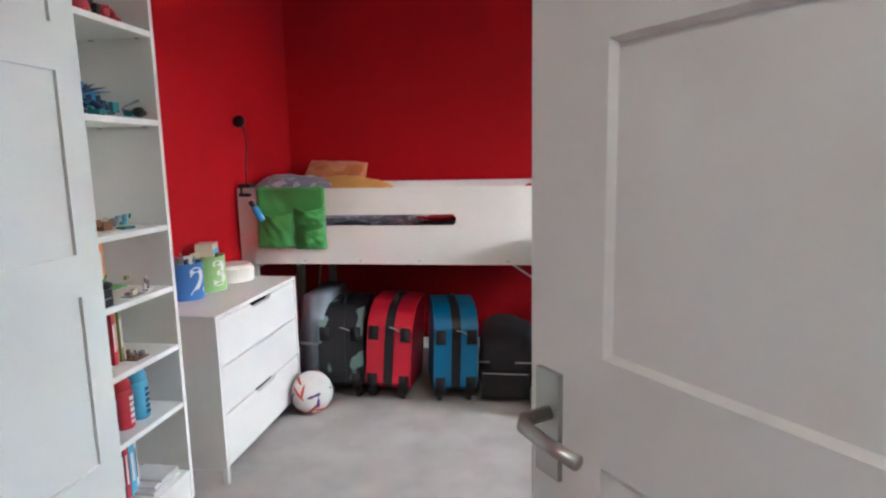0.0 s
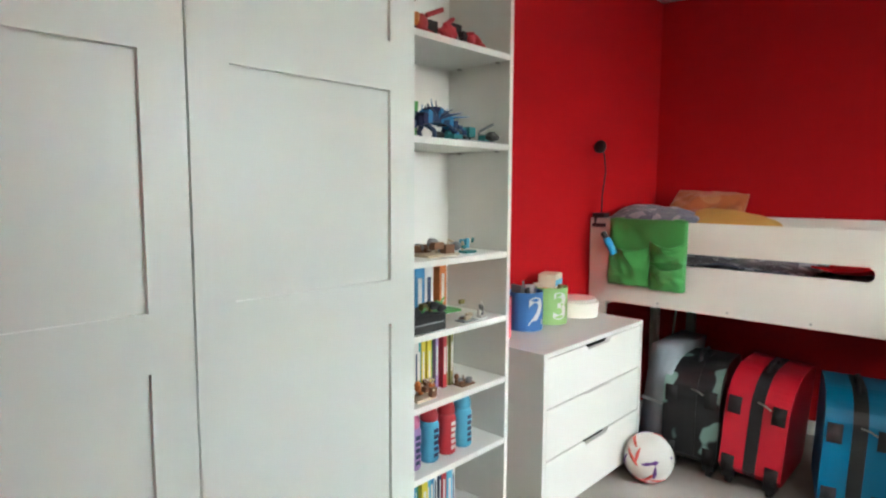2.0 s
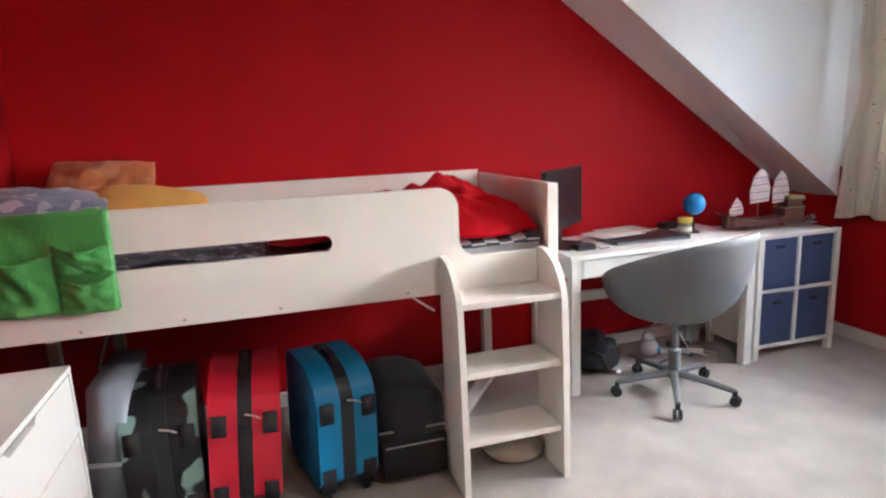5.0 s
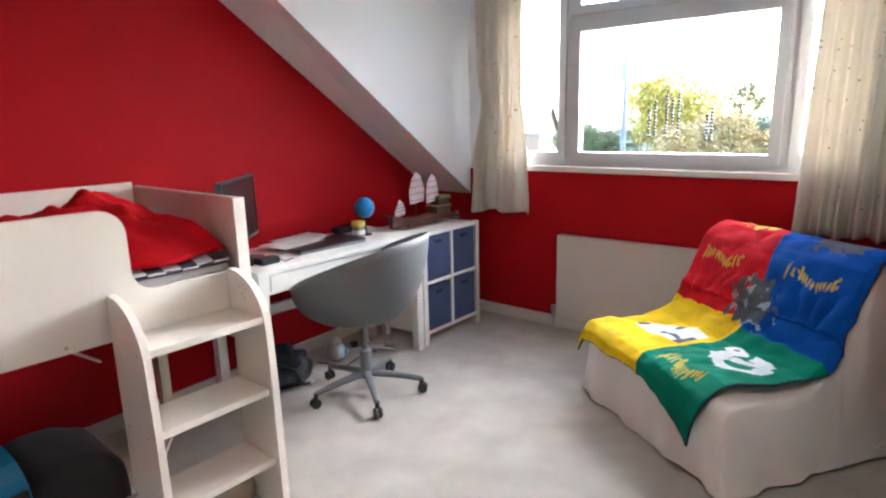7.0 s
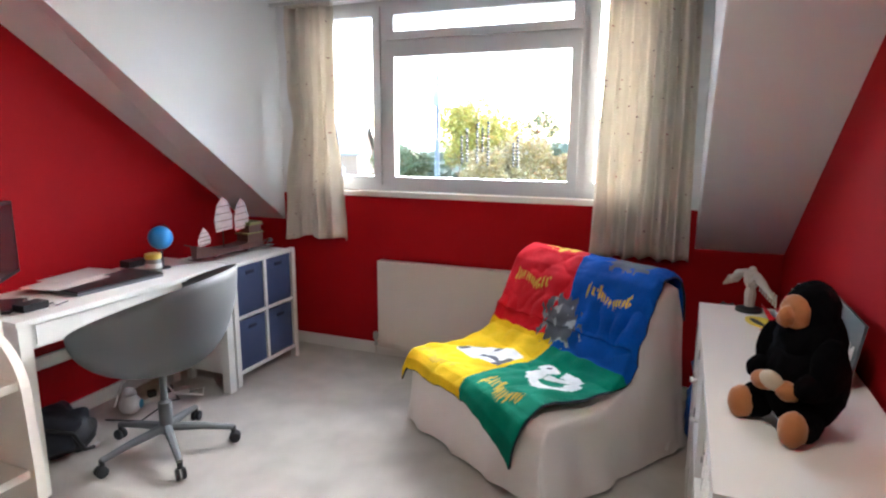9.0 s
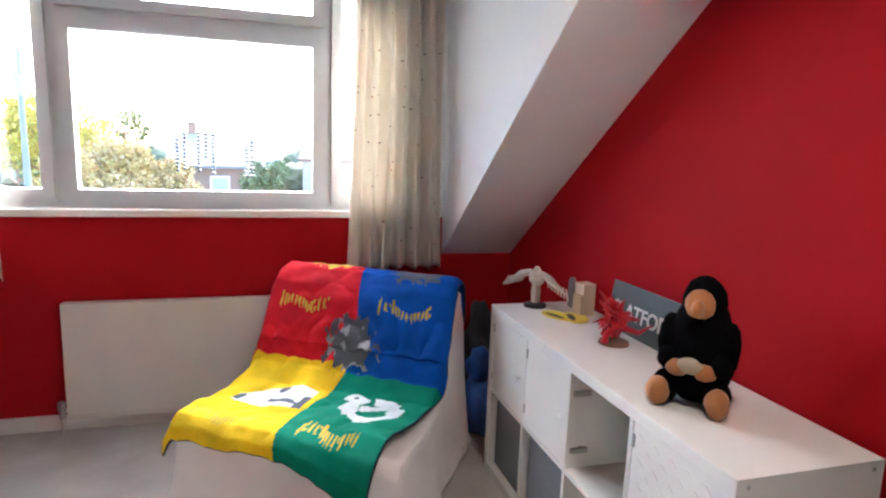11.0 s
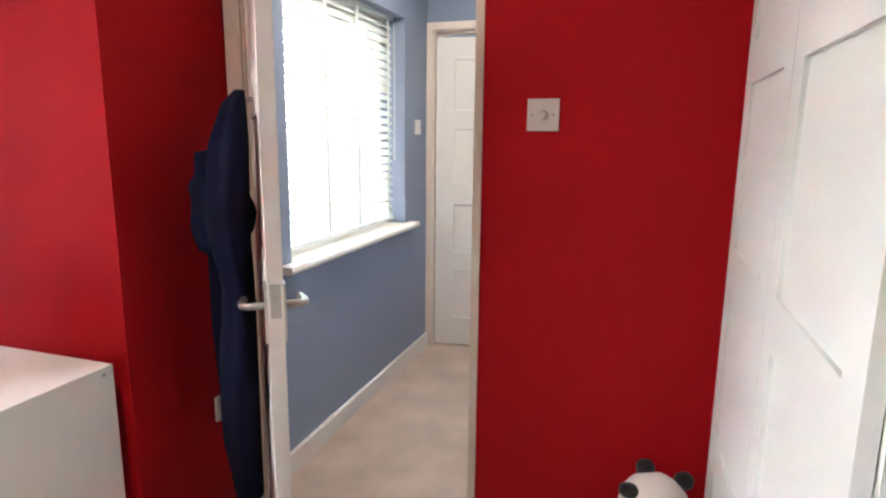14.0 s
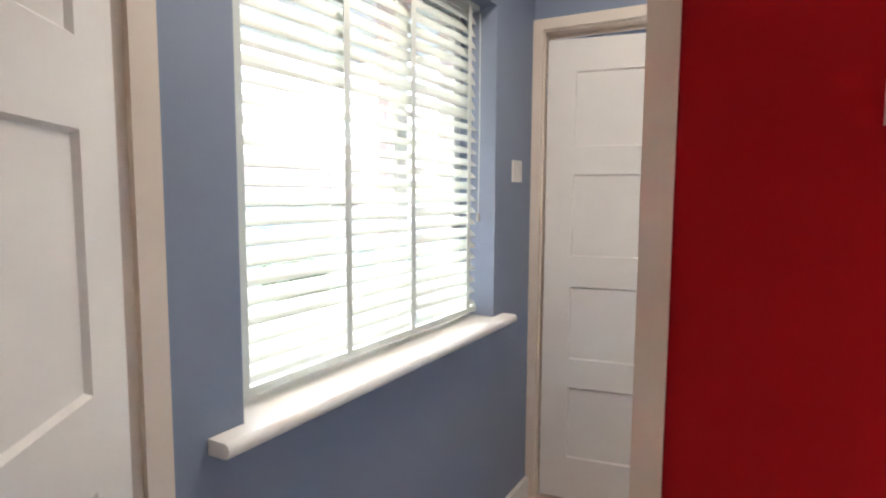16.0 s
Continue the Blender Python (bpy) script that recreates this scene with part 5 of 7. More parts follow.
# ---- desk chair ----
def desk_chair():
    c = thing("desk_chair", 1.63, 3.455, 0, 0, "grey bucket-shaped swivel chair on a five-star castor base at the desk", "chair")
    bm = bmesh.new()
    n, m = 40, 14
    th0 = radians(-72)
    rows = []
    for j in range(m + 1):
        v = j / m
        row = []
        for i in range(n):
            a = 2 * math.pi * i / n
            rim = 0.50 + 0.365 * (0.5 + 0.5 * math.cos(a - th0)) ** 0.55
            r = 0.05 + 0.305 * math.sin(v * math.pi / 2) ** 0.6
            z = 0.415 + (rim - 0.415) * (1 - math.cos(v * math.pi / 2)) ** 0.85
            row.append(bm.verts.new((r * math.cos(a) * 1.02, r * math.sin(a) * 0.92, z)))
        rows.append(row)
    for a, b in zip(rows, rows[1:]):
        for i in range(n):
            bm.faces.new((a[i], a[(i + 1) % n], b[(i + 1) % n], b[i]))
    bm.faces.new(rows[0][::-1])
    ob = part("seat_shell", bm, material("matt_grey_shell", (0.105, 0.11, 0.115), 0.55, 0.04, 4, 0.03, 250), c, "smooth matt grey one-piece shell", smooth=True)
    md = ob.modifiers.new("thickness", "SOLIDIFY")
    md.thickness, md.offset = 0.008, 1
    part("seat_pad", lathe(bmesh.new(), [(0.16, 0.45), (0.19, 0.46), (0.18, 0.475), (0.12, 0.48)], 28), GREY, c, smooth=True)
    part("column", lathe(bmesh.new(), [(0.03, 0.09), (0.03, 0.24), (0.016, 0.25), (0.016, 0.37), (0.05, 0.385), (0.06, 0.405)], 20), GREY, c)
    for k in range(5):
        a = radians(20 + 72 * k)
        dx, dy = math.cos(a), math.sin(a)
        leg = part("base_arm", tube(bmesh.new(), [(0.02 * dx, 0.02 * dy, 0.115), (0.16 * dx, 0.16 * dy, 0.10), (0.29 * dx, 0.29 * dy, 0.075)], [0.022, 0.018, 0.014], 8), GREY, c, "grey metal base arm")
        ca = part("castor", lathe(bmesh.new(), [(0.012, 0.05), (0.012, 0.078)], 10, (0.29 * dx, 0.29 * dy, 0)), BLACK, c, "black twin-wheel castor")
        for s in (-1, 1):
            w = part("castor_wheel", lathe(bmesh.new(), [(0.022, -0.008), (0.026, -0.004), (0.026, 0.004), (0.022, 0.008)], 16), BLACK, ca)
            w.matrix_basis = pose(0.295 * dx - dy * 0.013 * s, 0.295 * dy + dx * 0.013 * s, 0.026, 90, 0, math.degrees(a))


desk_chair()

# ---- under the desk ----
NAVYBAG = material("navy_nylon", (0.005, 0.008, 0.018), 0.65, 0.2, 8, 0.3, 120)
bp = thing("backpack", 1.40, 3.90, 0, 20, "black and navy backpack slumped on the carpet under the desk", "backpack")
part("main_body", blob(bmesh.new(), (0, 0, 0.11), (0.17, 0.12, 0.115), 0.35, 4, 1.8), NAVYBAG, bp, smooth=True)
part("front_pocket", blob(bmesh.new(), (0.05, -0.09, 0.08), (0.10, 0.05, 0.075), 0.3, 3, 2), BLACK, bp, "black front pocket", smooth=True)
part("strap", tube(bmesh.new(), [(-0.12, -0.05, 0.18), (-0.05, -0.13, 0.13), (0.0, -0.14, 0.03), (0.06, -0.15, 0.012)], 0.009, 6), BLACK, bp, smooth=True)
part("buckle", boxes(((0.05, -0.158, 0.003), (0.085, -0.142, 0.022))), PALETTE["white"], bp, "white buckle")
rt = thing("toy_robot_ball", 1.83, 3.93, 0, 0, "white and blue round toy robot on the carpet under the desk", "toy robot")
part("body", blob(bmesh.new(), (0, 0, 0.055), (0.055, 0.055, 0.055), 0, 3), PALETTE["white"], rt, smooth=True)
part("head", lathe(bmesh.new(), [(0.035, 0.108), (0.032, 0.125), (0.02, 0.14), (0.005, 0.145)], 18), PALETTE["white"], rt, smooth=True)
part("side_disc", lathe(bmesh.new(), [(0.025, 0), (0.022, 0.006)], 16), PALETTE["sky"], rt, "blue round panel").matrix_basis = pose(0.03, -0.045, 0.055, 90, 0, 30)
es = thing("extension_lead", 2.05, 3.92, 0, -25, "white extension lead with plugs on the carpet under the desk", "extension lead")
part("socket_bar", boxes(((-0.12, -0.025, 0), (0.12, 0.025, 0.03))), PLATE, es, bevel=0.004)
for px in (-0.09, 0.0):
    part("plug", boxes(((px, -0.018, 0.03), (px + 0.04, 0.018, 0.062))), BLACK, es, "black plug", bevel=0.004)
part("lead", tube(bmesh.new(), [(0.12, 0, 0.015), (0.2, -0.03, 0.008), (0.16, -0.12, 0.008), (0.02, -0.10, 0.05), (-0.04, -0.06, 0.16), (-0.12, 0.0, 0.2), (-0.2, 0.06, 0.12), (-0.25, 0.04, 0.01)], 0.005, 6), PLATE, es, "white curling cable", smooth=True)
kc = part("cable", tube(bmesh.new(), [(1.72, 3.98, 0.006), (1.78, 3.80, 0.008), (1.95, 3.78, 0.05), (2.05, 3.82, 0.006), (2.15, 3.98, 0.006)], 0.004, 6), BLACK, None, "black cable looping over the carpet under the desk", smooth=True)
tagged(kc, "", "cable")

# ---- radiator ----
RADW = material("cream_radiator_enamel", (0.62, 0.56, 0.50), 0.4, 0.03, 4, 0.02, 90)
ra = thing("radiator", 3.075, 2.33, 0, 0, "flat cream panel radiator below the window on the red wall", "radiator")
part("panel", boxes(((-0.012, -0.79, 0.075), (0.012, 0.785, 0.645))), RADW, ra, bevel=0.008)
part("seam", boxes(((-0.0135, -0.78, 0.105), (-0.012, 0.775, 0.109)), ((-0.0135, -0.78, 0.613), (-0.012, 0.775, 0.617))), RADW, ra, "pressed seam", kind="stuff")
part("top_grille", boxes(((-0.012, -0.79, 0.6455), (0.045, 0.785, 0.655))), RADW, ra, bevel=0.002)
part("end_cap", boxes(((0.0125, 0.765, 0.08), (0.045, 0.785, 0.645)), ((0.0125, -0.79, 0.08), (0.045, -0.77, 0.645))), RADW, ra)
part("valve", lathe(bmesh.new(), [(0.012, 0), (0.012, 0.04), (0.018, 0.045), (0.018, 0.085), (0.010, 0.09)], 14, (0.0, 0.81, 0.08)), METAL, ra, "small radiator valve")
part("pipe", tube(bmesh.new(), [(0, 0.81, 0.0), (0, 0.81, 0.10), (0, 0.785, 0.13)], 0.0075, 8), RADW, ra, "painted copper pipe")
part("bracket", boxes(((0.0125, -0.5, 0.2), (0.063, -0.48, 0.6)), ((0.0125, 0.5, 0.2), (0.063, 0.52, 0.6))), RADW, ra)


# ---- curtains ----
def curtain_material():
    m = material("cream_dotted_curtain", (0.72, 0.67, 0.585), 0.9, 0.06, 5, 0.3, 400, sheen=0.2)
    t = m.node_tree
    b = t.nodes["Principled BSDF"]
    src = b.inputs["Base Color"].links[0].from_socket
    co = t.nodes.new("ShaderNodeTexCoord")
    mp = t.nodes.new("ShaderNodeMapping")
    mp.inputs["Scale"].default_value = (0.0, 17, 22)
    v = t.nodes.new("ShaderNodeTexVoronoi")
    v.inputs["Scale"].default_value = 1.0
    v.inputs["Randomness"].default_value = 0.55
    t.links.new(co.outputs["Object"], mp.inputs[0])
    t.links.new(mp.outputs[0], v.inputs["Vector"])
    lt = t.nodes.new("ShaderNodeMath")
    lt.operation = "LESS_THAN"
    lt.inputs[1].default_value = 0.095
    t.links.new(v.outputs["Distance"], lt.inputs[0])
    dot = t.nodes.new("ShaderNodeMix")
    dot.data_type = "RGBA"
    dot.inputs[6].default_value, dot.inputs[7].default_value = (0.38, 0.14, 0.12, 1), (0.16, 0.15, 0.17, 1)
    t.links.new(v.outputs["Color"], dot.inputs["Factor"])
    mx = t.nodes.new("ShaderNodeMix")
    mx.data_type = "RGBA"
    t.links.new(lt.outputs[0], mx.inputs["Factor"])
    t.links.new(src, mx.inputs[6])
    t.links.new(dot.outputs[2], mx.inputs[7])
    t.links.new(mx.outputs[2], b.inputs["Base Color"])
    tr = t.nodes.new("ShaderNodeBsdfTranslucent")
    t.links.new(mx.outputs[2], tr.inputs["Color"])
    ms = t.nodes.new("ShaderNodeMixShader")
    ms.inputs[0].default_value = 0.24
    t.links.new(b.outputs[0], ms.inputs[1])
    t.links.new(tr.outputs[0], ms.inputs[2])
    t.links.new(ms.outputs[0], t.nodes["Material Output"].inputs["Surface"])
    return m


CURTAIN = curtain_material()
CURTAIN_TAPE = material("cream_header_tape", (0.58, 0.54, 0.48), 0.9, 0.05, 5, 0.2, 300)


def curtain(ya0, ya1, yb0, yb1, z0, z1, folds, seed, label, tie=0.0):
    """ya: the sides at the bottom, yb: at the top."""
    c = thing("curtain", 3.055, 0, 0, 0, label, "curtain", "curtains at the bedroom window")
    bm = bmesh.new()
    n, m = 120, 40
    g = []
    for i in range(n + 1):
        u = i / n
        row = []
        for j in range(m + 1):
            v = j / m
            k = v ** 0.8
            a, b2 = ya0 + (yb0 - ya0) * k, ya1 + (yb1 - ya1) * k
            pinch = tie * math.exp(-((v - 0.5) / 0.16) ** 2)
            a, b2 = a + pinch * 0.02, b2 - pinch * 0.05
            ph = folds * 2 * math.pi * u + 1.5 * noise.noise(Vector((u * 3, v * 1.5, seed)))
            amp = 0.030 + 0.012 * math.sin(3 * u + seed)
            x = amp * math.sin(ph) + 0.006 * math.sin(2.3 * ph + 4 * v) + 0.02 * tie * noise.noise(Vector((u * 5, v * 7, seed))) - 0.012 * (1 - v)
            z = z0 + (z1 - z0) * v + (0.012 * math.sin(ph * 0.5) - 0.035 * abs(u - 0.4)) * (1 - v) * (1 if tie else 0.3)
            row.append(bm.verts.new((x, a + (b2 - a) * u, z)))
        g.append(row)
    for i in range(n):
        for j in range(m):
            bm.faces.new((g[i][j], g[i + 1][j], g[i + 1][j + 1], g[i][j + 1]))
    ob = part("curtain_cloth", bm, CURTAIN, c, smooth=True)
    md = ob.modifiers.new("thickness", "SOLIDIFY")
    md.thickness = 0.002
    part("header_tape", boxes(((-0.015, yb0, z1 - 0.002), (0.015, yb1, z1 + 0.015))), CURTAIN_TAPE, c)


curtain(3.33, 3.80, 3.40, 3.74, 0.79, 2.24, 4, 3, "cream curtain with tiny dots, gathered beside the window", 1.0)
curtain(1.265, 1.775, 1.29, 1.735, 0.805, 2.24, 6, 7, "cream dotted curtain hanging in folds over the window's edge")
cr = thing("curtain_rail", 3.055, 0, 2.26, 0, "white plastic curtain rail above the window", "curtain rail")
part("rail", boxes(((-0.012, YCS + 0.02, 0), (0.012, YCN - 0.02, 0.018))), UPVC, cr, bevel=0.002)


# ---- armchair under a sheet, with a blanket ----
PROFILE = [(0.0, 0.0), (-0.005, 0.18), (0.0, 0.325), (0.03, 0.36), (0.14, 0.362), (0.28, 0.352), (0.40, 0.362), (0.49, 0.42), (0.56, 0.53), (0.615, 0.655), (0.67, 0.76), (0.73, 0.815), (0.79, 0.825), (0.85, 0.79), (0.89, 0.68), (0.93, 0.3), (0.96, 0.0)]


def along(pts, count):
    """Points at even steps along an outline."""
    d = [0.0]
    for a, b in zip(pts, pts[1:]):
        d.append(d[-1] + math.dist(a, b))
    out = []
    for k in range(count + 1):
        s = d[-1] * k / count
        i = max(0, min(len(d) - 2, next((q for q in range(len(d) - 1) if d[q + 1] >= s), len(d) - 2)))
        f = (s - d[i]) / (d[i + 1] - d[i])
        out.append((pts[i][0] + (pts[i + 1][0] - pts[i][0]) * f, pts[i][1] + (pts[i + 1][1] - pts[i][1]) * f))
    return out


CHX, CHY, CHR = 2.06, 2.125, -33.0
SHEET = material("off_white_cotton_sheet", (0.78, 0.72, 0.68), 0.9, 0.05, 4, 0.35, 260, sheen=0.2)


def covered_chair():
    c = thing("covered_armchair", CHX, CHY, 0, CHR, "low armchair covered with an off-white sheet reaching the carpet", "armchair")
    pr = along(PROFILE, 90)
    bm = bmesh.new()
    m = 26
    g = []
    for i, (x, z) in enumerate(pr):
        row = []
        hw = 0.46 - 0.03 * x
        for j in range(-m, m + 1):
            v = j / m * 1.6
            if abs(v) <= 1:
                y, zz, xx = hw * v, z, x
                zz -= 0.02 * abs(v) ** 6
            else:
                k = (abs(v) - 1) / 0.6
                side = 1 if v > 0 else -1
                flare = 0.055 * k ** 1.5 + 0.022 * k * noise.noise(Vector((x * 9, side * 3, 1.7))) + 0.012 * k * math.sin(x * 26 + side) * (1 if z > 0.2 else 0)
                y, zz, xx = side * (hw + flare), max(0.004 + 0.03 * (0.5 + 0.5 * noise.noise(Vector((x * 7, side, 5)))), z * (1 - k)), x
            if z < 0.33 and x < 0.1:
                f = 1 - z / 0.33
                xx -= f * (0.02 + 0.022 * noise.noise(Vector((y * 9, 0, 2))) + 0.012 * math.sin(y * 24))
                zz = max(zz, 0.004 + 0.02 * (0.5 + 0.5 * noise.noise(Vector((y * 6, 1, 3)))))
            zz += 0.004 * noise.noise(Vector((x * 12, y * 12, 8)))
            y += 0.010 * noise.noise(Vector((x * 5, z * 9, 4 + (v > 0)))) * (1 if abs(v) > 1.02 else 0)
            row.append(bm.verts.new((xx, y, max(0.003, zz))))
        g.append(row)
    for i in range(len(pr) - 1):
        for j in range(2 * m):
            bm.faces.new((g[i][j], g[i + 1][j], g[i + 1][j + 1], g[i][j + 1]))
    part("sheet_cover", bm, SHEET, c, smooth=True)
    for x in (0.06, 0.9):
        for y in (-0.36, 0.36):
            part("castor", lathe(bmesh.new(), [(0.016, 0), (0.02, 0.01), (0.016, 0.03)], 12, (x, y, 0)), BLACK, c, "small black castor")
    return c


covered_chair()

FLEECE = [material(n, col, 0.85, 0.3, 9, 0.4, 200, spec=0.15, fine=0.2) for n, col in (
    ("yellow_fleece", (0.74, 0.50, 0.006)), ("green_fleece", (0.004, 0.18, 0.11)), ("crimson_fleece", (0.52, 0.008, 0.018)), ("royal_blue_fleece", (0.004, 0.07, 0.36)),
    ("white_print", (0.66, 0.68, 0.68)), ("grey_print", (0.10, 0.11, 0.14)), ("gold_print", (0.55, 0.38, 0.05)), ("pale_grey_print", (0.30, 0.32, 0.36)))]


def blanket():
    b = thing("fleece_blanket", CHX, CHY, 0, CHR, "fleece blanket with red, blue, yellow and green quarters over the armchair", "blanket")
    top = [(-0.035, 0.30), (-0.03, 0.345), (0.005, 0.376), (0.03, 0.383)] + [(x, z + 0.018) for x, z in PROFILE[4:11]] + [(0.735, 0.838), (0.795, 0.848), (0.85, 0.812), (0.885, 0.74), (0.905, 0.62)]
    n, m = 300, 240
    pr = along(top, n)
    bm = bmesh.new()
    g = []
    for i, (x, z) in enumerate(pr):
        row = []
        u = i / n
        for j in range(m + 1):
            v = j / m
            half = 0.49 - 0.055 * u
            y = -half + 2 * half * v
            if y < 0:
                y *= 1 - 0.30 * max(0, 1 - u / 0.45)
            edge = max(0.0, abs(y) - 0.452 + 0.035 * u)
            wr = 0.018 * noise.noise(Vector((u * 5, v * 4, 1))) + 0.024 * math.exp(-((u - 0.52) / 0.12) ** 2) * noise.noise(Vector((u * 10, v * 11, 4))) + 0.008 * noise.noise(Vector((u * 16, v * 12 + u * 5, 6)))
            zz = z + 0.013 + abs(wr) * 1.5 - edge * (1.9 if u < 0.75 else 0.9)
            xx = x + (0.02 * noise.noise(Vector((v * 4, 0, 3))) - 0.05 * max(0, 0.3 - v)) * (1 - min(1, u * 6)) - (0.008 + abs(wr) * 0.9) * (1 if 0.5 < u < 0.82 else 0) - 0.012 * (1 if u < 0.08 else 0)
            corner = 0.14 * max(0, 1 - u / 0.12) * max(0, 1 - v / 0.45) ** 1.2
            row.append(bm.verts.new((xx - corner * 0.12, y - corner * 0.15, zz - corner)))
        g.append(row)

    def region(u, v):
        left = v > 0.5 + 0.03 * math.sin(u * 9)
        front = u < (0.45 if left else 0.42)
        base = (0 if left else 1) if front else (2 if left else 3)
        jag = 0.16 * noise.noise(Vector((u * 22, v * 22, 2))) + 0.10 * noise.noise(Vector((u * 60, v * 60, 4)))
        if front and left:
            # a pale pointed head with dark ears and stripe
            q, p = (0.88 - v) / 0.33, (u - 0.25 - 0.12 * (0.70 - v)) / 0.085
            if 0 < q < 1 and abs(p) < (0.28 + 1.15 * q * (1.3 - q) ** 0.8) * (1 + jag * 0.5):
                base = 4
                if (q > 0.5 and -0.42 < p + 0.5 * (q - 0.7) < -0.14 + jag) or math.hypot((q - 0.55) / 0.07, (p - 0.62) / 0.22) < 1 or math.hypot((q - 0.06) / 0.07, p / 0.3) < 1 or (q > 0.9 and p < 0.2):
                    base = 5
        if front and not left:
            # a pale coiled shape
            p, q = (u - 0.27) / 0.085, (v - 0.23) / 0.15
            r = math.hypot(p, q)
            a = math.atan2(p, q)
            if 0.52 + jag < r < 0.95 + jag and not 0.5 < a < 1.3 or (abs(q + 0.05) < 0.5 and abs(p - 0.25 + 0.5 * q) < 0.17 + 0.3 * jag) or math.hypot((q - 0.75) / 0.4, (p - 0.55) / 0.35) < 1 + jag:
                base = 4
            if math.hypot((q - 0.8) / 0.09, (p - 0.6) / 0.13) < 1:
                base = 5
        if math.hypot((u - 0.515) / 0.10, (v - 0.49) / 0.13) + 2.8 * jag < 0.92:
            base = 5
            if noise.noise(Vector((u * 26, v * 26, 8))) > 0.22:
                base = 7
        if base == 2 and math.hypot((u - 0.82) / 0.055, (v - 0.72) / 0.13) + 3 * jag < 0.85:
            base = 6
        if base == 3 and math.hypot((u - 0.80) / 0.07, (v - 0.22) / 0.16) + 3 * jag < 0.85:
            base = 5
        return base

    glyphs = ("00110 11110 11000 11000 11011 11011 01100", "11000 11000 11011 11011 11011 11011 01001", "00000 00000 11011 11011 11011 11001 01000", "00100 01100 01100 01100 01100 01100 00100",
              "00000 00000 10011 11011 11011 11011 01001", "00000 00000 11001 11011 11011 01011 00010", "00000 00000 11011 11001 11000 11000 01100", "00000 00000 01100 01101 01101 01100 00100")
    words = ((0.64, 0.92, 0.045, 8, 1), (0.64, 0.38, 0.045, 8, 3), (0.085, 0.93, 0.036, 10, 5), (0.105, 0.44, 0.05, 8, 0))

    def strokes(u, v):
        """Ornamental letter-like marks, too blurred to read, in four rows."""
        for u0, v1, h, count, first in words:
            w = (v1 - v) / (h * 0.78)
            k = int(w)
            line = (u0 + 0.012 * math.sin(w * 0.9) + h / 2 * (1.25 if k == 0 else 1) - u) / h * 7 / (1.25 if k == 0 else 1)
            if 0 <= w < count and 0 <= line < 7:
                col = int((w - k) * 5.6)
                if col < 5 and glyphs[(first + k * 3 if k else first % 4) % 8].split()[int(line)][col] == "1":
                    return True
        return False

    for i in range(n):
        for j in range(m):
            f = bm.faces.new((g[i][j], g[i + 1][j], g[i + 1][j + 1], g[i][j + 1]))
            u, v = (i + 0.5) / n, (j + 0.5) / m
            f.material_index = 6 if strokes(u, v) else region(u, v)
    rim = [g[i][0].co.copy() for i in range(0, n + 1, 6)] + [g[n][j].co.copy() for j in range(0, m + 1, 6)] + [g[i][m].co.copy() for i in range(n, -1, -6)] + [g[0][j].co.copy() for j in range(m, -1, -6)]
    ob = part("blanket_cloth", bm, FLEECE, b, smooth=True)
    md = ob.modifiers.new("thickness", "SOLIDIFY")
    md.thickness, md.offset = 0.006, 1
    part("edge_binding", tube(bmesh.new(), rim, 0.0055, 6), material("dark_navy_binding", (0.01, 0.015, 0.035), 0.8), b, "dark navy stitched edging", smooth=True)


blanket()
bb = part("blue_bag", blob(blob(bmesh.new(), (0, 0, 0.17), (0.13, 0.13, 0.18), 0.35, 4, 2), (0.02, 0.03, 0.36), (0.08, 0.08, 0.09), 0.4, 3, 2), material("blue_nylon_bag", (0.01, 0.07, 0.28), 0.5, 0.15, 8, 0.3, 120), None, "blue nylon bag slumped between the armchair and shelf unit", smooth=True)
bb.location = (2.66, 1.10, 0)
tagged(bb, "", "bag")
dk = part("dark_jacket", blob(bmesh.new(), (0, 0, 0.30), (0.14, 0.12, 0.30), 0.45, 4, 2.2), material("dark_grey_cloth", (0.03, 0.032, 0.038), 0.85, 0.2, 8, 0.3, 200), None, "dark cloth jacket bundled in the corner behind the armchair", smooth=True)
dk.location = (2.90, 1.03, 0)
tagged(dk, "", "jacket")
wt = part("white_towel", blob(bmesh.new(), (0, 0, 0.04), (0.09, 0.07, 0.045), 0.4, 3, 3), SHEET, None, "small crumpled white cloth on the carpet beside the armchair", smooth=True)
wt.location = (2.50, 1.33, 0)
tagged(wt, "", "cloth")


# ---- long shelf unit with doors and bins ----
UX, UY = 0.893, 0.808


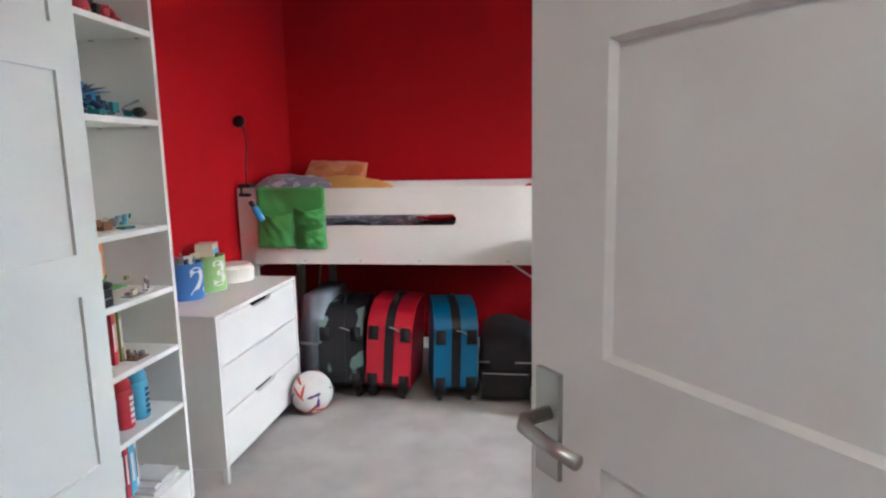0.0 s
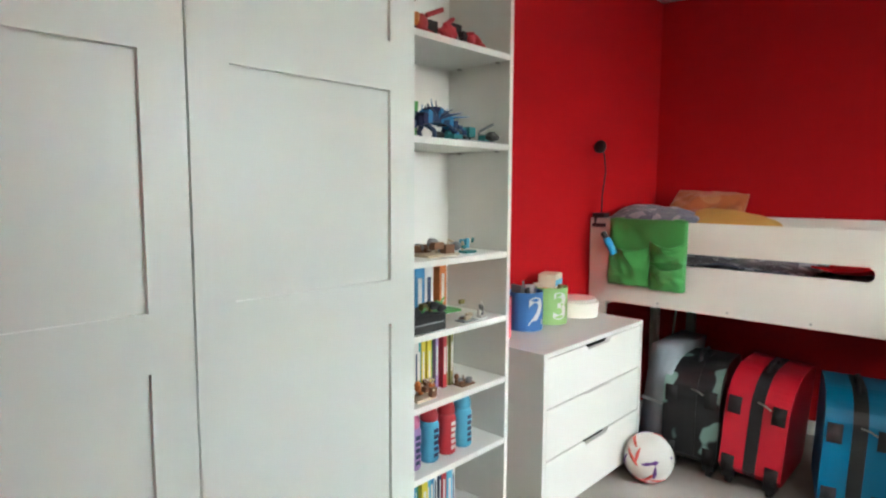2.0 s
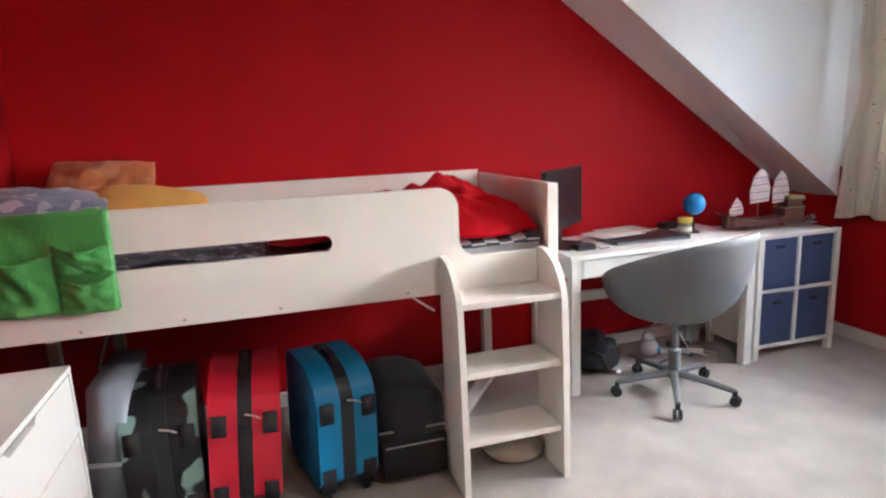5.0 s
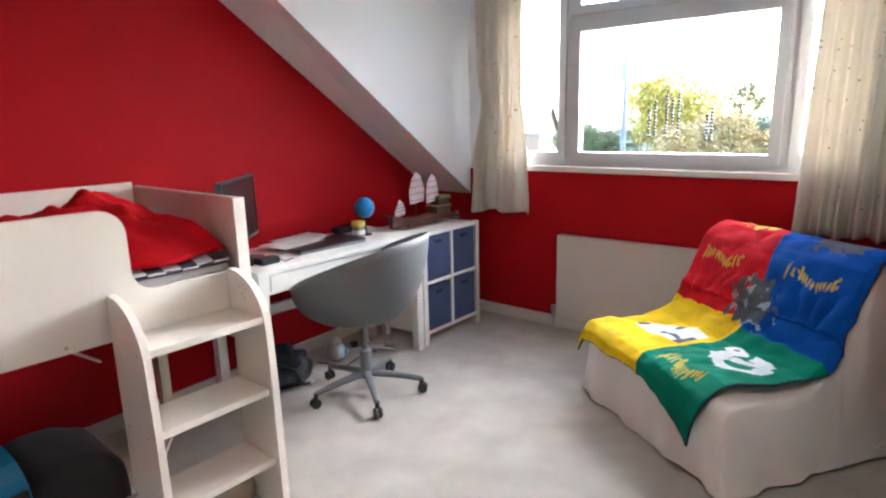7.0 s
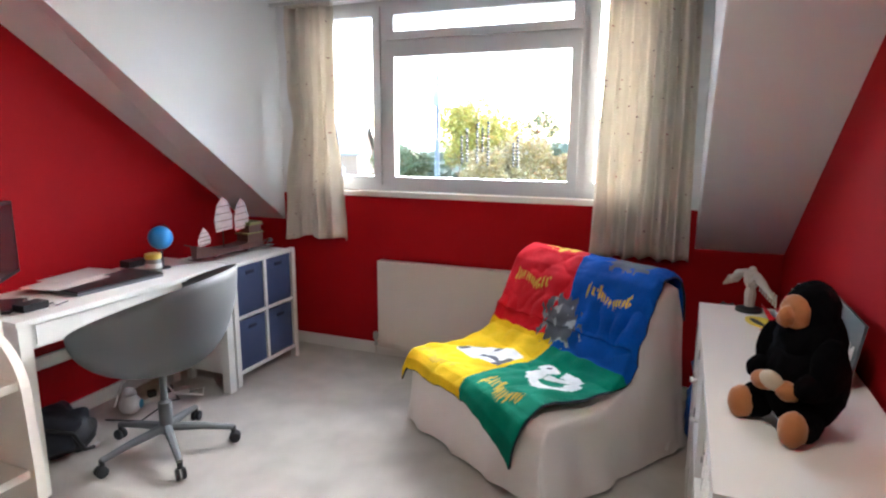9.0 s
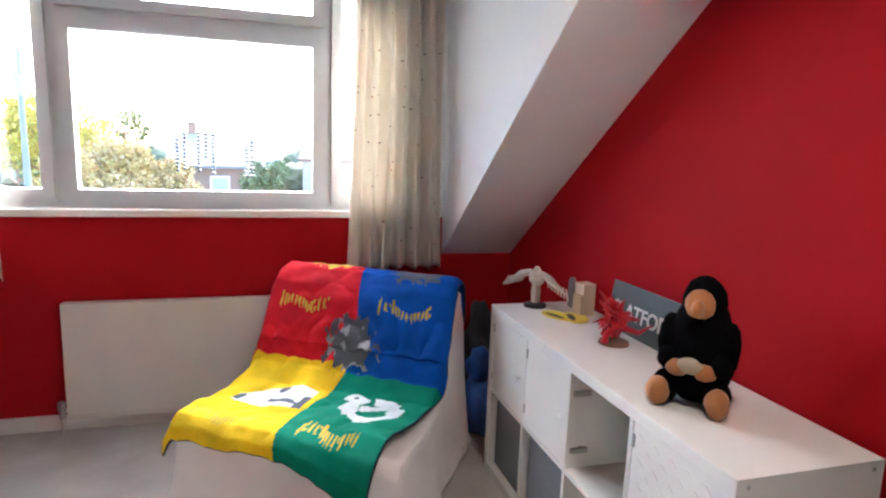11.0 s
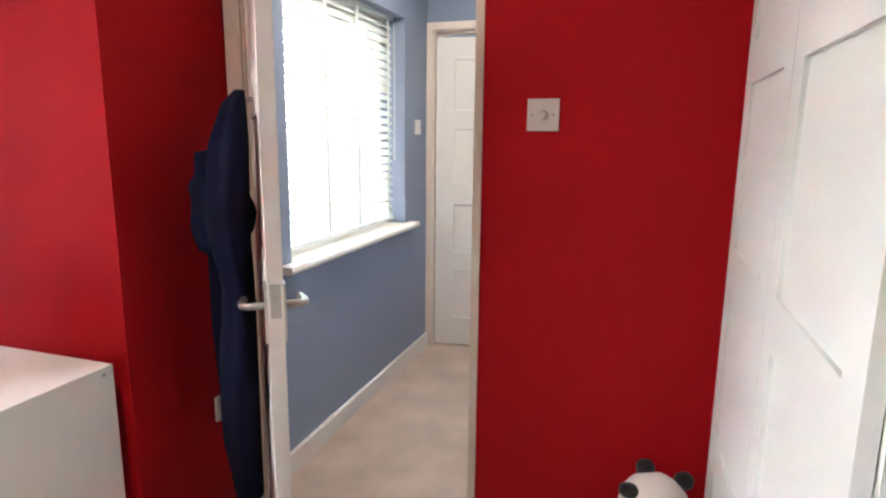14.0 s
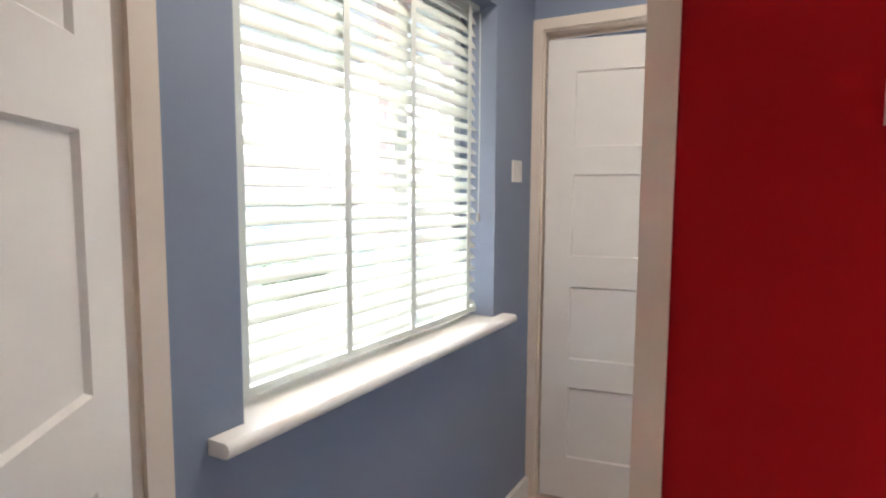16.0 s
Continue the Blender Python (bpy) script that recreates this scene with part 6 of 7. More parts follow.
def shelf_unit():
    s = thing("long_shelf_unit", UX, UY, 0, 0, "long white cube shelf unit with doors against the red wall", "shelf unit")
    L, D, H = 1.46, 0.41, 0.77
    t = 0.037
    part("top", boxes(((0, 0, H - t), (L, D, H))), LAMINATE, s, bevel=0.001)
    part("bottom", boxes(((t, 0, 0), (L - t, D, t))), LAMINATE, s, bevel=0.001)
    part("side_panel", boxes(((0, 0, 0), (t, D, H - t))), LAMINATE, s, bevel=0.001)
    part("side_panel", boxes(((L - t, 0, 0), (L, D, H - t))), LAMINATE, s, bevel=0.001)
    for y in (0.03, D - 0.03):
        part("screw_cover", lathe(bmesh.new(), [(0.006, 0), (0.005, 0.0012)], 10), METAL, s, "small dark screw cover").matrix_basis = pose(-0.0002, y, H - 0.02, 0, -90)
    cw = (L - 2 * t - 3 * 0.016) / 4
    xs = [t + k * (cw + 0.016) for k in range(4)]
    for x in xs[1:]:
        part("divider", boxes(((x - 0.016, 0.002, t), (x, D - 0.001, H - t))), LAMINATE, s)
    for x in xs:
        part("shelf", boxes(((x, 0.002, 0.377), (x + cw, D - 0.002, 0.393))), LAMINATE, s)
    part("back_panel", boxes(((t, 0.0, t), (L - t, 0.006, H - t))), LAMINATE, s)
    for x in xs[:2]:
        part("hinge_cup", lathe(bmesh.new(), [(0.012, 0), (0.011, 0.008)], 12), METAL, s).matrix_basis = pose(xs[1] + cw - 0.001, D - 0.05, 0.46 if x == xs[0] else 0.66, 0, -90)
        part("hinge_arm", boxes(((xs[1] + cw - 0.012, D - 0.075, (0.452 if x == xs[0] else 0.652)), (xs[1] + cw - 0.001, D - 0.015, (0.468 if x == xs[0] else 0.668)))), METAL, s, "steel cabinet hinge", bevel=0.003)
    for k in (0, 2, 3):
        x = xs[k]
        d = tagged(new("door"), "white square cabinet door" if k else "white cabinet door with a raised diagonal pattern")
        d.parent = s
        part("door_panel", boxes(((x + 0.002, D - 0.019, 0.396), (x + cw - 0.002, D - 0.003, H - t - 0.003))), LAMINATE, d, bevel=0.002)
        part("knob", lathe(bmesh.new(), [(0.005, 0), (0.005, 0.012), (0.011, 0.018), (0.010, 0.024)], 14), LAMINATE, d, "small white knob").matrix_basis = pose(x + 0.03, D - 0.003, 0.56, -90)
        if k == 0:
            lz = None
            for q in range(9):
                for w in range(9):
                    if (q + w) % 2 == 0:
                        if lz is None:
                            lz = part("raised_lozenge", prism(bmesh.new(), [(-0.017, -0.006), (-0.005, -0.010), (0.017, 0.006), (0.005, 0.010)], "y", D - 0.0035, D + 0.0015), LAMINATE, d)
                            ob = lz
                        else:
                            ob = new("raised_lozenge", lz.data)
                            ob.parent = d
                        ob.matrix_basis = pose(x + 0.045 + q * 0.031, 0, 0.425 + w * 0.034)
        for z in (0.44, 0.66):
            part("hinge_knuckle", boxes(((x + cw - 0.012, D - 0.0028, z), (x + cw - 0.003, D + 0.002, z + 0.035))), METAL, d, "small steel hinge", bevel=0.002)
    return xs, cw


xs4, cw4 = shelf_unit()
GREYFELT = material("grey_felt", (0.13, 0.14, 0.155), 0.9, 0.1, 8, 0.3, 260, sheen=0.2)
for k in (2, 3):
    gb = thing("storage_bin", UX + xs4[k] + 0.006, UY + 0.03, 0.038, 0, "mid-grey fabric storage bin in the long white shelf unit", "storage bin", "grey fabric bins")
    w = cw4 - 0.012
    part("bin_front", boxes(((0, 0.335, 0), (w, 0.347, 0.32))), GREYFELT, gb, bevel=0.004)
    part("bin_side", boxes(((0, 0, 0), (0.006, 0.335, 0.31)), ((w - 0.006, 0, 0), (w, 0.335, 0.31)), ((0.006, 0, 0), (w - 0.006, 0.335, 0.006)), ((0.006, 0, 0.006), (w - 0.006, 0.006, 0.31))), GREYFELT, gb)
pb = thing("plastic_box", UX + xs4[1] + 0.05, UY + 0.10, 0.038, 0, "clear plastic lidded box of pink bits in the shelf unit", "plastic box")
part("tub", boxes(((0, 0, 0), (0.22, 0.26, 0.13))), colour("clear_pinkish_plastic", (0.42, 0.34, 0.42), 0.2), pb, bevel=0.02, seg=3)
part("lid", boxes(((-0.008, -0.008, 0.131), (0.228, 0.268, 0.150))), colour("clear_white_plastic", (0.6, 0.62, 0.66), 0.2), pb, bevel=0.006)
part("clip_handle", tube(bmesh.new(), [(-0.012, 0.22, 0.10), (-0.012, 0.274, 0.14), (0.11, 0.276, 0.15), (0.232, 0.274, 0.14), (0.232, 0.22, 0.10)], 0.006, 8), PALETTE["navy"], pb, "dark blue clip handle")
bk = thing("storage_basket", UX + xs4[0] + 0.04, UY + 0.08, 0.038, 0, "bright green plastic basket full of bits in the shelf unit", "basket")
LIME = colour("lime_plastic", (0.10, 0.45, 0.05), 0.35)
part("basket_body", boxes(((0, 0.28, 0), (0.24, 0.285, 0.15)), ((0, 0, 0), (0.005, 0.28, 0.15)), ((0.235, 0, 0), (0.24, 0.28, 0.15)), ((0.005, 0, 0), (0.235, 0.28, 0.005)), ((0.005, 0, 0.005), (0.235, 0.005, 0.15))), LIME, bk)
part("rim", tube(bmesh.new(), [(0, 0, 0.15), (0.24, 0, 0.15), (0.24, 0.285, 0.15), (0, 0.285, 0.15), (0, 0.01, 0.15)], 0.006, 8), LIME, bk)
lump("toy_assortment", UX + xs4[0] + 0.16, UY + 0.23, 0.05, (0.09, 0.12, 0.17), [P["black"], P["white"], P["sky"], P["navy"]], 31, "jumble of black and white toys heaped in the green basket", n=18)
ll = part("lime_box", boxes(((0, 0, 0), (0.02, 0.1, 0.09))), LIME, None, "thin lime green plastic box in an open shelf cube", bevel=0.003)
ll.location = (UX + xs4[1] + 0.004, UY + 0.25, 0.394)
tagged(ll, "", "box")

ZT = 0.7705


def seated_plush():
    fur = material("black_plush_fur", (0.004, 0.004, 0.005), 0.98, 0.3, 20, 0.6, 350, spec=0.05)
    tan = material("tan_plush", (0.42, 0.16, 0.045), 0.8, 0.15, 14, 0.3, 300, sheen=0.3)
    coin = colour("pale_coin", (0.45, 0.36, 0.24), 0.5)
    bm = bmesh.new()

    def add(c, s, k, wob=0.06, sub=4):
        q = len(bm.faces)
        blob(bm, c, s, wob, sub, 4)
        bm.faces.ensure_lookup_table()
        for f in bm.faces[q:]:
            f.material_index = k
    add((0, 0, 0.12), (0.095, 0.105, 0.125), 0)
    add((0.0, 0, 0.20), (0.08, 0.088, 0.09), 0)
    add((0.005, 0, 0.275), (0.062, 0.066, 0.068), 0)
    add((0.058, 0, 0.275), (0.022, 0.044, 0.040), 1, 0.02)
    add((0.082, 0, 0.268), (0.026, 0.020, 0.024), 1, 0.0)
    for s in (-1, 1):
        add((0.025, s * 0.088, 0.165), (0.05, 0.034, 0.07), 0)
        add((0.06, s * 0.080, 0.125), (0.05, 0.030, 0.032), 0)
        add((0.095, s * 0.042, 0.108), (0.025, 0.034, 0.022), 1, 0.05, 3)
        add((0.07, s * 0.078, 0.045), (0.05, 0.04, 0.045), 0)
        add((0.115, s * 0.088, 0.040), (0.032, 0.036, 0.040), 1, 0.04, 3)
    add((0.108, 0, 0.122), (0.015, 0.038, 0.022), 2, 0.05, 3)
    ob = part("plush_toy", bm, [fur, tan, coin], None, "seated black plush animal with tan muzzle on the shelf unit", smooth=True)
    ob.data.transform(Matrix.Diagonal((0.92, 0.86, 1.03, 1)))
    ob.matrix_world = pose(1.28, 1.015, ZT - 0.004, 0, 0, 128)
    tagged(ob, "", "plush toy")
    tex = ob.modifiers.new("fur", "DISPLACE")
    tx = bpy.data.textures.new("fur", "CLOUDS")
    tx.noise_scale = 0.012
    tex.texture, tex.strength, tex.mid_level = tx, 0.007, 0.5


seated_plush()


def bird_figure():
    bone = colour("off_white_bone", (0.5, 0.43, 0.36), 0.6)
    bm = bmesh.new()
    lathe(bm, [(0.05, 0), (0.048, 0.012), (0.02, 0.02)], 14)
    tube(bm, [(0, 0, 0.015), (0.0, 0, 0.07), (0.0, 0.0, 0.12)], [0.018, 0.022, 0.012], 8)
    blob(bm, (0, 0, 0.13), (0.025, 0.04, 0.035), 0.3, 3, 4)
    blob(bm, (0, 0, 0.165), (0.016, 0.016, 0.016), 0.2, 2)
    for s in (-1, 1):
        tube(bm, [(0, s * 0.03, 0.15), (0.01, s * 0.08, 0.135), (0.0, s * 0.16, 0.085)], [0.014, 0.016, 0.004], 8)
        for k in range(7):
            y = 0.06 + 0.017 * k
            tube(bm, [(0, s * y, 0.135 - 0.0045 * k), (0.012, s * (y + 0.02), 0.10 - 0.006 * k)], 0.004, 5)
    for f in bm.faces:
        f.material_index = 0 if f.calc_center_median().z > 0.022 else 1
    ob = part("bird_skeleton_figure", bm, [bone, P["black"]], None, "off-white winged skeleton figure on a dark base on the shelf unit")
    ob.matrix_world = pose(2.29, 1.04, ZT, 0, 0, 115)
    tagged(ob, "", "figurine")


bird_figure()


def creature():
    bm = bmesh.new()
    r = random.Random(41)
    blob(bm, (0, 0, 0.07), (0.038, 0.034, 0.05), 0.5, 3, 4)
    blob(bm, (0.02, -0.01, 0.125), (0.024, 0.022, 0.024), 0.4, 2, 4)
    for k in range(34):
        d = Vector((r.gauss(0, 1), r.gauss(0, 1), r.gauss(0.3, 1))).normalized()
        c = Vector((0, 0, 0.08)) + Vector((d.x * 0.025, d.y * 0.022, d.z * 0.035))
        e = c + d * r.uniform(0.03, 0.065)
        e.z = max(e.z, 0.005)
        tube(bm, [c, (c + e) / 2 + Vector((0, 0, 0.006)), e], [0.010, 0.006, 0.001], 6)
    for s in (-1, 1):
        tube(bm, [(0, s * 0.02, 0.05), (0.03, s * 0.045, 0.03), (0.035, s * 0.05, 0.001)], [0.014, 0.011, 0.012], 8)
        tube(bm, [(0, s * 0.03, 0.10), (0.03, s * 0.075, 0.12), (0.06, s * 0.08, 0.16)], [0.012, 0.009, 0.003], 8)
    tube(bm, [(-0.02, 0, 0.05), (-0.08, 0.02, 0.04), (-0.12, 0.05, 0.08)], [0.014, 0.009, 0.002], 8)
    ob = part("red_creature_figure", bm, colour("glossy_red_plastic", (0.50, 0.012, 0.02), 0.35, vary=0.25), None, "bright red spiky creature figure on a round tan base")
    ob.matrix_world = pose(1.76, 0.975, ZT + 0.0125, 0, 0, 60)
    tagged(ob, "", "figurine")


creature()
rb = part("figure_base", lathe(bmesh.new(), [(0.055, 0), (0.052, 0.01), (0.03, 0.012)], 24), P["brown"], None, "round brown base under the red figure")
rb.location = (1.76, 0.975, ZT)
tagged(rb, "", "figure base")
for k, (x, y, rz) in enumerate(((2.13, 1.01, 20), (2.07, 0.96, -15))):
    yl = part("yellow_disc", prism(bmesh.new(), [(0.075 * math.cos(a * math.pi / 9) * (1 + 0.08 * math.sin(a)), 0.05 * math.sin(a * math.pi / 9)) for a in range(18)], "z", 0, 0.004), [P["yellow"]], None, "flat yellow card shape lying on the shelf unit")
    yl.matrix_world = pose(x, y, ZT + 0.0045 * k, 0, 0, rz)
    tagged(yl, "", "card")
    dkb = part("dark_outline", prism(bmesh.new(), [(0.05 * math.cos(a * math.pi / 9), 0.014 * math.sin(a * math.pi / 9) + 0.018) for a in range(18)], "z", 0.004, 0.0046), P["black"], yl, "dark printed outline")
ar = part("grey_tombstone", prism(bmesh.new(), [(-0.035, 0), (0.035, 0)] + arc(0, 0.10, 0.035, 0, 180), "y", -0.006, 0.006), P["grey"], None, "grey arch-topped plaque standing against the red wall", bevel=0.001)
ar.matrix_world = pose(2.25, 0.885, ZT, 0, 0, 170)
tagged(ar, "", "plaque")
tb = part("tan_block", boxes(((-0.03, -0.03, 0), (0.03, 0.03, 0.135)), ((-0.035, 0.03, 0.0), (0.02, 0.045, 0.09))), P["cream"], None, "tan toy block tower on the shelf unit", bevel=0.004)
tb.matrix_world = pose(2.13, 0.89, ZT, 0, 0, 8)
tagged(tb, "", "toy")
sgn = thing("lettered_sign", 1.80, 0.848, ZT, 180, "dark grey sign with white capital letters leaning on the red wall", "sign")
sgn.matrix_world = sgn.matrix_world @ pose(0, -0.02, 0, -8)
part("board", boxes(((-0.19, 0.0, 0.0), (0.25, 0.008, 0.185))), colour("slate_grey_board", (0.075, 0.095, 0.10), 0.6), sgn, bevel=0.001)
tx = digit("PLATFORM", 0.078, PALETTE["white"], sgn, pose(0.035, -0.002, 0.06, 90))
tx.name = "lettering"


# ---- dressing gown behind the door ----
def gown():
    navy = material("navy_towelling", (0.005, 0.006, 0.020), 0.98, 0.25, 9, 0.4, 280, spec=0.08)
    g = thing("dressing_gown", 0.79, 0.265, 0.012, 127.6, "long dark navy dressing gown hanging from the door's hook", "dressing gown")
    bm = bmesh.new()
    n, m = 48, 60
    rows = []
    prof = [(0.0, 0.03), (0.03, 0.07), (0.12, 0.12), (0.25, 0.14), (0.33, 0.13), (0.45, 0.10), (0.65, 0.115), (0.85, 0.12), (0.97, 0.105), (1.0, 0.06)]
    for j in range(m + 1):
        v = j / m
        z = 1.49 - v * 1.15
        hw = next(a[1] + (b[1] - a[1]) * (v - a[0]) / (b[0] - a[0]) for a, b in zip(prof, prof[1:]) if a[0] <= v <= b[0])
        row = []
        for i in range(n):
            a = 2 * math.pi * i / n
            r = 1 + 0.035 * math.sin(a * 5 + 3 * v) + 0.18 * noise.noise(Vector((math.cos(a) * 1.5, math.sin(a) * 1.5, v * 4)))
            row.append(bm.verts.new((0.40 + 1.4 * hw * math.cos(a) * r, -0.058 - 0.42 * hw + 0.42 * hw * math.sin(a) * r + 0.02, z)))
        rows.append(row)
    for a, b in zip(rows, rows[1:]):
        for i in range(n):
            bm.faces.new((a[i], a[(i + 1) % n], b[(i + 1) % n], b[i]))
    bm.faces.new(rows[0][::-1])
    bm.faces.new(rows[-1])
    part("gown_body", bm, navy, g, smooth=True)
    part("hood", blob(bmesh.new(), (0.38, -0.108, 1.19), (0.125, 0.075, 0.16), 0.4, 4, 2.5), navy, g, smooth=True)
    part("sleeve", tube(bmesh.new(), [(0.30, -0.09, 1.32), (0.27, -0.11, 1.1), (0.27, -0.11, 0.8), (0.28, -0.105, 0.55)], [0.02, 0.05, 0.05, 0.04], 14), navy, g, smooth=True)
    part("belt", tube(bmesh.new(), [(0.46, -0.085, 0.95), (0.47, -0.095, 0.6), (0.45, -0.09, 0.40), (0.44, -0.09, 0.24)], [0.015, 0.016, 0.02, 0.022], 8), navy, g, smooth=True)


gown()


def panda():
    white = material("white_plush", (0.80, 0.74, 0.66), 0.9, 0.08, 14, 0.5, 260, sheen=0.4)
    black = material("black_plush", (0.012, 0.011, 0.012), 0.9, 0.2, 14, 0.5, 260, sheen=0.2)
    bm = bmesh.new()

    def add(c, s, k, sub=3):
        q = len(bm.faces)
        blob(bm, c, s, 0.05, sub)
        bm.faces.ensure_lookup_table()
        for f in bm.faces[q:]:
            f.material_index = k
    add((0, 0, 0.14), (0.14, 0.13, 0.15), 0, 4)
    add((-0.06, 0.02, 0.22), (0.12, 0.11, 0.10), 1, 4)
    add((0.06, 0.03, 0.38), (0.082, 0.085, 0.075), 0, 4)
    add((0.10, 0.09, 0.355), (0.05, 0.045, 0.04), 0)
    add((0.115, 0.128, 0.365), (0.018, 0.015, 0.018), 1, 2)
    add((0.115, 0.075, 0.43), (0.025, 0.022, 0.018), 1, 2)
    add((0.03, 0.105, 0.345), (0.025, 0.02, 0.034), 1, 2)
    for x in (0.09, 0.0):
        add((x, -0.01, 0.45 if x > 0.05 else 0.44), (0.024, 0.017, 0.024), 1, 2)
    for s in (-1, 1):
        add((s * 0.12, 0.05, 0.22), (0.04, 0.06, 0.09), 1)
        add((s * 0.10, 0.16, 0.05), (0.05, 0.09, 0.05), 1)
    ob = part("panda_plush", bm, [white, black], None, "black and white panda soft toy on the floor beside the wardrobe", smooth=True)
    ob.data.transform(Matrix.Scale(1.1, 4))
    ob.matrix_world = pose(-0.60, 0.43, 0.014, 0, 0, -8)
    tagged(ob, "", "plush toy")


panda()


# ---- ceiling lamps ----
def ceiling_lamp(x, y, power, label):
    c = thing("ceiling_lamp", x, y, ZC - 0.085, 0, label, "ceiling lamp")
    em = bpy.data.materials.new("lit_diffuser")
    em.use_nodes = True
    b = em.node_tree.nodes["Principled BSDF"]
    b.inputs["Emission Color"].default_value = (1.0, 0.85, 0.68, 1)
    b.inputs["Emission Strength"].default_value = power
    part("diffuser", lathe(bmesh.new(), [(0.02, 0), (0.12, 0.012), (0.16, 0.04), (0.165, 0.06)], 28), em, c, "lit opal glass", smooth=True)
    part("base", lathe(bmesh.new(), [(0.17, 0.06), (0.17, 0.084)], 28), UPVC, c)


ceiling_lamp(0.35, -0.55, HALL_LAMP, "round opal glass ceiling lamp, lit, in the hall")
# No bedroom lamp is seen; this one is added to brighten the armchair side.
ceiling_lamp(0.80, 1.40, ROOM_FILL, "unseen round ceiling lamp added as fill light in the bedroom")
ceiling_lamp(0.40, -2.45, HALL_LAMP, "round opal glass ceiling lamp, lit, beyond the hall door")


# ---- outdoors ----
GZ = -2.8
GRASS = material("meadow_ground", (0.06, 0.07, 0.03), 0.95, 0.4, 0.3, 0.2, 8)
gr = structure("ground", boxes(((3.6, -400, GZ - 0.2), (900, 400, GZ))), GRASS)
structure("road", boxes(((30, -200, GZ), (35, 200, GZ + 0.03))), material("asphalt", (0.06, 0.06, 0.06), 0.9, 0.2, 2, 0.3, 60))


def leafy(name, x, y, h, r, mats, seed, label, leaves=2600, trunk=True, flat=1.0):
    t = thing(name, x, y, GZ, 0, label, "tree" if trunk else "shrub")
    rr = random.Random(seed)
    bark = P["brown"]
    bm = bmesh.new()
    cz = h - r * flat
    tube(bm, [(0, 0, 0), (0.05, 0.02, cz * 0.5), (0.0, 0.05, cz)], [0.16, 0.12, 0.08] if trunk else [0.05, 0.04, 0.03], 8)
    for k in range(9 if trunk else 3):
        a, e = rr.uniform(0, 6.28), rr.uniform(0.2, 1.2)
        st = cz * rr.uniform(0.45, 0.95)
        tube(bm, [(0, 0, st), (r * 0.45 * math.cos(a), r * 0.45 * math.sin(a), st + r * 0.35 * e), (r * 0.8 * math.cos(a), r * 0.8 * math.sin(a), st + r * 0.75 * e)], [0.06, 0.035, 0.012], 6)
    part("trunk" if trunk else "stems", bm, bark, t)
    clumps = [(rr.uniform(-0.65, 0.65) * r, rr.uniform(-0.65, 0.65) * r, cz + rr.uniform(-0.55, 0.7) * r * flat, r * rr.uniform(0.28, 0.5)) for _ in range(16)]
    vs, fs, mi = [], [], []
    for k in range(leaves * 4):
        c = clumps[k % len(clumps)]
        d = Vector([rr.gauss(0, 1) for _ in range(3)]).normalized() * c[3] * rr.uniform(0.6, 1.05)
        p = Vector(c[:3]) + d
        s = rr.uniform(0.04, 0.08)
        a = Vector([rr.gauss(0, 1) for _ in range(3)]).normalized() * s
        b2 = a.cross(Vector([rr.gauss(0, 1) for _ in range(3)])).normalized() * s * 0.6
        i = len(vs)
        vs += [p - a, p + b2, p + a, p - b2]
        fs.append((i, i + 1, i + 2, i + 3))
        mi.append(rr.randrange(len(mats)))
    me = bpy.data.meshes.new("crown")
    me.from_pydata(vs, [], fs)
    for mm in mats:
        me.materials.append(mm)
    for p, k in zip(me.polygons, mi):
        p.material_index = k
    ob = new("crown", me)
    ob.parent = t
    tagged(ob, "", kind="stuff")


LY = [colour("yellow_leaf", (0.46, 0.36, 0.05), 0.8), colour("lime_leaf", (0.30, 0.27, 0.05), 0.8), colour("gold_leaf", (0.38, 0.26, 0.05), 0.8)]
LO = [colour("orange_leaf", (0.38, 0.23, 0.08), 0.8), colour("tan_leaf", (0.36, 0.26, 0.13), 0.8), colour("ochre_leaf", (0.34, 0.25, 0.07), 0.8)]
LG = [colour("green_leaf", (0.09, 0.11, 0.035), 0.8), colour("dull_green_leaf", (0.14, 0.14, 0.06), 0.8)]
leafy("autumn_tree", 25, 9.6, 6.0, 2.0, LY, 1, "round bright yellow autumn tree beyond the garden", 5200)
leafy("autumn_shrub", 22, 7.0, 4.0, 1.4, LO, 2, "orange and tan autumn shrub beyond the garden", 3000, False, 0.8)
leafy("autumn_shrub", 24, 5.6, 3.5, 1.1, LO, 3, "tan autumn shrub beyond the garden", 3000, False, 0.8)
leafy("autumn_shrub", 21, 8.2, 3.8, 1.0, LO, 4, "ochre autumn shrub beyond the garden", 2000, False, 0.8)
leafy("green_shrub", 24, 13.2, 3.7, 1.3, LG, 5, "dull green shrub beyond the garden", 2400, False, 0.8)
leafy("green_shrub", 26, 2.4, 3.6, 1.2, LG, 6, "green shrub in front of a distant house", 2000, False, 0.8)
leafy("bare_tree", 34, 9.3, 6.6, 1.8, LG, 7, "thin grey-green tree behind the yellow one", 1200)
leafy("green_shrub", 38, 15.6, 4.5, 1.6, LG + LY, 8, "mixed green and yellow shrub near a distant house", 2400, False, 0.8)
leafy("green_shrub", 9.5, -9.0, 2.6, 1.2, LG, 9, "green shrub outside the hall window", 2200, False, 0.8)


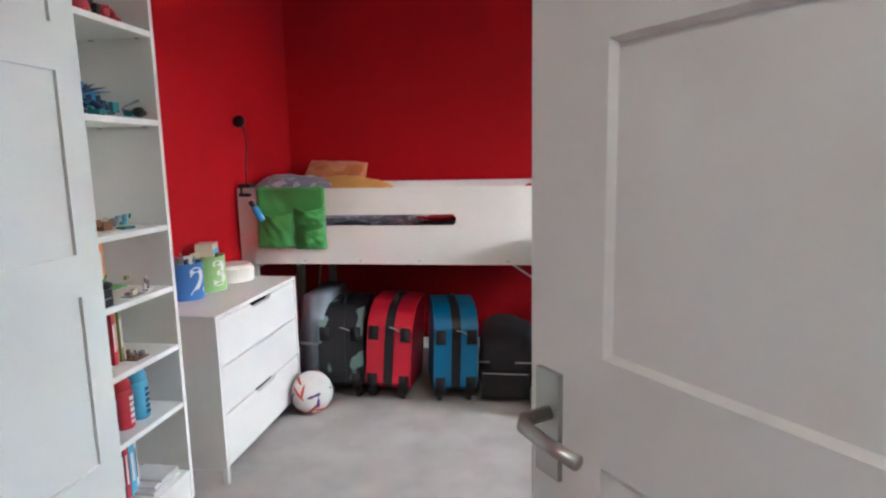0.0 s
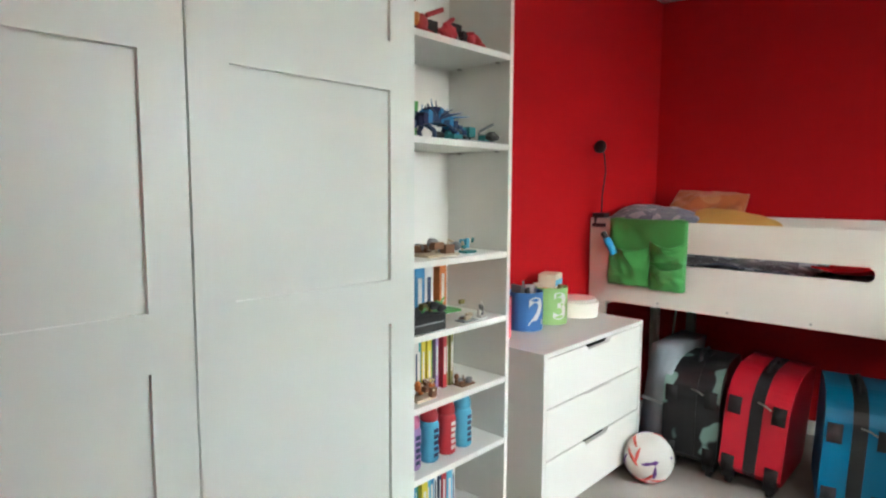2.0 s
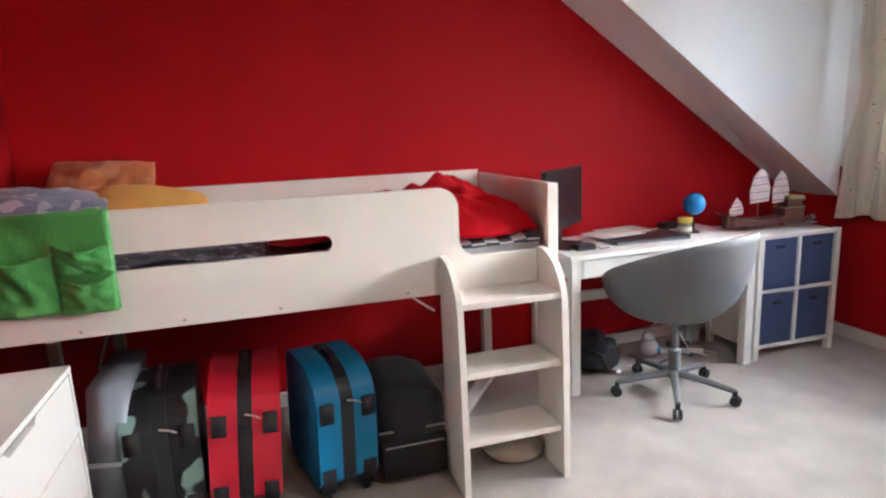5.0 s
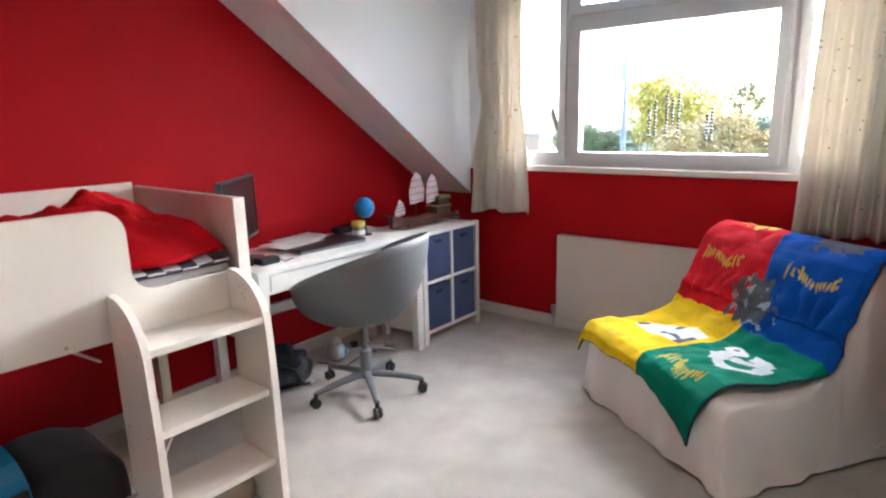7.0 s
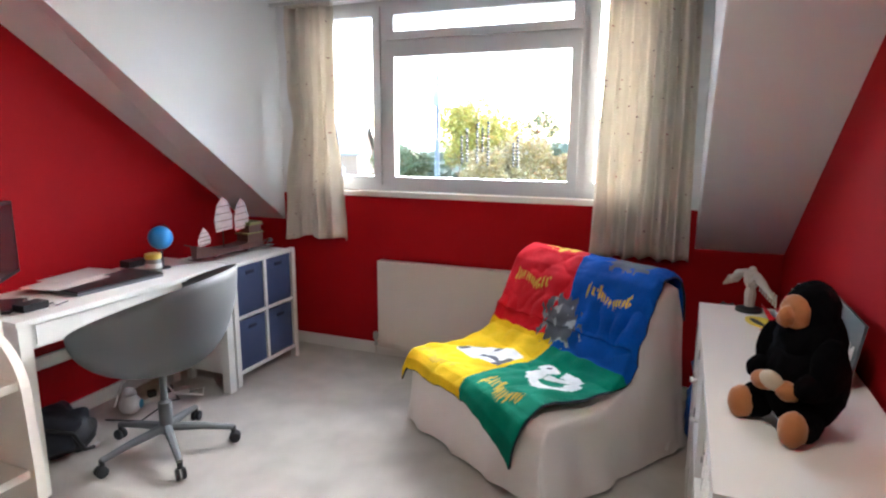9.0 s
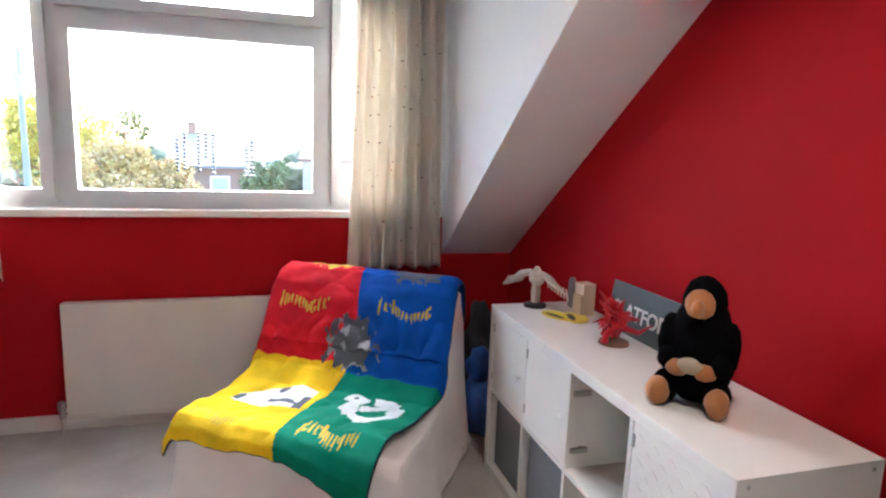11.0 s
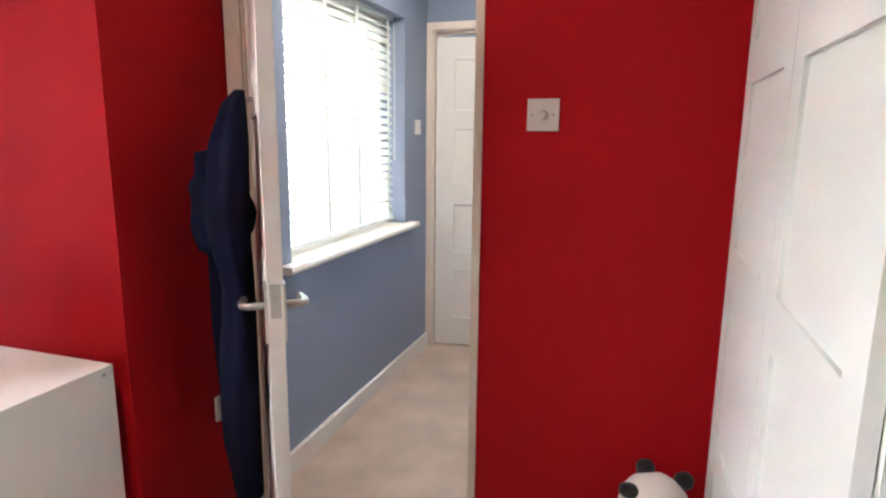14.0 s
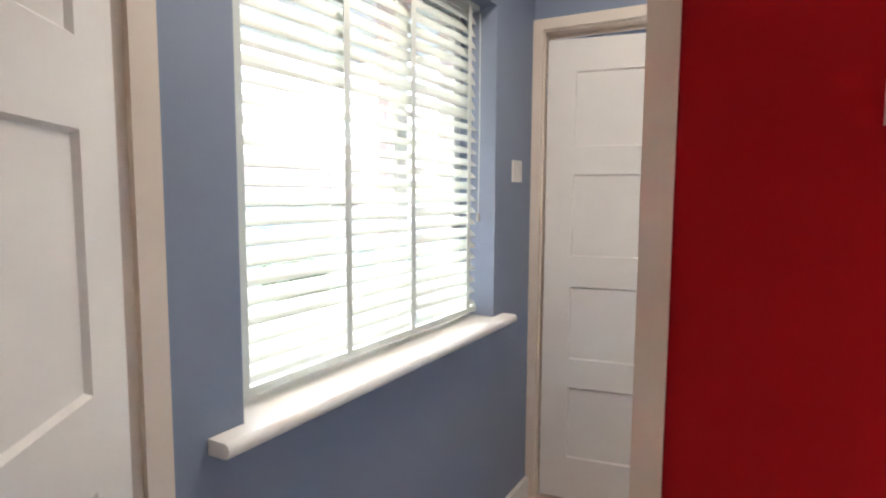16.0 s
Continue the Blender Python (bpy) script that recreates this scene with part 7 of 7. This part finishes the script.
def house(x, y, w, d, h, rh, rz, wall, roof, label):
    c = thing("house", x, y, GZ, rz, label, "house")
    prism(bm := bmesh.new(), [(-d / 2, 0), (d / 2, 0), (d / 2, h), (0, h + rh), (-d / 2, h)], "y", -w / 2, w / 2)
    part("wall", bm, wall, c)
    for s in (-1, 1):
        prism(bm := bmesh.new(), [(s * (d / 2 + 0.3), h - 0.25), (0, h + rh + 0.02), (0, h + rh + 0.2), (s * (d / 2 + 0.35), h - 0.08)], "y", -w / 2 - 0.3, w / 2 + 0.3)
        part("roof", bm, roof, c)
    part("chimney", boxes(((-0.3, w / 4, h + rh * 0.4), (0.3, w / 4 + 0.6, h + rh + 0.9))), wall, c, bevel=0.02)
    for k in range(3):
        for z in (1.0, 3.4):
            if z + 1.2 < h:
                wn2 = part("window", boxes(((-d / 2 - 0.04, -w / 2 + 0.9 + k * w / 3, z), (-d / 2 - 0.002, -w / 2 + 2.1 + k * w / 3, z + 1.15))), UPVC, c, "white framed window")
                part("pane", boxes(((-d / 2 - 0.05, -w / 2 + 1.0 + k * w / 3, z + 0.1), (-d / 2 - 0.041, -w / 2 + 2.0 + k * w / 3, z + 1.05))), P["grey"], wn2, "dark glass")


BRICKS = material("pale_brick", (0.17, 0.10, 0.065), 0.85, 0.12, 3, 0.3, 30)
RENDER = material("cream_render", (0.36, 0.30, 0.23), 0.85, 0.08, 2, 0.1, 30)
TILES = material("grey_roof_tiles", (0.16, 0.15, 0.15), 0.8, 0.15, 4, 0.4, 20)
REDTILES = material("brown_roof_tiles", (0.22, 0.11, 0.08), 0.8, 0.15, 4, 0.4, 20)
house(40, 28.5, 8, 8, 3.2, 1.9, 20, BRICKS, TILES, "pale rendered house with a grey pitched roof, far off")
house(45, 5.5, 6.5, 7, 2.9, 1.9, 8, BRICKS, TILES, "brick house with a grey roof behind the shrubs")
house(50, -6, 10, 8, 3.4, 2.2, -15, RENDER, REDTILES, "cream house with a brown roof in the distance")
house(70, -6, 7, 7, 3.0, 1.6, 20, BRICKS, REDTILES, "brick house gable to the side of the view")
house(30, -28, 12, 8, 3.6, 2.6, -50, RENDER, REDTILES, "cream house seen through the hall blind")
gg = thing("garage", 13.5, 9.6, GZ, 0, "low garage with a pale flat roof in the garden", "garage")
part("wall", boxes(((-2.4, -3.2, 0), (2.4, 3.2, 1.9))), RENDER, gg)
part("roof", boxes(((-2.6, -3.4, 1.9), (2.6, 3.4, 2.02))), material("pale_felt_roof", (0.5, 0.5, 0.48), 0.8, 0.1, 2, 0.2, 40), gg)
pl = thing("utility_pole", 9.86, 5.53, GZ, 0, "slim pale metal pole with a lamp bracket outside the window", "pole")
PMET = colour("pale_grey_metal", (0.14, 0.145, 0.15), 0.5)
part("shaft", lathe(bmesh.new(), [(0.06, 0), (0.05, 3.0), (0.028, 5.45)], 12), PMET, pl)
part("lamp_bracket", tube(bmesh.new(), [(0, 0, 5.3), (0.0, -0.08, 5.42), (0.0, -0.14, 5.3), (0, -0.14, 5.1)], 0.018, 6), P["grey"], pl)
part("junction_box", boxes(((-0.06, -0.05, 4.8), (0.06, 0.07, 5.1))), P["grey"], pl, bevel=0.01)
bare = []
for k in range(36):
    lx = 60 + 12 * math.sin(k * 1.7)
    bare.append((lx, -60 + k * 3.6 + 1.5 * math.sin(k * 2.9), 1.7 + 0.6 * math.sin(k * 1.3)))
bm = bmesh.new()
for q in bare:
    blob(bm, (q[0], q[1], GZ + q[2] * 0.7), (3.0, 2.6, q[2]), 0.5, 3, 2.5)
part("far_treeline", bm, material("far_foliage", (0.10, 0.10, 0.05), 0.9, 0.35, 1.2, 0.6, 4), None, "distant hazy line of mixed green trees", kind="stuff")

bd = thing("bead_strings", 3.226, 0, 0, 0, "dark beaded strings hanging outside the bedroom window pane", "hanging ornament")
for y, z0, z1, dx in ((2.60, 1.29, 1.46, 0), (2.565, 1.30, 1.50, 0), (2.50, 1.29, 1.53, 0), (2.465, 1.36, 1.50, 0), (2.43, 1.28, 1.53, 0), (2.27, 1.27, 1.42, 0), (2.245, 1.27, 1.45, 0)):
    bm = bmesh.new()
    tube(bm, [(0, y, z0 - 0.01), (0, y, z1 + 0.02)], 0.0012, 5)
    z = z0
    while z < z1:
        blob(bm, (0.0, y + 0.001 * math.sin(z * 90), z), (0.012, 0.012, 0.0075), 0, 1)
        z += 0.019
    part("bead_string", bm, BLACK, bd)
